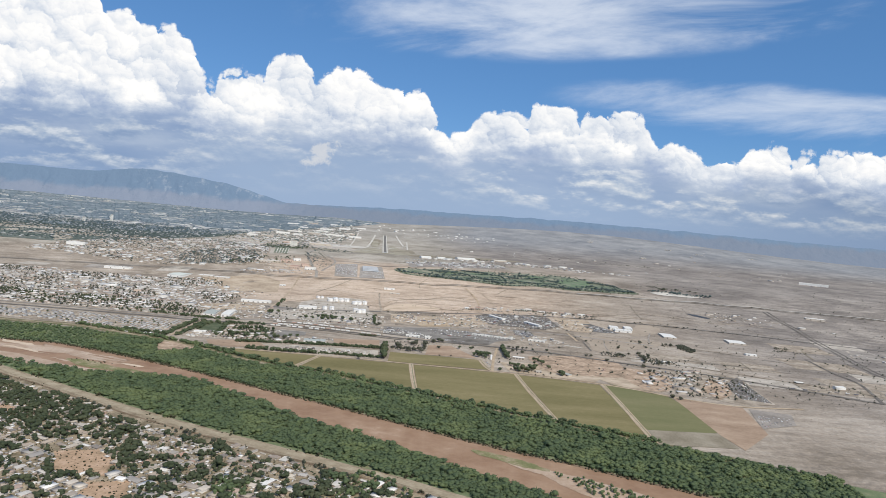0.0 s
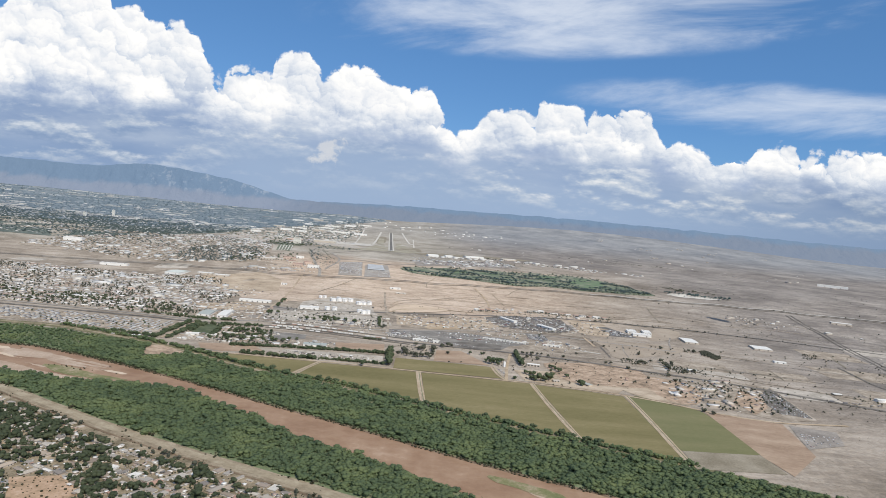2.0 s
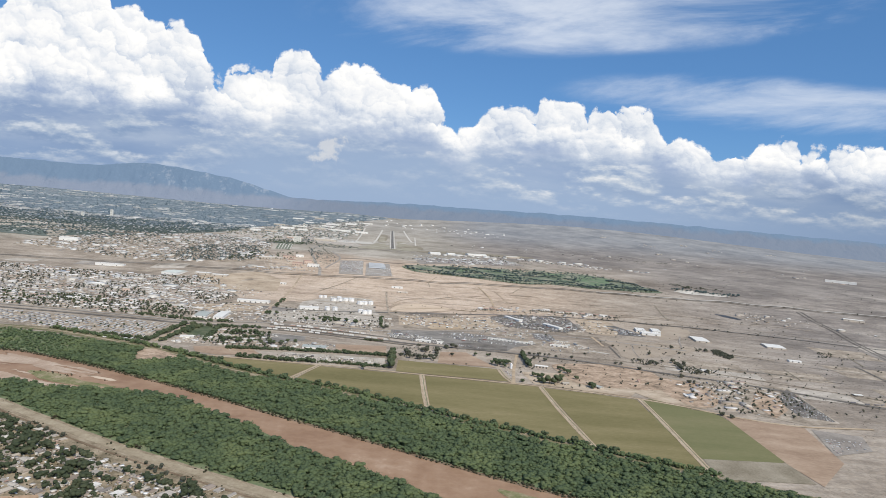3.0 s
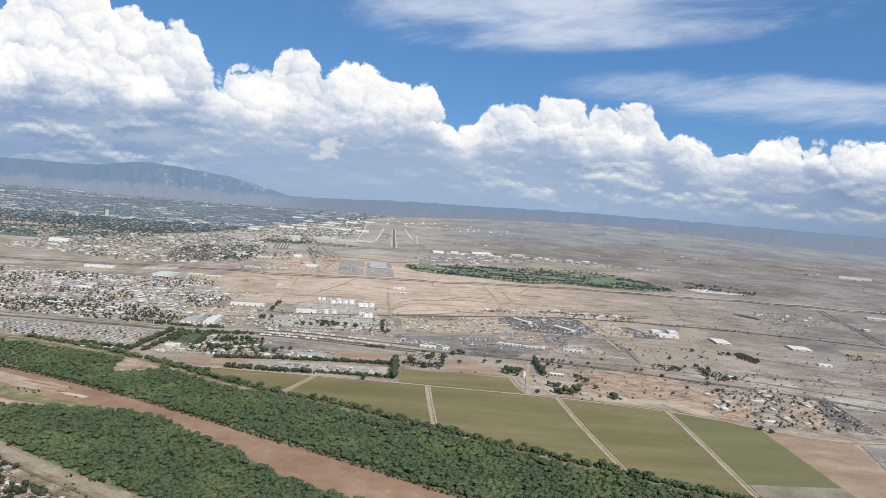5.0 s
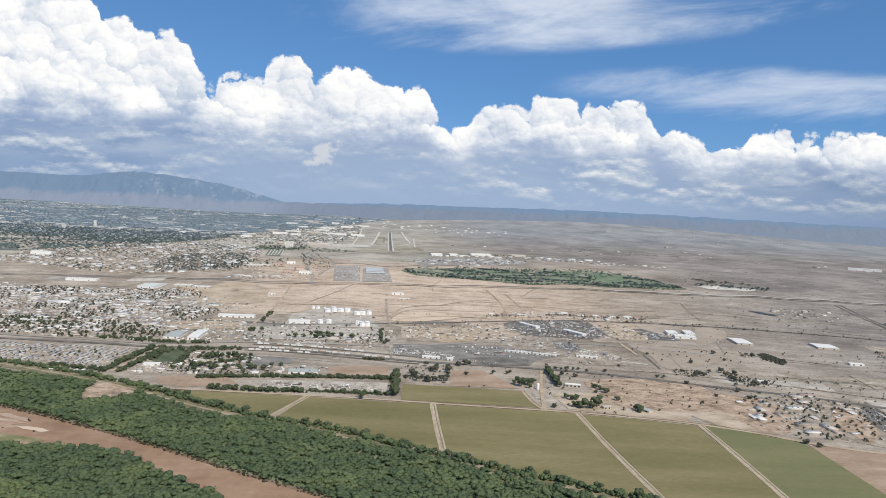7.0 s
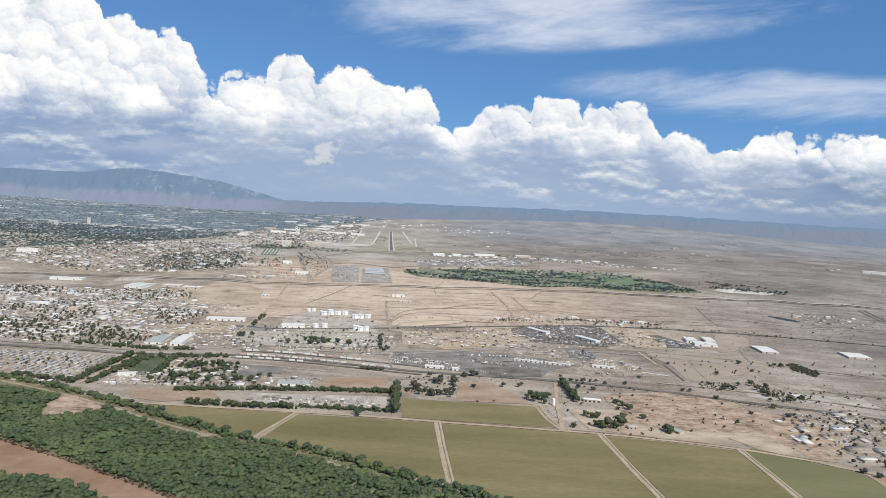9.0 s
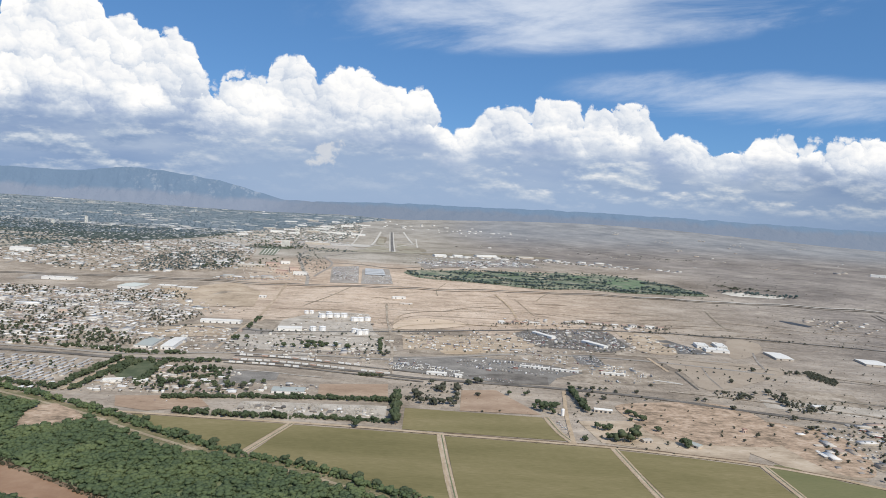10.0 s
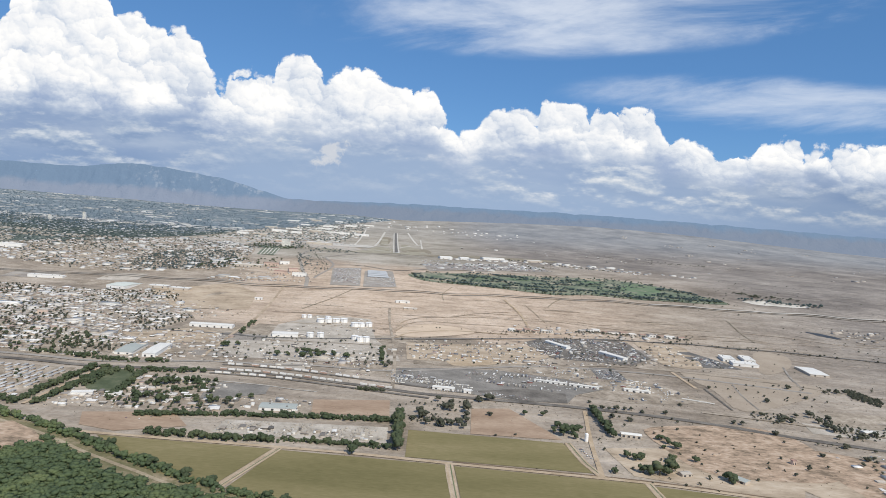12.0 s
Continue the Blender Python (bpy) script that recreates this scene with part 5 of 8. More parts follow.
row_of((-335, 1330), (-345, 1430), 9.0, 0.9, 1.0, 1.5, "dark round tree along a slope road", "roadside trees", 0.9)
row_of((-118, 1210), (-128, 1300), 9.0, 1.0, 1.0, 1.5, "dark round tree along a road", "roadside trees", 0.6)
for q in ([(-235, 1245), (-165, 1235)], [(-330, 1250), (-300, 1260)], [(-250, 1215), (-200, 1222)]):
    row_of(q[0], q[1], 6.0, 1.1, 0.9, 3.0, "dark round tree in a dry lot", "dry lot trees", 0.8)
for a, b in zip(DITCH[4:13], DITCH[5:14]):
    row_of((a[0] + 7, a[1] + 11), (b[0] + 7, b[1] + 11), 13.0, 1.05, 0.9, 1.8, "bushy green tree along a drainage ditch", "ditch trees", 0.7)
row_of((112, 1080), (115, 1000), 4.6, 1.0, 1.1, 1.2, "dark green tree in a windbreak row", "windbreak trees")
for x, y, s in ((68, 1016, 1.3), (74, 1006, 1.5), (80, 1000, 1.2), (70, 994, 1.4), (78, 988, 1.1), (62, 1002, 0.9), (86, 1010, 0.9), (58, 1050, 1.0), (40, 1046, 1.1)):
    plant(x, y, s, 1.0, "large dark green tree beside a farmstead", "farmstead trees")
for x, y, s_ in ((-61, 1029, 1.2), (-66, 1007, 1.1), (-58, 1014, 1.2), (-38, 1049, 1.0), (-32, 1058, 1.1), (-33, 1042, 1.2), (-16, 1054, 1.2), (-15, 1040, 1.3), (-17, 1024, 1.2), (-18, 1010, 1.3), (-24, 1000, 1.2), (-45, 1071, 0.9), (-54, 996, 1.1), (-40, 994, 1.2), (-32, 998, 1.0), (-47, 1008, 0.9), (-20, 992, 1.1), (-3, 1081, 1.2), (6, 1088, 1.1), (12, 1094, 1.0)):
    plant(x, y, s_, 0.95, "dusty olive tree on waste ground", "waste ground trees", True)
joined("waste_brush", CROWNS_SMALL + BUSHES, scatter([(-86, 1050), (-58, 1076), (-9, 1080), (-13, 986), (-64, 986), (-80, 1008)], 4.0, RNG, 0.5, 11), [M_leaf_dry], RNG, "dusty olive brush on waste ground", "bushes", (0.4, 0.9), 0.2)
FARM_EAST = ((119, 920, 1.3), (124, 918, 1.5), (131, 917, 1.6), (137, 919, 1.4), (143, 925, 1.5), (149, 946, 1.2), (152, 952, 1.1), (146, 934, 1.3), (115, 951, 0.9), (121, 946, 1.1), (126, 949, 1.0), (158, 1002, 1.0), (162, 994, 1.1), (166, 983, 1.2), (154, 980, 0.9), (172, 953, 1.2), (184, 917, 1.4), (186, 912, 1.1), (96, 916, 0.8), (-107, 911, 1.1))
for x, y, s_ in FARM_EAST:
    plant(x, y, s_, 0.9, "dark green tree beside a farmyard", "farmyard trees")
DRY_TREES = ((334, 1168, 1.1), (219, 1126, 0.8), (312, 1093, 1.3), (321, 1099, 1.4), (323, 1091, 1.3), (356, 1116, 1.4), (354, 1098, 1.3), (355, 1086, 1.5), (354, 1069, 1.4), (254, 1072, 1.0), (263, 1070, 1.1), (286, 1216, 0.9), (145, 1053, 1.2), (130, 1062, 1.1), (120, 1036, 1.2), (126, 1091, 0.9), (133, 1090, 1.0), (141, 1091, 1.0), (150, 1092, 1.1), (157, 1092, 1.1), (117, 1110, 1.0), (6, 1036, 1.2), (62, 1056, 1.2), (8, 980, 0.6), (26, 985, 0.5), (398, 1245, 1.4), (338, 1176, 1.0), (191, 1088, 1.0), (166, 1086, 0.8), (447, 1242, 1.0), (456, 1240, 1.1), (440, 1238, 0.9), (338, 1114, 1.1), (396, 1199, 1.0), (404, 1196, 0.8), (258, 1077, 0.8), (282, 1043, 1.2), (334, 1221, 0.7), (297, 990, 1.2), (336, 1019, 1.4), (335, 987, 1.2), (360, 1130, 1.3), (372, 1112, 1.2), (300, 1110, 1.1), (318, 1100, 1.2), (318, 838, 1.4), (326, 830, 1.0), (345, 1046, 1.1), (372, 1056, 1.3), (390, 1064, 1.2), (-240, 1010, 1.1), (-232, 1000, 0.9), (-120, 1090, 0.9), (-112, 1200, 1.2), (-108, 1215, 1.2), (-112, 1225, 1.1))
for x, y, s_ in DRY_TREES:
    plant(x, y, 0.8 * s_, 0.8, "lone dusty tree on dry ground", "lone trees", True)


# ---- houses near the levee ----
def house_kind(k, lx, ly, lz, cap):
    t = thing("house", 0, 0, "small single-storey stucco house in a dusty yard", "house", "houses by the levee", z=0)
    wall = part("wall", box_bm(lx, ly, lz), M_wall, t)
    bm = bmesh.new()
    a, b = lx / 2 + 0.3, ly / 2 + 0.3
    if cap:
        e = a if k % 2 else a * 0.72
        v = [bm.verts.new(p) for p in ((-a, -b, lz), (a, -b, lz), (a, b, lz), (-a, b, lz), (-e, 0, lz + cap), (e, 0, lz + cap))]
        for f in ((0, 1, 5, 4), (2, 3, 4, 5), (1, 2, 5), (3, 0, 4), (3, 2, 1, 0)):
            bm.faces.new([v[i] for i in f])
    else:
        bmesh.ops.create_cube(bm, size=1, matrix=Matrix.Translation((0, 0, lz + 0.18)) @ Matrix.Diagonal((2 * a, 2 * b, 0.35, 1)))
        top_f = max(bm.faces, key=lambda f: f.calc_center_median().z)
        bmesh.ops.inset_individual(bm, faces=[top_f], thickness=0.25, depth=-0.15)
    part("roof", bm, M_roof, t)
    part("door", box_bm(0.5, 0.06, 1.1, lx * 0.12, -ly / 2 - 0.02, 0), M_dark, wall)
    for wx in (-lx * 0.3, lx * 0.33):
        part("window", box_bm(0.75, 0.06, 0.55, wx, -ly / 2 - 0.02, 0.65), M_glass, wall)
    if k in (0, 2):
        part("porch_roof", box_bm(lx * 0.4, 1.2, 0.12, lx * 0.12, -ly / 2 - 0.62, lz - 0.15), M_roof, t)
    if k in (1, 4):
        part("chimney", box_bm(0.4, 0.4, 0.9, lx * 0.2, ly * 0.15, lz + cap * 0.3), M_wall, t)
    if k in (0, 3, 4):
        part("carport", box_bm(2.6, ly * 0.7, 0.12, lx / 2 + 1.55, 0, lz - 0.1), M_roof, t)
        for py_ in (-ly * 0.3, ly * 0.3):
            part("post", box_bm(0.12, 0.12, lz - 0.1, lx / 2 + 2.7, py_, 0), M_wall, t)
    return t


HOUSE_KINDS = [house_kind(0, 8.5, 6.0, 1.6, 1.0), house_kind(1, 7.0, 5.2, 1.6, 1.0), house_kind(2, 9.5, 6.4, 1.75, 0), house_kind(3, 6.6, 6.0, 1.75, 0), house_kind(4, 11.0, 5.5, 1.6, 1.1), house_kind(5, 8.2, 2.6, 1.4, 0.35)]
house_used = [False] * 6
LEVEE_TURN = math.radians(-24)
CO, SI = math.cos(LEVEE_TURN), math.sin(LEVEE_TURN)
BARE_LOTS = [[(-295, 502), (-265, 512), (-238, 490), (-234, 464), (-273, 466)], [(-242, 452), (-214, 460), (-203, 432), (-234, 424)], [(-404, 600), (-388, 596), (-384, 580), (-400, 578)]]
HOUSE_WORDS = ("small single-storey stucco house in a dusty yard", "low gabled house among yard trees", "flat-roofed adobe house in a dusty yard", "boxy flat-roofed house beside sheds", "long low house with a carport", "narrow mobile home on a bare lot")
near_houses = []
for r in range(-3, 22):
    for c in range(-30, 34):
        lx_, ly_ = c * 11.0 + (r % 2) * 4, -14 - r * 11.0 - (r // 2) * 5
        x = -200 + lx_ * CO - ly_ * SI + RNG.normal(0, 1.2)
        y = 558 + lx_ * SI + ly_ * CO + RNG.normal(0, 1.2)
        lev = near_line_at(west_line, x)
        if y > lev - 15 or y < 395 or x < -620 or x > 40 or RNG.random() > (0.92 if x < -110 else 0.6):
            continue
        if any(inside_of(q, np.array([x]), np.array([y]))[0] for q in BARE_LOTS):
            continue
        near_houses.append((x, y))
near_houses.sort(key=lambda p: -(p[1] - 0.25 * abs(p[0] + 200)))
for n, (x, y) in enumerate(near_houses[:290]):
    k = int(RNG.integers(0, 6))
    m = pose(x, y, rz(x, y), 0, 0, -24 + float(RNG.choice([0, 90, 180, 270])) + RNG.normal(0, 3)) @ Matrix.Scale(RNG.uniform(0.62, 0.98), 4)
    if house_used[k]:
        t = copy_thing(HOUSE_KINDS[k], Matrix.Identity(4))
    else:
        t, house_used[k] = HOUSE_KINDS[k], True
    t.matrix_basis = m
    tagged(t, HOUSE_WORDS[k])
patch("yard_ground", [(-1200, 400), (-1200, 690)] + [(x - 2, y - 5) for x, y in west_line if -1150 < x < 110] + [(110, 330), (-1200, 330)], M_yards, "dusty yards and dry grass round houses", 0.1)
for lot in BARE_LOTS:
    patch("bare_lot", lot, M_red_lot, "bare reddish lot between houses", 0.25, category="yard")
for r in range(0, 9):
    d = -14 - (2 * r - 0.5) * 11.0 - (r - 0.5) * 5 - 8.0
    a, b = (-420, d), (300, d)
    pa = (-200 + a[0] * CO - a[1] * SI, 558 + a[0] * SI + a[1] * CO)
    pb = (-200 + b[0] * CO - b[1] * SI, 558 + b[0] * SI + b[1] * CO)
    ribbon("street", [pa, pb], 4.0, M_street, "faded grey residential street", 0.2)
for c in (-260, -120, 20, 150):
    ribbon("street", [(-200 + c * CO + 20 * SI, 558 + c * SI - 20 * CO), (-200 + c * CO + 260 * SI, 558 + c * SI - 260 * CO)], 4.0, M_street, "faded grey residential street", 0.22)
SW = [(-1100, 690), (-560, 712), (-450, 676), (-353, 626), (-273, 584), (-190, 547), (-122, 520), (-70, 498), (-22, 478), (40, 445), (40, 386), (-420, 386), (-1100, 420)]
seeds = np.concatenate([scatter(SW, 7.8, RNG, 0.68, 15), scatter(SW, 11.0, RNG, 0.55)])
yard = np.concatenate([seeds] + [seeds[RNG.random(len(seeds)) < 0.55] + RNG.normal(0, 2.6, (1, 2)) for _ in range(3)])
yard = yard + RNG.normal(0, 0.9, yard.shape)
grove = [p for p in scatter([(-520, 700), (-440, 668), (-350, 618), (-300, 592), (-310, 570), (-350, 560), (-400, 556), (-480, 600)], 4.4, RNG, 0.85) if not inside_of(BARE_LOTS[2], p[:1], p[1:])[0]]
yard = np.array([p for p in yard if not any(inside_of(q, p[:1], p[1:])[0] for q in BARE_LOTS)] + grove)
yard = yard[(yard[:, 1] > 385) & (yard[:, 0] > -0.95 * yard[:, 1])]
joined("yard_trees", CROWNS_SMALL + CROWNS[:2], yard, [M_leaf_yard], RNG, "dark green trees in dusty yards between houses", "trees", (0.55, 1.5), tall=(0.75, 1.15))
joined("yard_trees", CROWNS_SMALL + CROWNS[:2], np.concatenate([scatter([(-72, 494), (-62, 515), (-48, 510), (-17, 494), (-2, 472), (-33, 466), (-62, 460)], 4.6, RNG, 0.6), scatter([(-155, 464), (-150, 477), (-129, 470), (-127, 448), (-147, 444)], 4.4, RNG, 0.8)]), [M_leaf], RNG, "green trees at the edge of the neighbourhood", "trees", (0.8, 1.5))
joined("yard_trees", CROWNS_SMALL, np.array([(q.x - 5 + RNG.normal(0, 2), q.y - 13 + RNG.normal(0, 2.5)) for q in glide(LEVEE[4:12], 3.0) if math.sin(q.x / 19) + RNG.normal(0, 0.5) > 0.4]), [M_leaf_dry], RNG, "dusty trees along the foot of the levee", "trees", (0.6, 1.3))
joined("yard_brush", BUSHES, scatter(SW[2:-1], 3.2, RNG, 0.42), [M_scrub], RNG, "dry brush and weeds in dusty yards", "bushes", (0.5, 1.3))
if len(near_houses) > 290:
    joined("far_houses", HOUSES, np.array(near_houses[290:]), [M_wall_many, M_roof_many], RNG, "low houses in dusty yards", "houses", (0.85, 1.15), 0, LEVEE_TURN)
rest = scatter([(-1100, 690), (-620, 700), (-620, 450), (-1100, 450)], 13, RNG, 0.8)
joined("far_houses", HOUSES, rest, [M_wall_many, M_roof_many], RNG, "low houses among trees", "houses", (0.8, 1.1), 0, LEVEE_TURN)
def off_lots(p):
    for q in BARE_LOTS:
        p = p[~inside_of(q, p[:, 0], p[:, 1])]
    return p


clutter = off_lots(scatter(SW[2:-1], 3.6, RNG, 0.34))
joined("yard_clutter", [box_shape(1.6, 1.2, 0.9, 0), box_shape(2.4, 2.0, 1.1, 0)], clutter, [M_roof_many], RNG, "small sheds and junk in yards", "sheds", (0.4, 1.2), 0, LEVEE_TURN)
autos = off_lots(scatter(SW, 5.0, RNG, 0.2))
joined("parked_cars", CAR, autos, [M_car], RNG, "cars parked in yards and streets", "cars", (0.9, 1.1), 0, LEVEE_TURN)


# ---- large buildings ----
def shed(name, x, y, lx, ly, h, turn, wall, roof, label, category="building", ridge=0.0, doors=2, units=0, group=""):
    t = thing(name, x, y, label, category, group, turn)
    part("wall", box_bm(lx, ly, h + 0.6, z=-0.6), wall, t)
    bm = bmesh.new()
    a, b = lx / 2 + 0.3, ly / 2 + 0.3
    if ridge:
        v = [bm.verts.new(p) for p in ((-a, -b, h), (a, -b, h), (a, b, h), (-a, b, h), (-a, 0, h + ridge), (a, 0, h + ridge))]
        for f in ((0, 1, 5, 4), (2, 3, 4, 5), (1, 2, 5), (3, 0, 4), (3, 2, 1, 0)):
            bm.faces.new([v[i] for i in f])
    else:
        bmesh.ops.create_cube(bm, size=1, matrix=Matrix.Translation((0, 0, h + 0.25)) @ Matrix.Diagonal((2 * a, 2 * b, 0.5, 1)))
        top_f = max(bm.faces, key=lambda f: f.calc_center_median().z)
        bmesh.ops.inset_individual(bm, faces=[top_f], thickness=0.35, depth=-0.25)
    part("roof", bm, roof, t)
    for i in range(doors):
        part("door", box_bm(min(2.2, lx * 0.2), 0.1, min(2.2, h * 0.7), lx * ((i + 0.5) / doors - 0.5), -ly / 2 - 0.03, 0), M_dark, t, "dark loading door")
    for i in range(units):
        part("roof_unit", box_bm(1.4, 1.1, 0.8, lx * ((i + 0.5) / units - 0.5), ly * 0.2 * (-1) ** i, h + ridge * 0.55 + 0.2, 0.05), M_steel, t, "grey rooftop unit")
    return t


W_, T_ = M_white_wall, M_tan_wall
shed("warehouse", -871, 1730, 70, 15, 5, 4, W_, M_white_roof, "long white flat-roofed warehouse", units=4)
shed("warehouse", -680, 1674, 38, 60, 5, -6, W_, M_green_roof, "wide warehouse with a pale green roof", ridge=1.5)
shed("warehouse", -611, 1674, 36, 20, 4, 5, T_, M_white_roof, "low tan warehouse with white roof", units=2)
shed("warehouse", -567, 1668, 38, 18, 4, 0, T_, M_white_roof, "low tan warehouse with white roof", units=2)
shed("block_building", -648, 1378, 14, 14, 6, 10, M_pink_wall, M_roof, "boxy pink stucco building", units=1)
shed("warehouse", -390, 1370, 62, 15, 4.2, 5, W_, M_white_roof, "long white warehouse beside the slope road", ridge=1.0, doors=6)
shed("warehouse", -420, 1191, 20, 52, 2.6, 6, W_, M_teal_roof, "long low warehouse with a grey green roof", ridge=1.2)
shed("warehouse", -389, 1192, 15, 60, 4, 6, W_, M_white_roof, "long warehouse with a white roof", ridge=1.0)
shed("office_building", -191, 1010, 33, 16, 2.4, 6, W_, M_teal_roof, "low building with a grey metal roof", ridge=0.5, doors=4, units=2)
shed("factory", 402, 1380, 36, 22, 3.4, -8, W_, M_white_roof, "white factory block around a court", units=3)
shed("factory", 390, 1412, 18, 30, 4, -8, W_, M_white_roof, "white factory wing with flat roof", units=2)
shed("factory", 424, 1420, 16, 36, 3.4, -8, W_, M_white_roof, "white factory wing with flat roof", units=2)
shed("warehouse", 492, 1362, 26, 50, 2.6, -4, T_, M_white_roof, "large desert warehouse with a white roof", ridge=0.8)
shed("warehouse", 632, 1352, 34, 40, 2.6, -8, T_, M_white_roof, "large desert warehouse with a white roof", ridge=0.8)
shed("warehouse", 600, 1214, 20, 11, 2.4, -6, W_, M_white_roof, "small white-roofed desert warehouse", ridge=0.6)
shed("warehouse", -273, 1342, 36, 18, 4.5, 12, W_, M_white_roof, "white warehouse beside the tank yard", ridge=1.0)
shed("warehouse", -130, 1655, 27, 8, 3.2, 8, W_, M_white_roof, "long white shed on the sand slope")
shed("warehouse", -112, 1612, 24, 5, 2.2, 8, T_, M_white_roof, "narrow pale shed on the sand slope")
shed("hut", -396, 1614, 14, 7, 3, 6, W_, M_white_roof, "small white building on the slope", ridge=0.8)
shed("warehouse", -1180, 2070, 56, 26, 9, 6, W_, M_white_roof, "big white hall above the town", ridge=1.5)
shed("hangar", -64, 2440, 40, 26, 5, 20, W_, M_white_roof, "white airport hangar with arched roof", ridge=3.0)
shed("hangar", -5, 2470, 30, 24, 5, 20, W_, M_white_roof, "white airport hangar with arched roof", ridge=3.0)
shed("hangar", 92, 2570, 80, 26, 5, 25, W_, M_white_roof, "long white airport hangar with pitched roof", ridge=2.0)
shed("hangar", 230, 2590, 60, 22, 6, 25, T_, M_white_roof, "pale low building at the airport")
shed("hotel", -498, 1904, 40, 9, 5, 2, T_, M_white_roof, "long low tan hotel with flat roof", doors=5)
shed("hotel", -466, 1934, 34, 9, 5, 2, M_pink_wall, M_red_roof, "long tan hotel with a red roof", ridge=1.2, doors=4)
shed("hotel", -440, 1950, 22, 12, 6, 20, W_, M_white_roof, "pale flat-roofed hotel among trees", units=2)
shed("hotel", -420, 1842, 26, 12, 7, -6, M_pink_wall, M_red_roof, "tan hotel with a red roof", ridge=1.5, doors=4)
shed("hotel", -398, 1868, 22, 10, 7, 30, M_pink_wall, M_red_roof, "tan hotel with a red roof", ridge=1.5, doors=4)
shed("hotel", -372, 1822, 30, 14, 7, 4, W_, M_white_roof, "pale flat-roofed hotel beside a road", doors=4, units=3)
shed("hotel", -445, 1880, 20, 12, 6, 12, T_, M_red_roof, "tan hotel with a red roof", ridge=1.2)
shed("hotel", -520, 1900, 44, 12, 5, 4, T_, M_white_roof, "low tan hotel with flat roof", doors=5)
shed("terminal", -520, 2720, 90, 30, 8, 4, T_, M_white_roof, "tan airport terminal with flat roof", units=5)
shed("terminal", -640, 2700, 60, 26, 7, 4, M_pink_wall, M_white_roof, "tan airport terminal wing", units=4)
shed("long_shed", 86, 1182, 38, 3.2, 2.2, -12, W_, M_white_roof, "long narrow white shed in the storage yard", doors=6)
shed("long_shed", 124, 1174, 34, 3.2, 2.2, -12, W_, M_white_roof, "long narrow white shed in the storage yard", doors=5)
shed("long_shed", 185, 1171, 30, 4, 2.4, -9, W_, M_white_roof, "long narrow white shed in the storage yard", doors=4)
shed("workshop", -40, 1119, 24, 7, 2.2, -4, W_, M_white_roof, "white workshop beside the storage yard", doors=3)
shed("workshop", -14, 1113, 8, 7, 2.6, -4, W_, M_white_roof, "white workshop beside the storage yard", doors=1)
shed("workshop", 132, 1421, 50, 9, 3.6, -58, W_, M_white_roof, "white workshop in the salvage yard", ridge=1.0)
shed("workshop", 205, 1368, 48, 10, 3.6, -56, W_, M_white_roof, "white workshop in the salvage yard", ridge=1.0)
shed("barn", 133, 1006, 18, 7, 2.6, -8, T_, M_white_roof, "pale metal barn beside a farmyard", ridge=0.9, doors=4)
shed("barn", 193, 918, 12, 8, 2.2, -50, T_, M_teal_roof, "grey metal barn beside a dark tree", ridge=0.9)
shed("farmhouse", 152, 922, 9, 6, 2.0, 20, T_, M_roof, "small pale farmhouse under dark trees", ridge=0.8)
shed("hut", 259, 966, 3.5, 3.0, 3.4, 10, M_pink_wall, M_red_roof, "small pinkish hut on churned ground")
shed("barn", 390, 1072, 14, 8, 2.4, 10, T_, M_white_roof, "pale shed in dry scrub", ridge=0.6)
def canopy(x, y, lx, ly, h, turn):
    """One roofed row of an airport car park, following the slope."""
    t = thing("parking_canopy", x, y, "blue grey panel canopy over parked cars", "canopy", "car park canopies", turn)
    tilt = math.degrees(math.atan((rz(x, y + 20) - rz(x, y - 20)) / 40))
    t.matrix_world = pose(x, y, rz(x, y) + 0.4, tilt, 0, turn)
    part("roof", box_bm(lx, ly, 0.2, z=h, bevel=0.05), M_blue_roof, t)
    for i in range(5):
        for k in (-0.4, 0.4):
            part("post", box_bm(0.25, 0.25, h + 0.5, lx * (i / 4 - 0.5) * 0.94, ly * k, -0.5), M_steel, t)
    part("roof_seam", box_bm(lx, 0.3, 0.1, 0, 0, h + 0.2), M_white_roof, t)
    return t


for k in range(5):
    canopy(-203 - 2.6 * k, 1850 + 15.5 * k, 47 - k, 13.5, 1.1, 6)
shed("warehouse", 1590, 2740, 110, 30, 8, -30, W_, M_white_roof, "long white hall far out on the desert")
shed("warehouse", 1000, 1700, 46, 16, 4, -18, T_, M_white_roof, "white-roofed shed beside the desert railway")
shed("trailer_office", -345, 1010, 14, 8, 2.6, 20, W_, M_white_roof, "white-roofed building in a yard")
shed("trailer_office", -372, 1006, 18, 7, 2.6, 20, W_, M_white_roof, "white-roofed building in a yard")


M_pale_wall = palette("pale_concrete_wall", [(0.80, 0.77, 0.70)], grime=0.1)


def tower(x, y, lx, ly, h, floors, label):
    t = thing("tower_block", x, y, label, "tower", turn=6)
    wall = part("wall", box_bm(lx, ly, h + 1, z=-1), M_pale_wall, t)
    part("roof", box_bm(lx + 0.6, ly + 0.6, 0.7, z=h, bevel=0.1), M_white_roof, t)
    part("lift_house", box_bm(lx * 0.3, ly * 0.4, 2.0, z=h + 0.7), M_tan_wall, t)
    for f in range(floors):
        part("window_band", box_bm(lx * 0.92, 0.12, h / floors * 0.26, 0, -ly / 2 - 0.04, h * (f + 0.4) / floors), M_glass, wall)
    return t


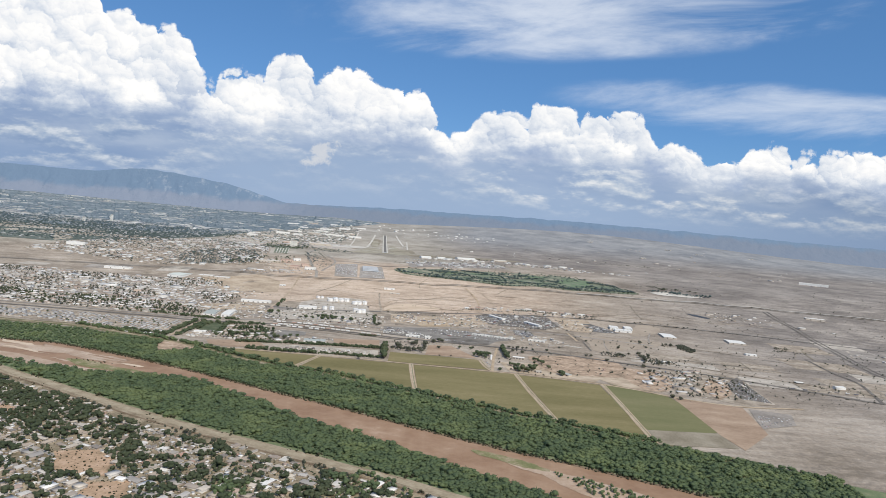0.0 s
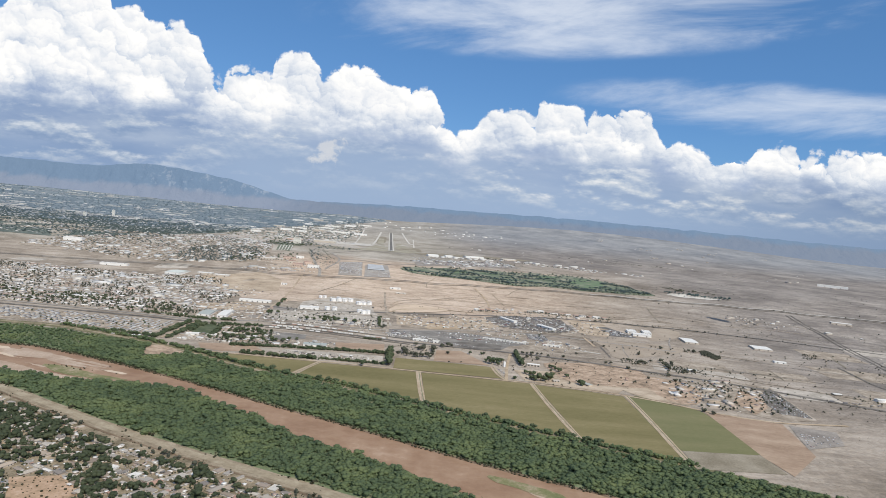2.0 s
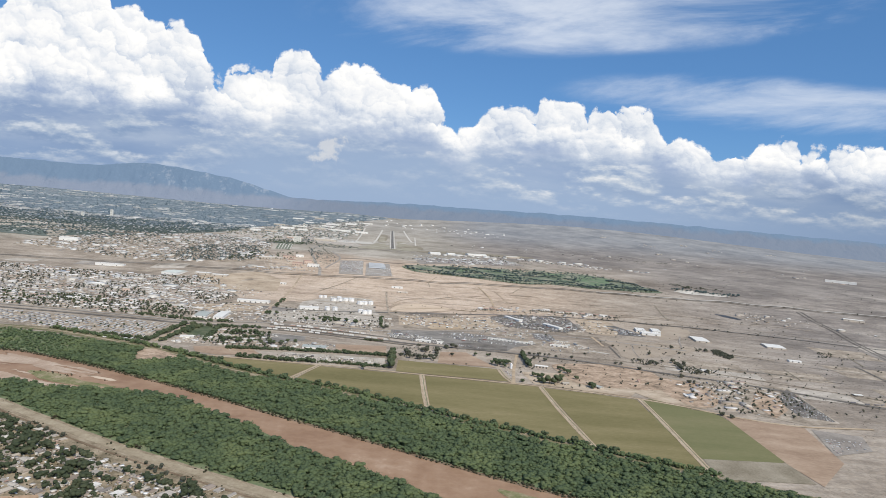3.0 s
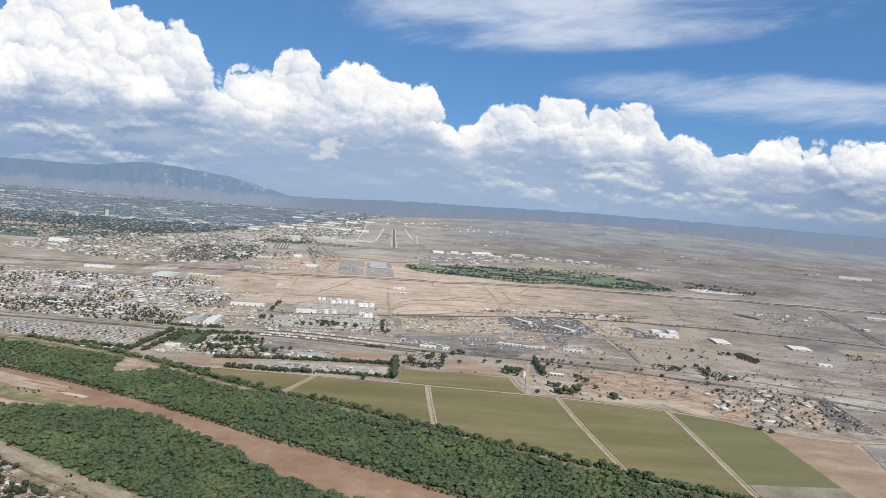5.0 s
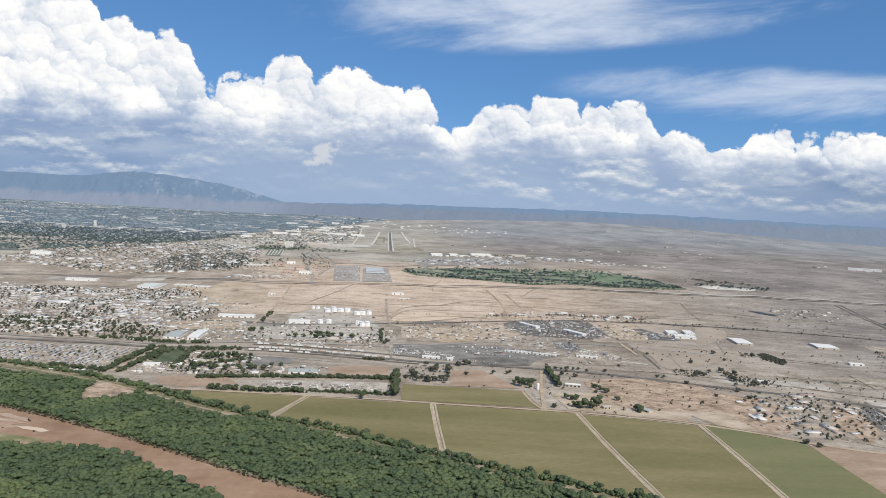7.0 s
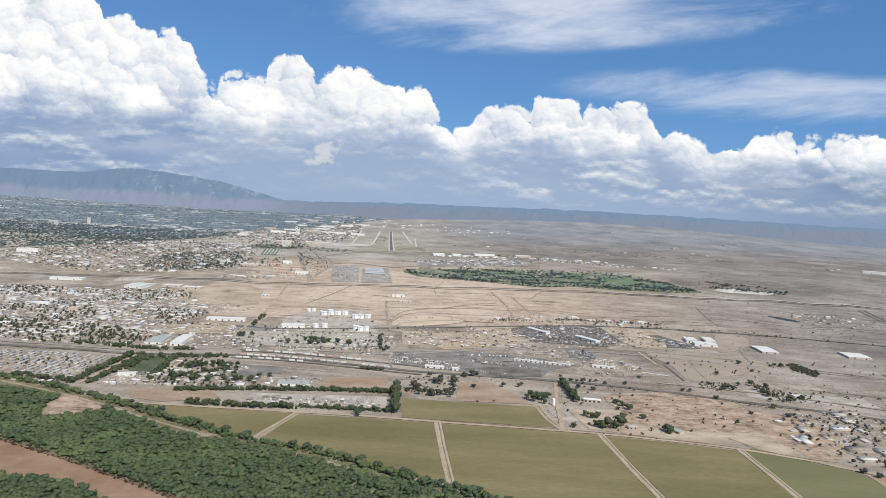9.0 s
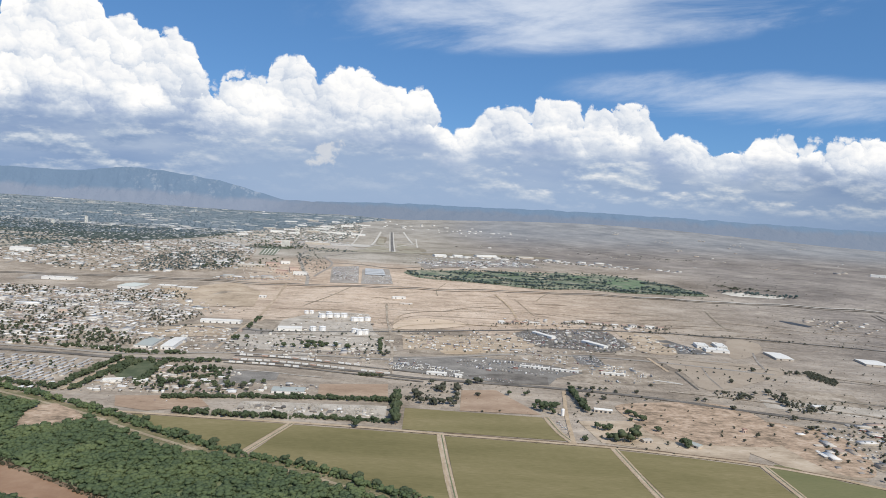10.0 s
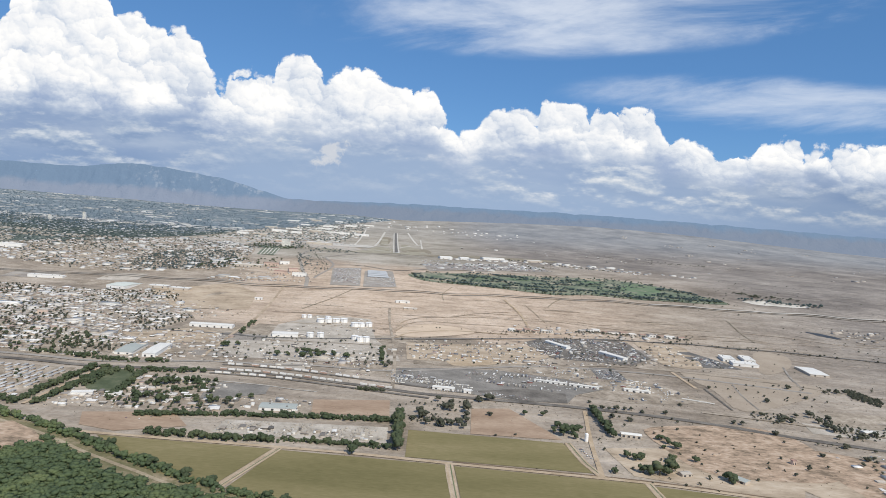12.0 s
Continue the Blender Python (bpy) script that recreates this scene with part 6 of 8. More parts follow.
tower(-575, 2470, 26, 13, 21, 7, "pale nine-storey tower block on a lawn")
tower(-1730, 3080, 10, 12, 20, 6, "pale tower block standing out of the town")
tower(-1690, 3260, 10, 12, 32, 9, "pale tower block standing out of the town")
tower(-790, 3500, 9, 9, 26, 3, "slim pale airport control tower")


def tank(x, y, r, h):
    t = thing("storage_tank", x, y, "white cylindrical fuel storage tank", "tank", "fuel tanks")
    part("shell", tube_bm(r, r, h, 24), M_tank, t)
    part("roof", tube_bm(r * 1.02, 0.3, 0.7, 24, z=h), M_tank, t)
    part("wind_girder", tube_bm(r * 1.03, r * 1.03, 0.18, 24, z=h - 0.5), M_steel, t)
    part("ladder", box_bm(0.3, 0.12, h + 0.4, 0, -r - 0.08, 0), M_steel, t, "steel access ladder")
    return t


for x, y, r, h in ((-248, 1466, 6, 6), (-236, 1470, 6, 6.5), (-224, 1474, 6, 6), (-212, 1478, 6, 6), (-240, 1486, 5, 6), (-190, 1452, 6, 6.5), (-180, 1456, 6, 6), (-168, 1460, 5.5, 6.5), (-165, 1340, 5, 7), (-156, 1342, 5, 7.5), (-174, 1352, 5, 6), (-238, 1345, 5, 7), (-224, 1350, 5, 7), (-281, 1490, 4, 5), (-272, 1492, 4, 5)):
    tank(x, y, r, h)

silo = thing("silo", 88, 984, "white farm silo beside trees", "silo")
part("shell", tube_bm(1.6, 1.6, 6.5, 16), M_tank, silo)
part("cap", tube_bm(1.7, 0.3, 0.9, 16, z=6.5), M_tank, silo)


# ---- railway cars and trailers ----
def freight_kind():
    t = thing("freight_car", 0, 0, "pale boxcar on a railway siding", "railway car", "freight train", z=0)
    part("body", box_bm(7.4, 1.5, 1.75, z=0.55, bevel=0.05), M_freight, t)
    part("roof", box_bm(7.5, 1.4, 0.14, z=2.3, bevel=0.04), M_white_roof, t)
    part("underframe", box_bm(7.0, 1.1, 0.2, z=0.36), M_steel, t)
    for bx in (-2.5, 2.5):
        bogie = part("bogie", box_bm(1.5, 1.2, 0.16, bx, 0, 0.26), M_steel, t)
        for wx in (-0.45, 0.45):
            for wy in (-0.5, 0.5):
                part("wheel", tube_bm(0.22, 0.22, 0.1, 10, bx + wx, wy, 0.22, "y"), M_steel, bogie)
    return t


def trailer_kind():
    t = thing("semi_trailer", 0, 0, "white box trailer parked in a yard", "trailer", "parked trailers", z=0)
    part("box", box_bm(6.2, 1.3, 1.35, z=0.55, bevel=0.03), M_trailer, t)
    part("chassis", box_bm(5.8, 0.9, 0.14, z=0.4), M_steel, t)
    for wx in (-2.2, -1.6):
        for wy in (-0.5, 0.5):
            part("wheel", tube_bm(0.25, 0.25, 0.2, 10, wx, wy, 0.25, "y"), M_dark, t)
    part("landing_leg", box_bm(0.1, 0.8, 0.4, 1.9, 0, 0), M_steel, t)
    return t


def along_line(pts, gap):
    line = glide(pts, 2.0)
    out, run = [], 0.0
    for a, b in zip(line, line[1:]):
        run += (b - a).length
        if run >= gap:
            out.append((b.x, b.y, math.degrees(math.atan2(b.y - a.y, b.x - a.x))))
            run = 0.0
    return out


def deploy(kind, spots, lift=0.3):
    first = kind
    for i, (x, y, a) in enumerate(spots):
        m = pose(x, y, rz(x, y) + lift, 0, 0, a)
        if i:
            copy_thing(first, m)
        else:
            first.matrix_basis = m


SIDE = [(p[0], p[1]) for p in RAIL[5:9]]
cars_at = [s for s in along_line([(x, y + 1.5) for x, y in SIDE], 8.6) if s[0] < -95 and RNG.random() < 0.93]
cars_at += [s for s in along_line([(x, y + 26) for x, y in SIDE], 9.0) if s[0] < -120 and RNG.random() < 0.8]
cars_at += [s for s in along_line([(x, y - 14) for x, y in SIDE], 9.0) if s[0] < -190 and RNG.random() < 0.85]
deploy(freight_kind(), cars_at, 0.5)
lots = []
for (ax, ay), (bx, by), gap_, keep_ in (((-98, 1158), (-22, 1146), 4.4, 0.8), ((-96, 1146), (-24, 1130), 4.6, 0.6), ((10, 1164), (92, 1142), 4.2, 0.75), ((-10, 1198), (60, 1206), 5.0, 0.6), ((70, 1196), (136, 1180), 4.6, 0.5)):
    for i in range(int(math.dist((ax, ay), (bx, by)) / gap_)):
        t_ = i * gap_ / math.dist((ax, ay), (bx, by))
        if RNG.random() < keep_:
            lots.append((ax + (bx - ax) * t_, ay + (by - ay) * t_ + RNG.normal(0, 0.5), 76 + RNG.normal(0, 3)))
for i in range(9):
    lots.append((532 + i * 12 + RNG.normal(0, 2), 953 - i + RNG.normal(0, 3), RNG.normal(0, 15)))
for i in range(7):
    lots.append((-98 + i * 9, 1152 + (i % 3) * 5, RNG.normal(0, 20)))
deploy(trailer_kind(), [s for s in lots if s[1] > 900], 0.35)



# ---- town, yards and desert: what nobody would count ----
def town(outline, gap, keep, turn, label, rng, shapes=HOUSES, size=(0.8, 1.15), rows=True, roof=None):
    """Houses in street rows."""
    p = scatter(outline, gap, rng, 1.0)
    if rows:
        c, s = math.cos(turn), math.sin(turn)
        lx, ly = p[:, 0] * c + p[:, 1] * s, -p[:, 0] * s + p[:, 1] * c
        lx = np.round(lx / gap) * gap + rng.normal(0, 1.0, len(p))
        band = np.round(ly / gap)
        ly = band * gap + np.where(band % 2 == 0, 2.0, -2.0) + rng.normal(0, 0.8, len(p))
        p = np.stack([lx * c - ly * s, lx * s + ly * c], 1)
    p = p[rng.random(len(p)) < keep]
    for lot in DRY_LOTS:
        p = p[~inside_of(lot, p[:, 0], p[:, 1])]
    return joined("town_houses", shapes, p, [M_wall_many, roof or M_roof_many], rng, label, "houses", size, 0.1, turn)


R2 = np.random.default_rng(21)
DRY_LOTS = [[(-478, 1278), (-406, 1352), (-358, 1329), (-354, 1264), (-426, 1235)], [(-529, 1214), (-455, 1217), (-426, 1148), (-520, 1163)], [(-622, 1656), (-483, 1735), (-415, 1665), (-387, 1530), (-506, 1506)]]
for lot, mt in zip(DRY_LOTS, (M_patchy, M_dusty, M_patchy)):
    patch("dry_lot", lot, mt, "bare dry lot at the edge of the neighbourhood", 0.34, category="yard")
LOW_BLOCKS = [box_shape(34, 9, 2.0, 0), box_shape(22, 7, 1.7, 0), box_shape(13, 7, 1.6, 0)]
VALLEY_TOWN = [(-1250, 1160), (-440, 1142), (-430, 1210), (-452, 1300), (-440, 1420), (-560, 1640), (-700, 1630), (-1450, 1690)]
MESA_TOWN = [(-1300, 1990), (-1100, 1930), (-930, 1850), (-780, 1815), (-568, 1850), (-540, 1960), (-614, 2280), (-700, 2440), (-930, 2560), (-1040, 2270), (-1250, 2150)]
FAR_TOWN = [(-2400, 2900), (-1500, 2900), (-1000, 3000), (-930, 3400), (-760, 3900), (-600, 4300), (-470, 4700), (-520, 4785), (-3700, 4785)]
WOODED = [(-2300, 2250), (-1900, 2200), (-1300, 2160), (-1040, 2290), (-960, 2620), (-1000, 3300), (-1300, 3350), (-2600, 3400)]
town(VALLEY_TOWN, 12.0, 0.9, 0.08, "dense low houses of a valley neighbourhood", R2, size=(0.75, 1.3))
town(MESA_TOWN, 15.0, 0.72, 0.08, "low houses of a mesa neighbourhood", R2, size=(0.75, 1.3), roof=M_roof_mesa)


def avenues(p):
    """Draw points together into long rows across the view."""
    row = 150.0
    y = p[:, 1] - 0.02 * p[:, 0]
    return np.stack([p[:, 0], p[:, 1] + (np.round(y / row) * row - y) * 0.4], 1)


CITY_BLOCKS = [box_shape(84, 12, 3.6, 0), box_shape(52, 10, 3.4, 0), box_shape(26, 9, 3.0, 0), box_shape(14, 8, 4.0, 0)]
joined("town_houses", CITY_BLOCKS, avenues(scatter(FAR_TOWN, 56.0, R2, 0.6, 150)), [M_roof_city], R2, "far pale buildings of the city", "buildings", (0.35, 1.25), 0.2, 0.03, spin=False)
joined("town_houses", CITY_BLOCKS[1:3], scatter(FAR_TOWN, 60.0, R2, 0.34), [M_roof_city], R2, "far pale shops and halls of the city", "buildings", (0.4, 0.9), 0.2, 0.03, spin=False)
joined("town_houses", CITY_BLOCKS[:2], scatter([(-2600, 3260), (-1500, 3150), (-1000, 3250), (-1000, 3420), (-1500, 3330), (-2700, 3440)], 44.0, R2, 0.75), [M_roof_city], R2, "pale office blocks along a city avenue", "buildings", (0.6, 1.4), 0.2, 0.08)
joined("town_houses", LOW_BLOCKS[1:] + HOUSES[:2], scatter(WOODED, 27.0, R2, 0.5), [M_roof_city, M_roof_city], R2, "pale houses half hidden among trees", "houses", (0.5, 0.9), -1.0, 0.08)
joined("town_trees", CROWNS_FAR, scatter(WOODED, 14.0, R2, 0.85), [M_leaf_hazed], R2, "dense green trees of an old suburb, tinted bluish for haze", "trees", (1.0, 2.4), 0.5, tall=(0.45, 0.65))
joined("town_halls", SHEDS, scatter(MESA_TOWN, 44.0, R2, 0.55), [M_white_wall, M_roof_city], R2, "larger pale buildings among houses", "buildings", (0.7, 1.3), 0.3, 0.08)
joined("town_halls", SHEDS, scatter(VALLEY_TOWN, 60.0, R2, 0.5), [M_white_wall, M_roof_many], R2, "larger pale buildings among houses", "buildings", (0.7, 1.3), 0.3, 0.08)
joined("town_halls", SHEDS, scatter([(-780, 1640), (-560, 1650), (-470, 1480), (-620, 1480), (-900, 1560)], 32.0, R2, 0.6), [M_white_wall, M_roof_city], R2, "pale workshops at the town's edge", "buildings", (0.7, 1.2), 0.3, 0.08)
joined("town_trees", CROWNS_SMALL, scatter(VALLEY_TOWN, 8.0, R2, 0.72, 38), [M_leaf_dry], R2, "dark trees between the neighbourhood's houses", "trees", (0.7, 1.4))
joined("town_trees", CROWNS_FAR, scatter([(-1340, 2260), (-1250, 2060), (-1060, 2000), (-900, 2120), (-960, 2330), (-1050, 2440)], 14.0, R2, 0.6), [M_leaf_hazed], R2, "green trees thinning out between houses", "trees", (0.9, 1.8), 0.3, tall=(0.5, 0.75))
joined("town_trees", CROWNS_FAR, scatter(MESA_TOWN, 12.0, R2, 0.34), [M_leaf_dry], R2, "dusty trees between mesa houses", "trees", (0.7, 1.4), tall=(0.6, 0.9))
joined("town_trees", CROWNS_FAR, scatter(MESA_TOWN, 11.0, R2, 0.62, 45), [M_leaf_hazed], R2, "dark trees of the mesa neighbourhood", "trees", (0.7, 1.3), tall=(0.6, 0.9))
joined("town_trees", CROWNS_FAR, scatter([(-800, 1900), (-700, 1835), (-570, 1860), (-560, 1980), (-620, 2120), (-780, 2080)], 7.0, R2, 0.8), [M_leaf_hazed], R2, "dark green trees in the middle of the mesa town", "trees", (0.7, 1.3))
joined("town_trees", CROWNS_FAR, scatter(FAR_TOWN, 21.0, R2, 0.72), [M_leaf_city_hazed], R2, "green trees covering the far city, tinted bluish for haze", "trees", (1.1, 2.3), 0.5, tall=(0.55, 0.85))
joined("town_trees", CROWNS_SMALL, scatter([(-900, 1150), (-450, 1140), (-440, 1230), (-600, 1290), (-900, 1280)], 7.5, R2, 0.7, 30), [M_leaf_yard], R2, "dark green trees of the lower valley town", "trees", (0.9, 1.6))
for i in range(9):
    y = 1195 + i * 50
    ribbon("street", [(-1400, y - 60), (-900, y - 20), (-470 - i * 9, y + 12)], 4.5, M_street, "pale grey street between houses", 0.25)
for i in range(8):
    x = -500 - i * 105
    ribbon("street", [(x, 1150), (x - 30, 1400), (x - 60, 1630)], 4.5, M_street, "pale grey street between houses", 0.28)

joined("town_clutter", [box_shape(2.4, 1.6, 1.1, 0), box_shape(3.4, 2.2, 1.3, 0)], scatter(VALLEY_TOWN, 8.0, R2, 0.35), [M_roof_many], R2, "garages and sheds behind houses", "sheds", (0.8, 1.4), 0, 0.08)
joined("town_houses", HOUSES + SHEDS[3:], scatter([(-440, 1215), (-345, 1200), (-345, 1330), (-440, 1350)], 19.0, R2, 0.5), [M_wall_many, M_roof_many], R2, "workshops and houses beside a road", "houses", (0.6, 1.1), 0, 0.08)

# sheds of the valley industry
IND = [[(-760, 1600), (-560, 1640), (-440, 1480), (-430, 1440), (-700, 1450)], [(-330, 1290), (-130, 1300), (-110, 1200), (-330, 1190)], [(-100, 1340), (80, 1390), (90, 1280), (-80, 1250)], [(300, 1000), (420, 1020), (470, 950), (380, 850), (300, 880)], [(690, 1690), (790, 1680), (800, 1560), (700, 1600)], [(860, 1380), (1060, 1330), (1050, 1200), (820, 1240)], [(60, 1540), (340, 1560), (330, 1500), (90, 1490)]]
for q, n, gap in zip(IND, ("low sheds of an industrial strip", "scattered sheds beside the road", "scattered sheds of a salvage yard", "sheds and trailers of a scrap yard", "buildings of a desert compound", "buildings of a desert depot", "low sheds along the slope road"), (24, 26, 26, 14, 20, 30, 13)):
    joined("industrial_sheds", SHEDS[1:] + HOUSES[:3], scatter(q, gap, R2, 0.7), [M_wall_many, M_roof_many], R2, n, "sheds", (0.3, 0.75), 0.2, 0.05)
AIRPORT = [[(-900, 2950), (-640, 2900), (-500, 2950), (-520, 3350), (-800, 3500)], [(-800, 3500), (-500, 3350), (-540, 4250), (-660, 4250)], [(-60, 2220), (190, 2420), (230, 2240), (60, 2080)], [(280, 2560), (700, 2420), (720, 2340), (330, 2420)], [(-180, 3900), (-50, 3800), (430, 3750), (250, 4100), (-50, 4300)]]
for q, n, gap in zip(AIRPORT, ("pale buildings round the airport terminal", "pale hangars along the runway", "sheds between car parks", "row of low base buildings", "scattered airfield buildings"), (52, 52, 30, 46, 110)):
    joined("airport_buildings", SHEDS, scatter(q, gap * 0.8, R2, 0.7), [M_white_wall, M_roof_city], R2, n, "buildings", (0.45, 0.9), 0.5, 0.1)
TRAILER_LOT = [(-880, 1090), (-520, 1090), (-434, 1088), (-424, 996), (-470, 992), (-640, 1012), (-880, 1026)]
gxs = np.array([(x + R2.normal(0, 0.5), y + R2.normal(0, 0.4)) for y in range(996, 1092, 11) for x in range(-880, -424, 8)])
joined("mobile_homes", [box_shape(9.0, 2.8, 1.5, 1, 0.3)], gxs[inside_of(TRAILER_LOT, gxs[:, 0], gxs[:, 1]) & (R2.random(len(gxs)) < 0.8)], [M_wall_many, M_roof_homes], R2, "rows of pale mobile homes", "mobile homes", (0.95, 1.2), 0, 1.60, spin=False)
joined("town_trees", CROWNS_SMALL, np.concatenate([scatter(TRAILER_LOT, 13, R2, 0.45, 20), scatter([(-520, 1000), (-470, 996), (-440, 1000), (-440, 1030), (-480, 1060), (-520, 1050)], 8.5, R2, 0.5, 12)]), [M_leaf_yard], R2, "trees between mobile homes", "trees", (0.7, 1.2))
YARDS_W = [(-385, 1096), (-275, 1085), (-262, 1030), (-240, 990), (-262, 978), (-345, 985), (-395, 985)]
LAWN = [(-392, 1026), (-402, 1102), (-356, 1098), (-344, 1016)]
yard_spots = scatter(YARDS_W, 11, R2, 0.55)
joined("yard_houses", HOUSES, yard_spots[~inside_of(LAWN, yard_spots[:, 0], yard_spots[:, 1])], [M_wall_many, M_roof_many], R2, "small houses and sheds among trees", "houses", (0.7, 1.1), 0, 0.1)
joined("yard_trees", CROWNS_SMALL + CROWNS[:2], scatter([(-340, 1096), (-275, 1085), (-262, 1030), (-240, 990), (-262, 978), (-345, 985)], 7.5, R2, 0.6), [M_leaf_yard], R2, "dark green trees round small yards", "trees", (0.7, 1.15))

# cars in rows
def car_lot(q, dx, dy, keep, text):
    """Vehicles in rows inside an outline."""
    xs, ys = [p[0] for p in q], [p[1] for p in q]
    ax, ay = np.meshgrid(np.arange(min(xs), max(xs), dx), np.arange(min(ys), max(ys), dy))
    pts = np.stack([ax.ravel() + R2.normal(0, 0.25, ax.size), ay.ravel() + ax.ravel() * -0.06 + R2.normal(0, 0.25, ax.size)], 1)
    crowd = 0.5 + 0.5 * np.sin(pts[:, 0] / 9.0 + 2.0 * np.sin(pts[:, 1] / 13.0)) * np.sin(pts[:, 1] / 11.0 + 1.0)
    pts = pts[inside_of(q, pts[:, 0], pts[:, 1]) & (R2.random(len(pts)) < keep * (0.45 + 1.1 * crowd))]
    size = (1.1, 1.5) if min(ys) > 1700 else (0.9, 1.2)
    joined("parked_cars", CAR * 6 + (VAN if keep < 0.6 else []), pts, [M_car], R2, text, "cars", size, -0.3, 1.57 - 0.06, tall=(0.7, 0.9))


car_lot([(-288, 1756), (-314, 1920), (-256, 1944), (-230, 1760)], 2.6, 4.6, 0.8, "cars filling a terraced airport car park")
car_lot([(-220, 1757), (-231, 1845), (-166, 1858), (-156, 1770)], 2.6, 5.0, 0.75, "cars in an airport car park")
car_lot([(90, 1432), (120, 1462), (222, 1490), (250, 1475), (258, 1376), (218, 1320), (127, 1328), (97, 1340)], 2.8, 6.5, 0.5, "wrecked cars packed in a salvage yard")
car_lot([(72, 1286), (158, 1284), (230, 1197), (255, 1148), (170, 1124), (150, 1172), (107, 1210), (45, 1230)], 3.4, 11.0, 0.42, "vehicles parked in rows in a gravel yard")
car_lot([(154, 1282), (185, 1286), (187, 1225), (154, 1223)], 2.6, 6.0, 0.6, "vehicles packed in a paved lot")
car_lot([(408, 808), (450, 798), (432, 756), (388, 734)], 3.0, 7.0, 0.6, "pale vehicles parked in a yard")
car_lot([(-20, 1204), (26, 1222), (104, 1202), (142, 1172), (104, 1146), (0, 1150)], 3.2, 10.5, 0.5, "vehicles parked in rows in a storage yard")
car_lot([(-90, 1355), (86, 1394), (104, 1335), (60, 1275), (-85, 1256)], 4.0, 9.0, 0.28, "cars and scrap scattered in a yard")
car_lot([(430, 960), (474, 1004), (456, 850), (420, 860), (424, 905)], 3.0, 6.0, 0.6, "wrecked cars in a scrap yard")
car_lot([(340, 998), (380, 1020), (412, 985), (372, 905), (345, 900)], 4.5, 9.0, 0.4, "old cars among scrap yard sheds")
car_lot([(-110, 2140), (180, 2420), (228, 2210), (60, 2072), (-85, 1985)], 5.0, 9.0, 0.45, "cars in lots beside a golf course")
car_lot([(330, 1440), (370, 1390), (378, 1348), (335, 1345)], 3.0, 6.0, 0.55, "cars in a factory car park")
car_lot([(-320, 1196), (-120, 1205), (-115, 1230), (-320, 1225)], 4.0, 8.0, 0.4, "vehicles in roadside lots")
car_lot([(-225, 1035), (-165, 1040), (-160, 1020), (-225, 1018)], 3.5, 7.0, 0.5, "cars beside a low building")
car_lot([(-340, 955), (-255, 968), (-250, 948), (-330, 935)], 6.0, 8.0, 0.35, "junk cars on a bare field")
car_lot([(-400, 1010), (-350, 1015), (-345, 985), (-400, 985)], 3.4, 6.0, 0.55, "cars and trailers in a yard")
car_lot([(-330, 1182), (-130, 1196), (-128, 1206), (-330, 1192)], 3.2, 5.0, 0.5, "vehicles parked along a road")
car_lot([(-320, 1255), (-140, 1262), (-140, 1290), (-320, 1280)], 7.0, 9.0, 0.3, "vehicles scattered in dry lots")
car_lot([(-60, 1112), (0, 1108), (60, 1100), (60, 1112), (0, 1122), (-60, 1128)], 3.0, 5.0, 0.6, "vehicles beside workshops")
car_lot([(-110, 1150), (-60, 1140), (-60, 1190), (-105, 1195)], 4.0, 7.0, 0.45, "trucks in a small yard")
car_lot([(-300, 1140), (-120, 1150), (-120, 1160), (-300, 1152)], 5.0, 6.0, 0.5, "containers and vehicles beside the railway")
car_lot([(76, 970), (81, 968), (89, 932), (84, 932)], 2.6, 5.0, 0.6, "old vehicles along a farm lane")
car_lot([(-900, 1180), (-460, 1170), (-460, 1420), (-900, 1420)], 11.0, 25.0, 0.5, "cars parked along neighbourhood streets")
rub = scatter([(-225, 966), (-168, 972), (-88, 978), (-85, 942), (-163, 938), (-225, 938)], 2.2, R2, 0.5, 7)
joined("rubble", [box_shape(1.0, 0.7, 0.4, 0), box_shape(1.5, 0.5, 0.3, 0)], rub, [M_rubble], R2, "heaps of broken concrete", "rubble", (0.5, 1.4), -0.2)
mound = scatter([(-135, 1096), (-118, 1103), (-101, 1098), (-104, 1090), (-130, 1089)], 2.2, R2, 0.9)
joined("thicket", CROWNS_SMALL, mound, [M_leaf_yard], R2, "very dark thicket beside the railway", "bushes", (0.5, 0.9))
joined("thicket", CROWNS_SMALL, scatter([(472, 1256), (486, 1266), (496, 1209), (474, 1182), (463, 1220)], 2.6, R2, 0.9), [M_leaf_dry], R2, "long dark thicket on the desert", "bushes", (0.6, 1.0))

# golf course trees, approach road trees
belts = []
for k, (ya, yb) in enumerate(((1822, 1828), (1846, 1838), (1872, 1846), (1896, 1858), (1925, 1900), (1950, 1925), (1985, 1930), (2015, 1945))):
    for x in np.arange(-130, 566, 3.2):
        y = ya + (yb - ya) * (x + 130) / 700 + 10 * math.sin(x / 47 + k * 2.1)
        if math.sin(x / 29 + k * 1.7) + 0.8 * math.sin(x / 11.3 + k * 3.3) + R2.normal(0, 0.45) > -0.05:
            belts.append((x + R2.normal(0, 2.0), y + R2.normal(0, 4.5)))
belts = np.array(belts)
belts = belts[inside_of(GOLF, belts[:, 0], belts[:, 1]) & ~inside_of([(360, 1900), (365, 1970), (410, 1984), (446, 1964), (436, 1905), (415, 1876), (384, 1872)], belts[:, 0], belts[:, 1])]
joined("golf_trees", CROWNS_FAR, belts, [M_leaf_hazed], R2, "dark green trees lining golf fairways", "trees", (1.2, 2.3), tall=(0.45, 0.7))
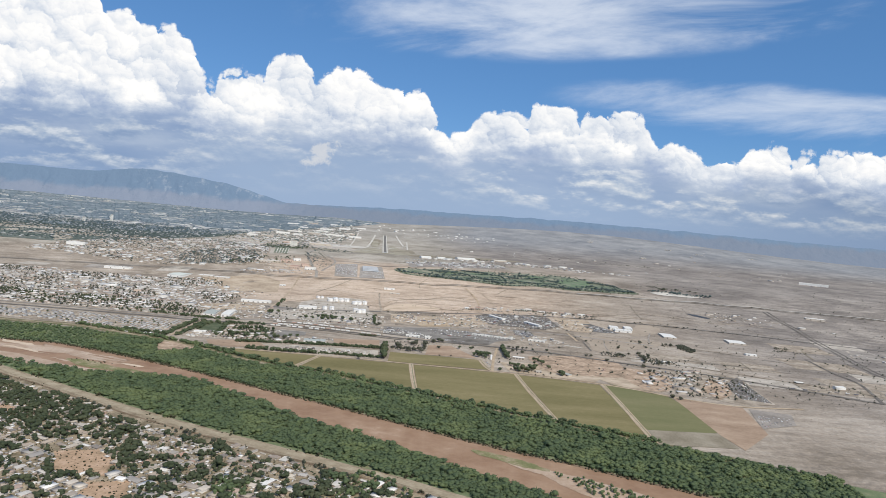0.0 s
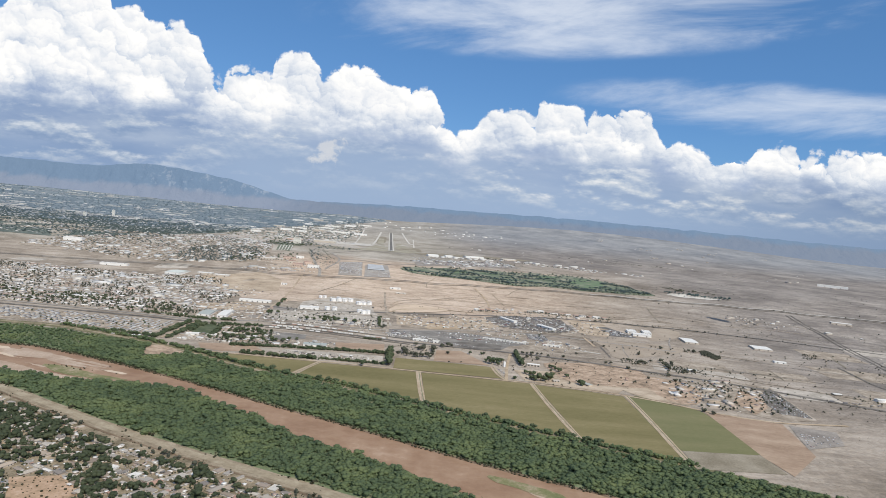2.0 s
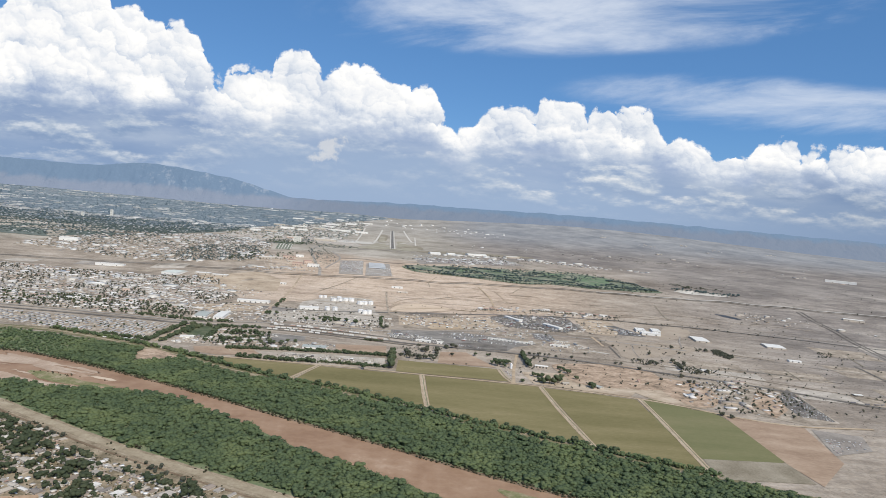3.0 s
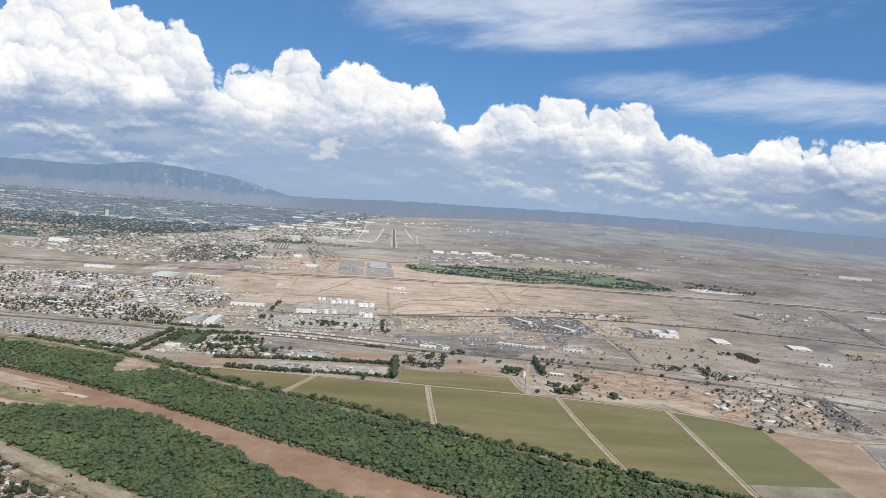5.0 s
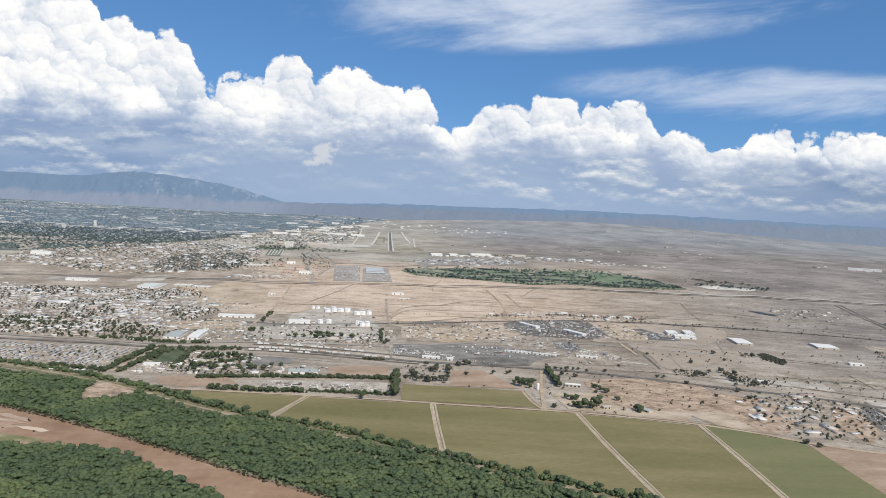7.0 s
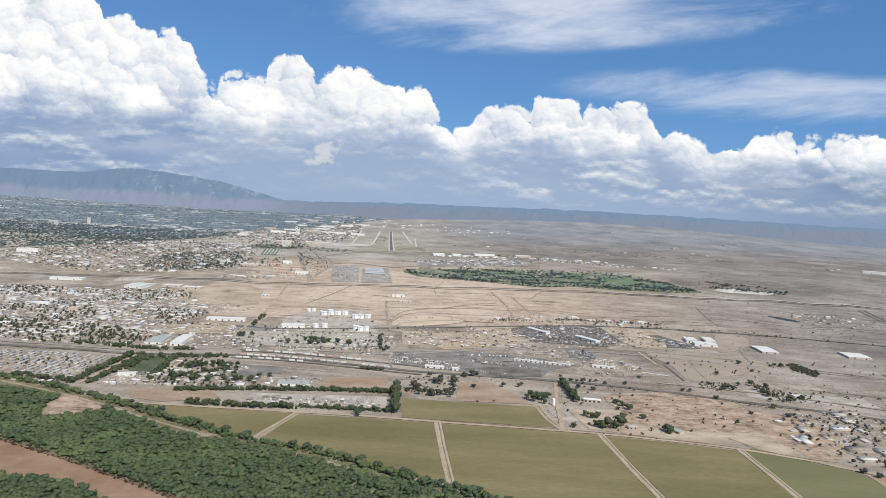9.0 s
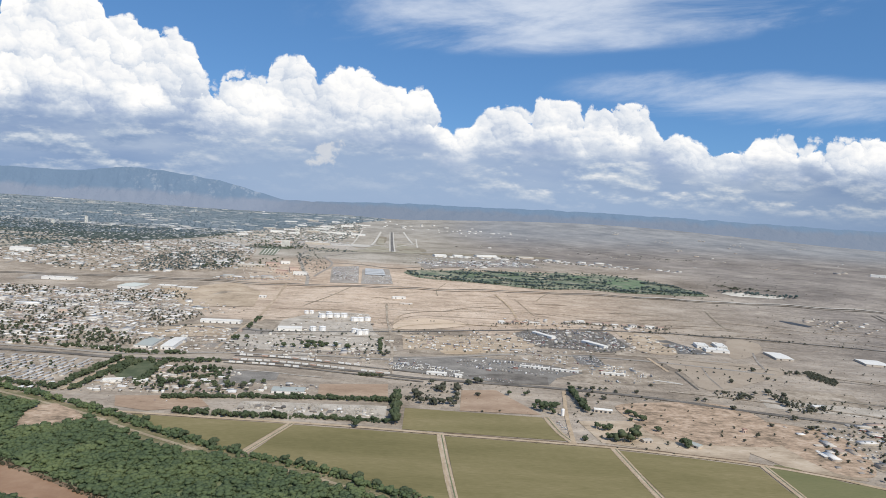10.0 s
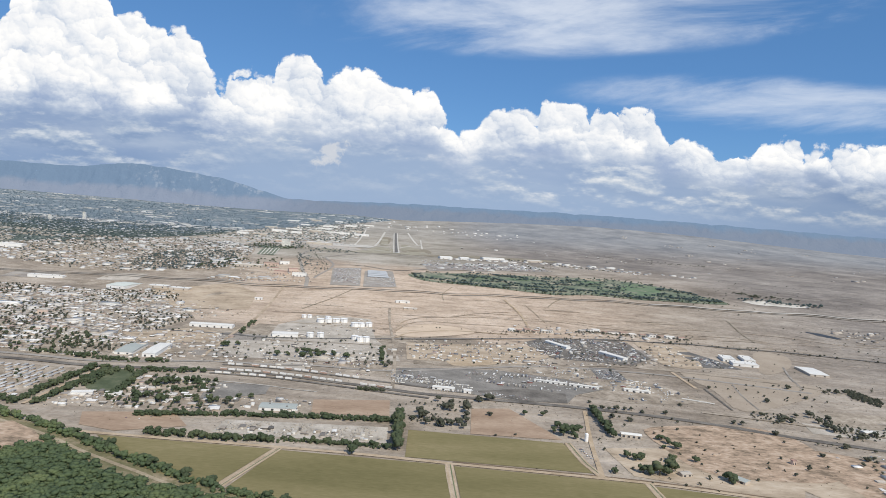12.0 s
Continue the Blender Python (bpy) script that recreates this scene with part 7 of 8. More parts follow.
joined("golf_trees", CROWNS_FAR, scatter(GOLF, 9.0, R2, 0.5, 26), [M_leaf_hazed], R2, "dark green trees dotted over a golf course", "trees", (0.8, 1.6), tall=(0.6, 0.9))
edge = [p for a, b in zip(GOLF, GOLF[1:] + GOLF[:1]) for p in [(a[0] + (b[0] - a[0]) * t + R2.normal(0, 3), a[1] + (b[1] - a[1]) * t + R2.normal(0, 3)) for t in np.arange(0, 1, 9 / math.dist(a, b))] if R2.random() < 0.7]
joined("golf_trees", CROWNS_SMALL, np.array(edge), [M_leaf_yard], R2, "dark green trees round the golf course", "trees", (0.8, 1.5))
road_trees = scatter([(-470, 2300), (-440, 2100), (-395, 1900), (-365, 1810), (-330, 1820), (-330, 1950), (-390, 2140), (-430, 2300)], 12, R2, 0.55)
joined("road_trees", CROWNS_FAR, road_trees, [M_leaf_dry], R2, "trees along the airport approach road", "trees", (0.4, 0.8), tall=(0.6, 0.8))
joined("lot_trees", CROWNS_FAR, scatter([(610, 1900), (780, 1895), (800, 1865), (620, 1880)], 8, R2, 0.7), [M_leaf_hazed], R2, "trees round a pale bare lot", "trees", (1.2, 2.0))

# desert brush
DESERT = [(-1500, 880), (1500, 800), (2200, 2400), (-450, 2500), (-450, 1680), (-420, 1150), (-340, 1120)]
NOT_BRUSH = [[(-310, 915), (330, 880), (345, 640), (-20, 640), (-310, 850)], GOLF, [(-75, 980), (70, 980), (80, 915), (-75, 920)]]


def open_ground(p):
    for q in NOT_BRUSH:
        p = p[~inside_of(q, p[:, 0], p[:, 1])]
    return p[p[:, 1] > near_line_at(east_line, p[:, 0]) + 12]


joined("desert_brush", BUSHES, open_ground(scatter(DESERT, 17.0, R2, 0.7)), [M_scrub], R2, "low grey green desert brush", "bushes", (0.25, 0.65))
joined("desert_brush", BUSHES, open_ground(scatter([(-60, 870), (800, 700), (800, 1250), (-60, 1250)], 9.0, R2, 0.5, 30)), [M_scrub], R2, "low grey green desert brush", "bushes", (0.25, 0.65))
joined("desert_trees", CROWNS_SMALL, open_ground(scatter([(90, 900), (360, 860), (900, 850), (860, 1300), (120, 1260)], 17.0, R2, 0.6, 60)), [M_leaf_dry], R2, "scattered dark trees on dry land", "trees", (0.35, 1.0))
joined("desert_trees", CROWNS_SMALL, scatter([(310, 850), (450, 850), (470, 960), (420, 1015), (320, 985)], 8.0, R2, 0.45), [M_leaf_dry], R2, "dark trees in a scrap yard", "trees", (0.6, 1.2))
joined("desert_trees", CROWNS_SMALL, scatter([(-330, 1200), (-130, 1250), (-110, 1330), (-330, 1290)], 14.0, R2, 0.6, 20), [M_leaf_yard], R2, "dark round trees in dry lots", "trees", (0.6, 1.1))
joined("desert_trees", CROWNS_FAR, scatter([(-100, 1480), (340, 1520), (560, 1520), (560, 1500), (100, 1470)], 10.0, R2, 0.5), [M_leaf_dry], R2, "dark bushes along the slope road", "trees", (0.4, 0.8))
joined("desert_trees", CROWNS_FAR, scatter([(400, 1100), (1500, 900), (1800, 2300), (500, 2300)], 32.0, R2, 0.5, 90), [M_leaf_dry], R2, "dark shrubs spread over the desert", "trees", (0.4, 1.0))

for n, (x, y, lx, ly, red) in enumerate(((68, 1508, 8, 9, 0), (80, 1503, 7, 6, 1), (94, 1509, 9, 6, 1), (108, 1507, 10, 5, 1), (124, 1511, 11, 5, 1), (133, 1516, 7, 6, 0), (190, 1531, 8, 6, 1), (206, 1541, 9, 6, 0), (218, 1546, 11, 7, 0), (232, 1541, 7, 6, 1), (246, 1546, 19, 7, 0), (266, 1549, 12, 6, 1), (281, 1543, 10, 6, 1), (298, 1540, 9, 5, 1), (313, 1541, 11, 7, 0), (328, 1538, 8, 6, 1), (344, 1537, 14, 6, 0), (362, 1534, 10, 5, 1))):
    shed("workshop", x, y, lx * 1.15, ly * 1.5, 2.6 + 0.5 * (n % 3), 4 + 5 * (n % 4), T_ if red else W_, M_red_roof if red and n % 2 else (M_roof if n % 4 else M_white_roof), ("small white-roofed workshop above the slope road", "low brown-roofed workshop above the slope road")[red], ridge=0.9 if n % 2 else 0.0, doors=2, group="slope road workshops")
joined("desert_trees", CROWNS_FAR, np.concatenate([scatter([(50, 1498), (140, 1516), (145, 1508), (60, 1490)], 5.0, R2, 0.5), scatter([(175, 1524), (230, 1538), (380, 1532), (380, 1524), (240, 1530), (180, 1516)], 4.6, R2, 0.55)]), [M_leaf_dry], R2, "dark trees between slope road workshops", "trees", (0.8, 1.5), tall=(0.6, 0.9))
joined("parked_cars", CAR, scatter([(180, 1522), (240, 1536), (370, 1528), (370, 1522), (250, 1528), (185, 1514)], 5.0, R2, 0.4), [M_car], R2, "cars and trailers beside slope workshops", "cars", (0.9, 1.5), 0, 0.1)
joined("desert_trees", CROWNS_FAR, scatter([(628, 1996), (650, 1985), (670, 1970), (706, 1954), (775, 1940), (772, 1928), (706, 1940), (664, 1926), (640, 1970)], 7.5, R2, 0.75), [M_leaf_dry], R2, "dark trees round a pale sand pit", "trees", (0.9, 1.9), tall=(0.6, 0.9))
joined("airport_buildings", SHEDS, np.array([(64 + 11 * k + R2.normal(0, 3), 2590 + R2.normal(0, 6)) for k in range(14)] + [(277 + 11.5 * k + R2.normal(0, 2), 2500 - 8.0 * k + R2.normal(0, 6)) for k in range(15)] + [(480, 2310), (497, 2322), (512, 2332)]), [M_tan_wall, M_roof_mesa], R2, "row of tan base buildings along the airfield", "buildings", (0.4, 0.9), 0.4, -0.2)
joined("desert_trees", CROWNS_FAR, np.array([(64 + 3.4 * k + R2.normal(0, 3), 2580 + R2.normal(0, 8)) for k in range(46)] + [(277 + 3.4 * k + R2.normal(0, 3), 2490 - 2.3 * k + R2.normal(0, 8)) for k in range(50)]), [M_leaf_dry], R2, "dark trees along base buildings", "trees", (0.8, 1.5), tall=(0.6, 0.9))
joined("desert_houses", SHEDS + HOUSES[:3], np.concatenate([np.array([(cx + R2.normal(0, 26), cy + R2.normal(0, 40)) for _ in range(7)]) for cx, cy in ((1013, 4368), (1167, 4070), (1500, 4300), (1647, 4176), (2028, 4238), (1150, 3700))]), [M_tan_wall, M_roof_mesa], R2, "far pale buildings on the mesa", "buildings", (0.45, 1.0), 0.3, 0.1)
joined("desert_trees", CROWNS_FAR, np.concatenate([scatter([(800, 3260), (900, 3180), (1010, 3080), (990, 3030), (880, 3100), (800, 3180)], 16, R2, 0.6, 40), scatter([(740, 3100), (905, 3085), (1000, 3085), (1000, 3050), (900, 3050), (760, 3040)], 14, R2, 0.5)]), [M_leaf_dry], R2, "dark trees along a desert wash", "trees", (1.0, 2.0), tall=(0.5, 0.8))
WASH = [(464, 3577), (588, 3385), (664, 3193), (770, 3067), (905, 3060), (1040, 3050), (1300, 2960)]
joined("desert_brush", BUSHES, np.array([(q.x + R2.normal(0, 16), q.y + R2.normal(0, 70)) for q in glide(WASH, 3.0) for _ in range(4)]), [M_scrub], R2, "dark brush along a desert wash", "bushes", (0.5, 1.2), tall=(0.5, 0.8))

# airport surroundings
for q, gap, keep, text in (([(-900, 2560), (-640, 2500), (-600, 2590), (-720, 2900), (-950, 2900)], 24, 0.6, "pale buildings on the airport's edge"), ([(-620, 2880), (-430, 2890), (-440, 3050), (-640, 3050)], 34, 0.7, "cargo buildings beside the apron"), ([(-560, 1770), (-400, 1775), (-400, 1800), (-560, 1795)], 12, 0.6, "row of low buildings along the mesa edge"), ([(-640, 1860), (-460, 1890), (-470, 1990), (-620, 1960)], 22, 0.5, "low hotels and shops"), ([(270, 2480), (560, 2380), (560, 2340), (270, 2420)], 26, 0.7, "low pale buildings in a line"), ([(600, 2700), (1600, 2500), (1900, 3400), (700, 3600)], 190, 0.5, "scattered pale desert buildings"), ([(900, 3600), (2600, 3300), (2600, 4300), (900, 4400)], 240, 0.5, "scattered far pale buildings")):
    joined("airport_buildings", SHEDS + HOUSES[:3], scatter(q, gap, R2, keep), [M_wall_many, M_roof_city], R2, text, "buildings", (0.7, 1.3), 0.4, 0.1)
joined("town_trees", CROWNS_FAR, np.concatenate([scatter([(-900, 2560), (-640, 2500), (-560, 2560), (-620, 2900), (-950, 2900)], 17, R2, 0.5, 40), scatter([(-640, 1860), (-440, 1880), (-460, 2020), (-620, 1990)], 13, R2, 0.5), scatter([(-660, 2300), (-500, 2300), (-500, 2540), (-680, 2540)], 15, R2, 0.5)]), [M_leaf_yard], R2, "dark trees round the airport's edge", "trees", (1.0, 1.8))
joined("parked_cars", CAR, np.concatenate([scatter([(-560, 1757), (-380, 1762), (-380, 1770), (-560, 1766)], 4, R2, 0.5), scatter([(-520, 2590), (-380, 2620), (-380, 2650), (-520, 2640)], 9, R2, 0.5), scatter([(-700, 2700), (-560, 2720), (-560, 2860), (-700, 2860)], 10, R2, 0.5)]), [M_car], R2, "cars parked round the airport", "cars", (1.3, 1.9), -0.4)
ribbon("road", [(-480, 2340), (-560, 2420), (-700, 2440), (-900, 2400)], 8, M_street, "pale road past a tower block", 0.5)
ribbon("road", [(-330, 2350), (-250, 2420), (-120, 2430), (80, 2500), (300, 2530)], 8, M_street, "pale airfield perimeter road", 0.5)
ribbon("road", [(-335, 1960), (-250, 1985), (-150, 1960), (-60, 2100), (-60, 2300)], 7, M_street, "pale road between car parks", 0.5)
for i in range(7):
    x = -640 - i * 78
    ribbon("street", [(x, 1850 + i * 8), (x - 20, 2050), (x - 60, 2300)], 6, M_street, "pale street of the mesa neighbourhood", 0.4)

AIR_WEST = [(-960, 2900), (-640, 2870), (-470, 2960), (-470, 3400), (-560, 4200), (-680, 4500), (-900, 3500)]
joined("airport_buildings", SHEDS, scatter(AIR_WEST, 56, R2, 0.7, 140), [M_white_wall, M_roof_city], R2, "white hangars and offices beside the runway", "buildings", (0.6, 1.3), 0.4, 0.1)
joined("town_trees", CROWNS_FAR, scatter(AIR_WEST, 19, R2, 0.55), [M_leaf_hazed], R2, "trees between airport buildings", "trees", (1.2, 2.2), 0.4, tall=(0.6, 0.8))
joined("parked_cars", CAR, scatter([(-640, 2760), (-400, 2770), (-400, 2860), (-640, 2860)], 6.5, R2, 0.5), [M_car], R2, "cars parked beside the apron", "cars", (1.3, 1.8), -0.4)
joined("airport_buildings", SHEDS, scatter([(-90, 2440), (60, 2500), (300, 2600), (520, 2560), (520, 2520), (300, 2540), (60, 2440), (-60, 2400)], 24, R2, 0.6), [M_white_wall, M_white_roof], R2, "row of pale base buildings along the airfield", "buildings", (0.6, 1.2), 0.4, 0.3)
joined("desert_trees", CROWNS_FAR, scatter([(-130, 2150), (190, 2440), (300, 2400), (240, 2200), (60, 2060)], 13, R2, 0.5, 24), [M_leaf_dry], R2, "dark trees between car parks", "trees", (0.6, 1.1))
joined("desert_trees", CROWNS_FAR, scatter([(-95, 1356), (90, 1400), (330, 1480), (380, 1330), (200, 1240), (-85, 1250)], 15, R2, 0.55, 22), [M_leaf_dry], R2, "small dark trees in dry yards", "trees", (0.5, 0.95))
joined("desert_trees", CROWNS_FAR, scatter([(60, 1550), (420, 1560), (420, 1505), (60, 1490)], 9, R2, 0.5, 14), [M_leaf_dry], R2, "dark bushes between slope sheds", "trees", (0.4, 0.9))
joined("slope_brush", BUSHES, open_ground(scatter([(-440, 1430), (-380, 1710), (700, 1760), (800, 1480), (100, 1440)], 9.0, R2, 0.7, 26)), [M_scrub], R2, "thin brush in patches on the sand slope", "bushes", (0.3, 0.65))
joined("desert_trees", CROWNS_FAR, scatter([(-430, 1330), (-300, 1330), (-150, 1360), (-110, 1260), (-110, 1190), (-430, 1180)], 14, R2, 0.6, 26), [M_leaf_dry], R2, "dark round trees in dry lots", "trees", (0.5, 1.1))
joined("town_houses", HOUSES + SHEDS[1:2], scatter([(-430, 1330), (-330, 1310), (-330, 1150), (-430, 1150)], 15, R2, 0.55), [M_wall_many, M_roof_many], R2, "houses and workshops beside a road", "houses", (0.5, 0.9), 0, 0.08)

patch("lawn", [(-551, 2094), (-608, 2345), (-556, 2350), (-503, 2080)], M_turf, "watered green rows beside a tower block", 0.42, category="lawn")
for k in range(5):
    ribbon("garden_path", [(-542 + 9 * k, 2092), (-600 + 10 * k, 2345)], 3.0, M_concrete, "pale path between green rows", 0.6)
for n, (x, y) in enumerate([(-917, 3079), (-848, 3087), (-849, 3391), (-835, 3596), (-762, 3357), (-710, 3536), (-711, 3746), (-628, 3542), (-568, 3516), (-546, 3726), (-486, 3517), (-712, 3894), (-853, 3909), (-949, 3600), (-627, 4033), (-554, 4193), (-731, 4251), (-864, 4239), (-971, 4126)]):
    shed("hangar" if n % 3 else "terminal", x, y, 46 + 11 * (n % 4), 18 + 4 * (n % 3), 6 + n % 3, 4 + 2 * (n % 5), T_ if n % 4 == 1 else W_, M_white_roof, ("large white hangar beside the airfield", "pale flat-roofed airport building")[n % 2], ridge=2.0 if n % 2 == 0 else 0.0, doors=3, group="airport halls")
for q, gap, keep in (([(-692, 2461), (-626, 2584), (-556, 2358), (-624, 2250)], 11, 0.6), ([(-617, 2696), (-558, 2701), (-480, 2405), (-538, 2390)], 11, 0.65), ([(-519, 2535), (-411, 2506), (-324, 2420), (-372, 2295), (-457, 2302)], 13, 0.5), ([(-467, 2173), (-404, 1933), (-372, 1876), (-333, 1815), (-325, 1883), (-372, 1991), (-430, 2150)], 11, 0.5), ([(-930, 3060), (-560, 3200), (-480, 3500), (-560, 4200), (-960, 4100)], 26, 0.5)):
    joined("town_trees", CROWNS_FAR, scatter(q, gap, R2, keep), [M_leaf_hazed], R2, "green trees round airport buildings", "trees", (0.7, 1.6), 0.3, tall=(0.6, 0.9))
joined("parked_cars", CAR, np.concatenate([scatter([(-135, 2345), (-42, 2350), (61, 2360), (145, 2184), (59, 2040), (-54, 2045), (-120, 2090)], 6.0, R2, 0.45, 18), scatter([(-640, 2860), (-430, 2870), (-430, 2950), (-640, 2950)], 9, R2, 0.5)]), [M_car], R2, "cars in lots between airport sheds", "cars", (1.3, 1.8), -0.4, 0.1)
joined("airport_buildings", SHEDS[:3], scatter([(-130, 2070), (-60, 2030), (50, 2040), (130, 2180), (60, 2340), (-40, 2330)], 46, R2, 0.6), [M_white_wall, M_roof_city], R2, "low pale sheds between car lots", "buildings", (0.6, 1.1), 0.3, 0.1)
joined("desert_trees", CROWNS_FAR, np.array([(x0 + 14 * k + R2.normal(0, 1), y0 + 9 * k + j * 20 + R2.normal(0, 1)) for j in range(4) for k, x0, y0 in [(k, -150, 2060) for k in range(9)] if R2.random() < 0.7]), [M_leaf_dry], R2, "small trees in rows between car lots", "trees", (0.5, 0.9))

for q, mt, text in (([(-320, 2640), (-250, 2640), (-262, 2760), (-330, 2780)], M_dry_grass, "dry grass beside the runway"), ([(-215, 2640), (-120, 2640), (-140, 2860), (-205, 2860)], M_scrub_dry, "dry grass beside the runway"), ([(-360, 3080), (-312, 3080), (-345, 3500), (-385, 3500)], M_scrub_dry, "dry grass between taxiways"), ([(-120, 2480), (60, 2560), (300, 2640), (300, 2760), (0, 2700), (-110, 2600)], M_scrub_dry, "dry grass at the edge of the airfield"), ([(-470, 2440), (-300, 2440), (-250, 2500), (-330, 2560), (-460, 2540)], M_dry_grass, "pale dry grass beside the airport")):
    patch("airfield_grass", rounded(q, 30.0), mt, text, 0.3, 80.0, category="grass")
joined("airport_buildings", SHEDS, scatter([(-480, 4250), (-100, 4000), (350, 3900), (350, 4150), (-100, 4400), (-450, 4700)], 80, R2, 0.5), [M_white_wall, M_roof_city], R2, "far pale halls beyond the runway", "buildings", (0.8, 1.6), 0.4, 0.1)
patch("graded_strip", [(-900, 2700), (-750, 2766), (-552, 2800), (-400, 2730), (-340, 2560), (-360, 2476), (-479, 2480), (-650, 2442), (-900, 2440)], M_rubble, "pale graded ground beside the airport", 0.42)
for a_, b_ in (((-456, 2130), (-356, 1806)), ((-420, 2190), (-323, 1885)), ((-480, 2250), (-448, 2140))):
    q = np.array([(a_[0] + (b_[0] - a_[0]) * t + R2.normal(0, 2.5), a_[1] + (b_[1] - a_[1]) * t) for t in np.arange(0, 1, 7 / math.dist(a_, b_)) if R2.random() < 0.8])
    joined("road_trees", CROWNS_FAR, q, [M_leaf_dry], R2, "dark trees lining the airport road", "trees", (0.5, 1.0), tall=(0.6, 0.8))
for q, dx, dy, keep, text in (([(-100, 1132), (-60, 1134), (-10, 1124), (-8, 1140), (-60, 1162), (-98, 1162)], 3.0, 8.0, 0.75, "white trucks parked in a row"), ([(60, 1288), (150, 1282), (220, 1200), (110, 1212), (50, 1230)], 7.0, 16.0, 0.3, "trucks parked in a gravel lot"), ([(183, 1240), (235, 1248), (225, 1169), (180, 1168)], 3.4, 12.0, 0.5, "white trucks parked in a lot")):
    gx_, gy_ = np.meshgrid(np.arange(min(p[0] for p in q), max(p[0] for p in q), dx), np.arange(min(p[1] for p in q), max(p[1] for p in q), dy))
    spots_ = np.stack([gx_.ravel() + R2.normal(0, 0.3, gx_.size), gy_.ravel() - 0.1 * gx_.ravel() + R2.normal(0, 0.5, gx_.size)], 1)
    spots_ = spots_[inside_of(q, spots_[:, 0], spots_[:, 1]) & (R2.random(len(spots_)) < keep)]
    joined("parked_trucks", VAN, spots_, [M_white_roof], R2, text, "trucks", (0.45, 0.75), -0.3, 1.5, tall=(0.6, 0.8))
patch("gravel_pile", rounded([(-32, 1290), (15, 1304), (28, 1262), (-31, 1235)]), M_track, "bare pale gravel ground", 0.4, category="yard")
patch("sand_pit", rounded([(-118, 1407), (-114, 1467), (-79, 1501), (-22, 1503), (4, 1470), (-69, 1415)], 12.0), M_fine_sand, "smooth pale sand flat on the slope", 0.3, category="ground")
ribbon("dirt_track", [(-124, 1470), (-113, 1523), (-76, 1562), (-22, 1583), (34, 1621), (90, 1624)], 2.6, M_patchy, "curving dirt track on the sand slope", 0.5)
ribbon("dirt_track", [(-124, 1440), (-108, 1500), (-70, 1530), (-10, 1535), (60, 1530)], 2.0, M_patchy, "curving dirt track on the sand slope", 0.5)

SPECKS = [box_shape(1.8, 1.2, 0.8, 0, 0, 0.0), box_shape(3.2, 1.6, 1.1, 0, 0, 0.0), box_shape(4.6, 3.0, 1.4, 0, 0.5, 0.1)]
for q, gap, keep, text in (([(-440, 1150), (-110, 1170), (-100, 1310), (-300, 1300), (-440, 1340)], 7.5, 0.34, "sheds, crates and vehicles in dusty lots"), ([(-100, 1250), (120, 1275), (330, 1350), (330, 1480), (110, 1450), (-100, 1380)], 8.0, 0.32, "sheds, crates and vehicles in dry yards"), ([(-300, 1310), (-135, 1330), (-170, 1510), (-265, 1505)], 9.0, 0.30, "pipes, sheds and plant round storage tanks"), ([(-700, 1440), (-430, 1430), (-380, 1480), (-560, 1660), (-760, 1640)], 10.0, 0.4, "workshops and stores at the town's edge"), ([(-340, 985), (-240, 985), (-262, 1080), (-335, 1095)], 6.5, 0.3, "sheds and junk among yard trees"), ([(-388, 962), (-300, 982), (-305, 1016), (-384, 1022)], 5.0, 0.42, "trailers and vehicles in a crowded yard"), ([(-470, 962), (-425, 960), (-422, 990), (-470, 984)], 5.0, 0.35, "sheds and vehicles beside a trailer park"), ([(-240, 1000), (-165, 1004), (-160, 1034), (-240, 1032)], 5.0, 0.3, "vehicles round a low building"), ([(-225, 940), (-86, 944), (-88, 958), (-225, 954)], 4.0, 0.35, "trucks and junk in a rubble yard"), ([(-520, 1757), (-330, 1760), (-330, 1830), (-520, 1880)], 11.0, 0.45, "low shops and stores near the airport road")):
    joined("yard_clutter", SPECKS, scatter(q, gap, R2, keep), [M_specks], R2, text, "sheds", (0.6, 1.5), 0.1, 0.08)
joined("road_brush", BUSHES + CROWNS_FAR[:1], np.array([(x + R2.normal(0, 2.5), y + R2.normal(0, 2.5) + off) for off in (-6, 6) for x, y in [(q.x, q.y) for q in glide([(-369, 1324), (-289, 1322), (-121, 1378), (0, 1425), (106, 1462), (254, 1496), (397, 1500), (534, 1492), (700, 1470)], 4.0)] if math.sin(x / 17 + off) + R2.normal(0, 0.7) > 0.5]), [M_leaf_dry], R2, "dark bushes along the slope road", "bushes", (0.5, 1.0))
joined("road_brush", BUSHES + CROWNS_FAR[:1], np.array([(q.x + R2.normal(0, 2.5), q.y - 12 + R2.normal(0, 2.0)) for q in glide(RAIL[4:14], 3.0) if math.sin(q.x / 23) + R2.normal(0, 0.7) > 0.6]), [M_leaf_dry], R2, "dark bushes along the railway", "bushes", (0.5, 1.0))

for q, gap, text in (([(358, 1130), (372, 1118), (382, 1094), (412, 1078), (387, 1046), (352, 1047), (356, 1092)], 5.0, "dusty trees in a dry hollow"), ([(290, 1122), (326, 1117), (318, 1080), (283, 1087)], 7.0, "dusty bushes beside the railway"), ([(700, 1326), (736, 1335), (704, 1283), (670, 1268)], 6.0, "dark desert thicket")):
    joined("thicket", CROWNS_SMALL, scatter(q, gap, R2, 0.75), [M_leaf_dry], R2, text, "bushes", (0.5, 1.1), 0.2)

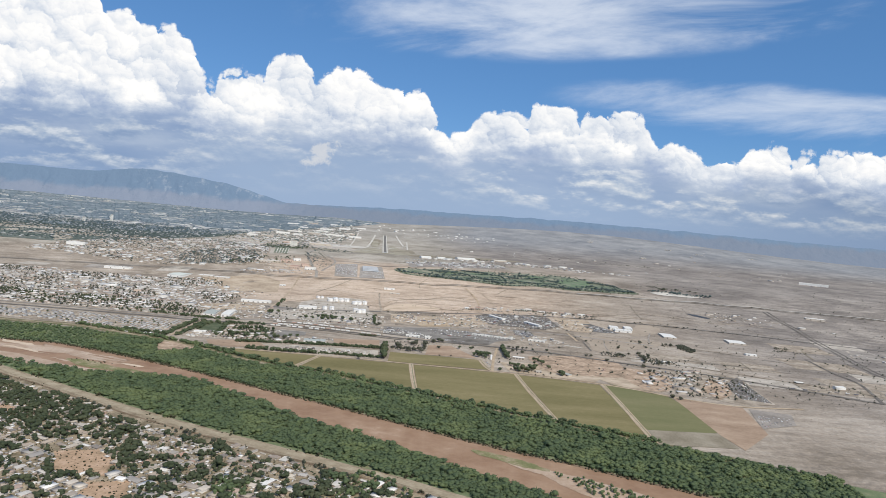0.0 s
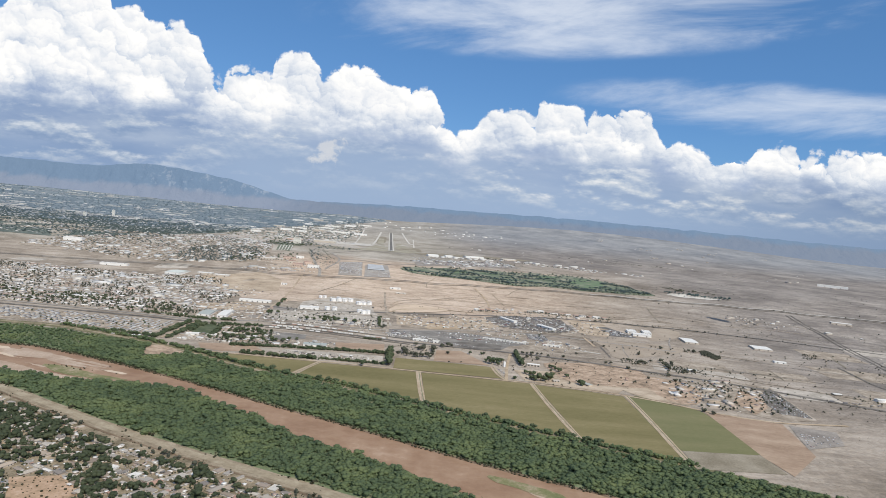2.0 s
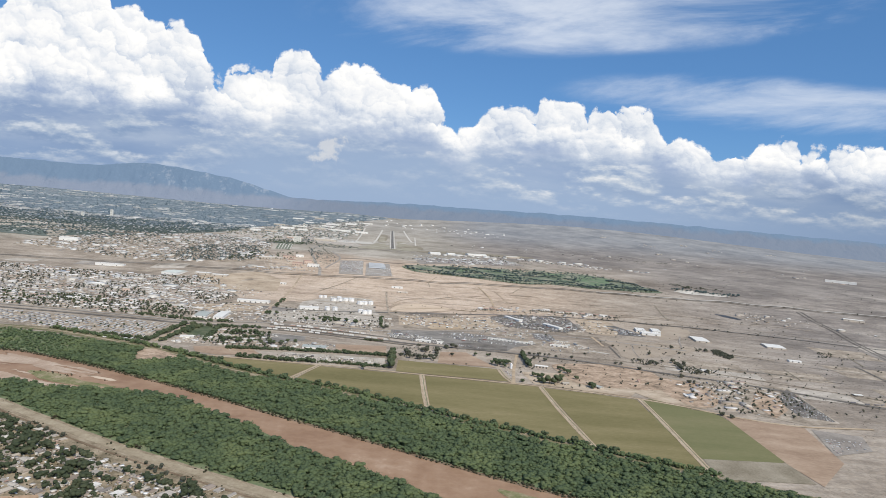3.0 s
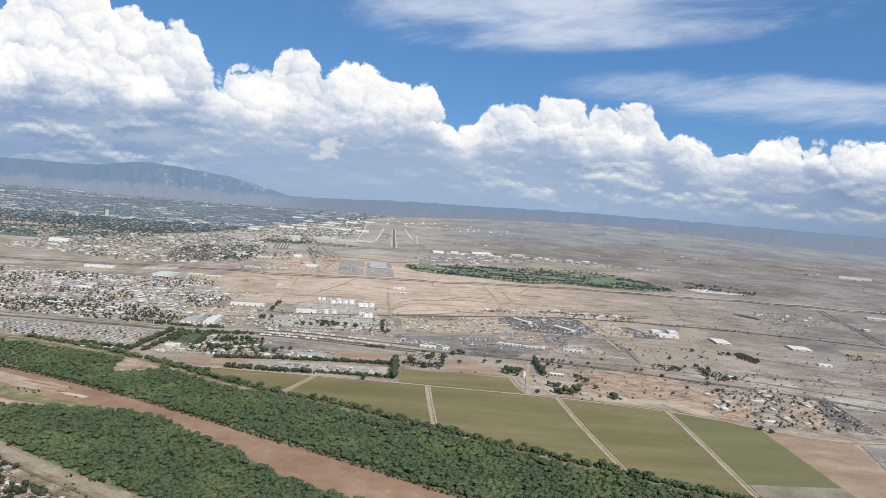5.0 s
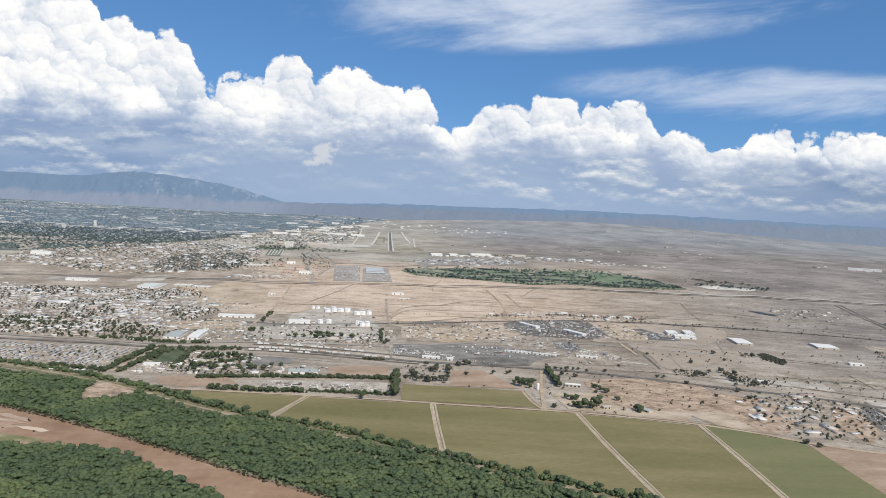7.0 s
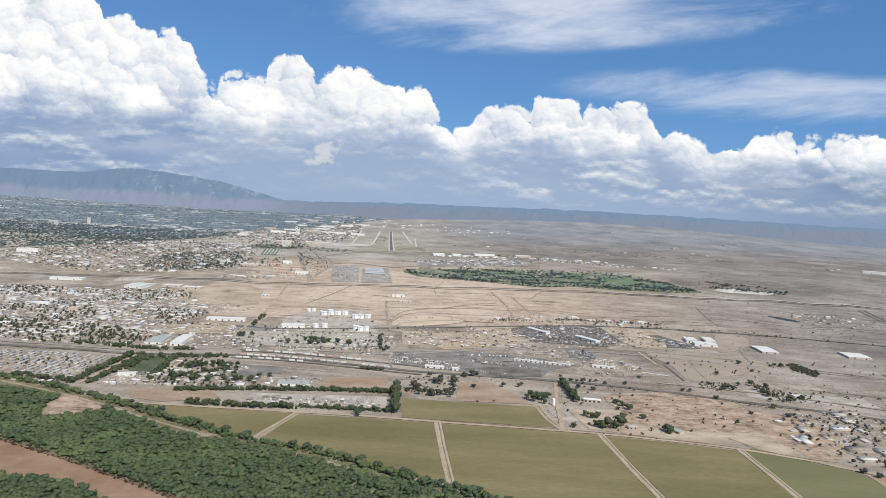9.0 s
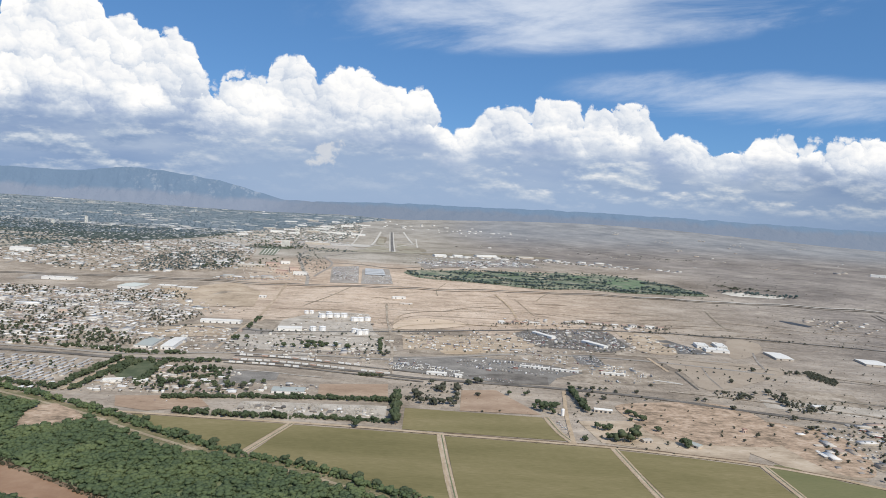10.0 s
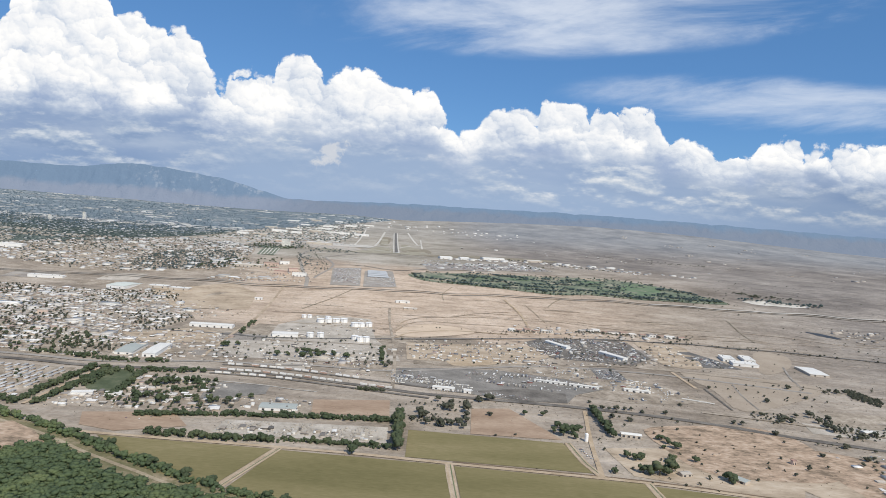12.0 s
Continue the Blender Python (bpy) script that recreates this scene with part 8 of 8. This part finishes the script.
for q, gap, text in (([(690, 1700), (800, 1690), (990, 1560), (960, 1530), (760, 1620)], 21, "pale sheds of a desert compound"), ([(930, 1300), (1120, 1240), (1180, 1150), (960, 1210)], 20, "sheds and trucks of a desert depot"), ([(1040, 1620), (1250, 1540), (1300, 1480), (1060, 1560)], 24, "pale buildings beside the desert railway"), ([(560, 1000), (700, 970), (760, 930), (600, 950)], 16, "trailers and sheds on dry land"), ([(-60, 3100), (500, 2900), (900, 2900), (700, 3300), (0, 3400)], 75, "scattered buildings on the airfield's far side")):
    joined("industrial_sheds", SPECKS + SHEDS[1:2], scatter(q, gap, R2, 0.7), [M_specks, M_white_roof], R2, text, "sheds", (0.6, 1.1), 0.2, 0.1)
    joined("thicket", CROWNS_FAR, scatter(q, gap * 0.8, R2, 0.4), [M_leaf_dry], R2, "dark bushes round desert sheds", "bushes", (0.4, 0.9), 0.2)

# worn tracks over the slope and dry land
TRACK_RNG = random.Random(11)
for i in range(16):
    x, y = TRACK_RNG.uniform(-330, 700), TRACK_RNG.uniform(1420, 1700)
    a = TRACK_RNG.uniform(-0.35, 0.35) + (1.4 if i % 4 == 0 else 0)
    n = TRACK_RNG.uniform(60, 160)
    bend = TRACK_RNG.uniform(-30, 30)
    ribbon("dirt_track", [(x, y), (x + n * math.cos(a), y + n * math.sin(a) * 0.6), (x + 2 * n * math.cos(a) + bend, y + 1.2 * n * math.sin(a) + bend * 0.4)], TRACK_RNG.uniform(1.2, 2.6), TRACK_RNG.choice([M_patchy, M_scrub_dry, M_fine_sand]), "worn dirt track over dry ground", 0.4)
for i in range(8):
    x, y = TRACK_RNG.uniform(300, 800), TRACK_RNG.uniform(1060, 1330)
    a, n = TRACK_RNG.choice([-0.2, -0.25, 1.3, 1.45]), TRACK_RNG.uniform(40, 110)
    ribbon("dirt_track", [(x, y), (x + n * math.cos(a), y + n * math.sin(a)), (x + 2 * n * math.cos(a) + 6, y + 2 * n * math.sin(a))], TRACK_RNG.uniform(1.8, 3.2), TRACK_RNG.choice([M_levee, M_yard, M_scrub_dry]), "worn dirt track over dry ground", 0.35)
for i in range(46):
    x, y = TRACK_RNG.uniform(-380, 620), TRACK_RNG.uniform(1425, 1715)
    a, n = TRACK_RNG.gauss(0.12, 0.35), TRACK_RNG.uniform(12, 45)
    ribbon("gully", [(x, y), (x + n * math.cos(a), y + n * math.sin(a) * 0.5 + TRACK_RNG.uniform(-5, 5)), (x + 2 * n * math.cos(a), y + n * math.sin(a) + TRACK_RNG.uniform(-8, 8))], TRACK_RNG.uniform(0.8, 2.4), TRACK_RNG.choice([M_churned, M_patchy, M_scrub_dry, M_fine_sand]), "shallow washed gully in the sand slope", 0.35, "ground")
for i in range(18):
    x, y = TRACK_RNG.uniform(470, 1300), TRACK_RNG.uniform(1000, 1700)
    a, n = TRACK_RNG.choice([-0.1, -0.2, 1.4]) + TRACK_RNG.gauss(0, 0.15), TRACK_RNG.uniform(30, 90)
    ribbon("gully", [(x, y), (x + n * math.cos(a), y + n * math.sin(a) + TRACK_RNG.uniform(-6, 6)), (x + 2 * n * math.cos(a), y + 2 * n * math.sin(a))], TRACK_RNG.uniform(0.8, 2.0), TRACK_RNG.choice([M_dusty, M_levee, M_rubble, M_scrub_dry]), "faint dirt track over the desert", 0.35, "ground")
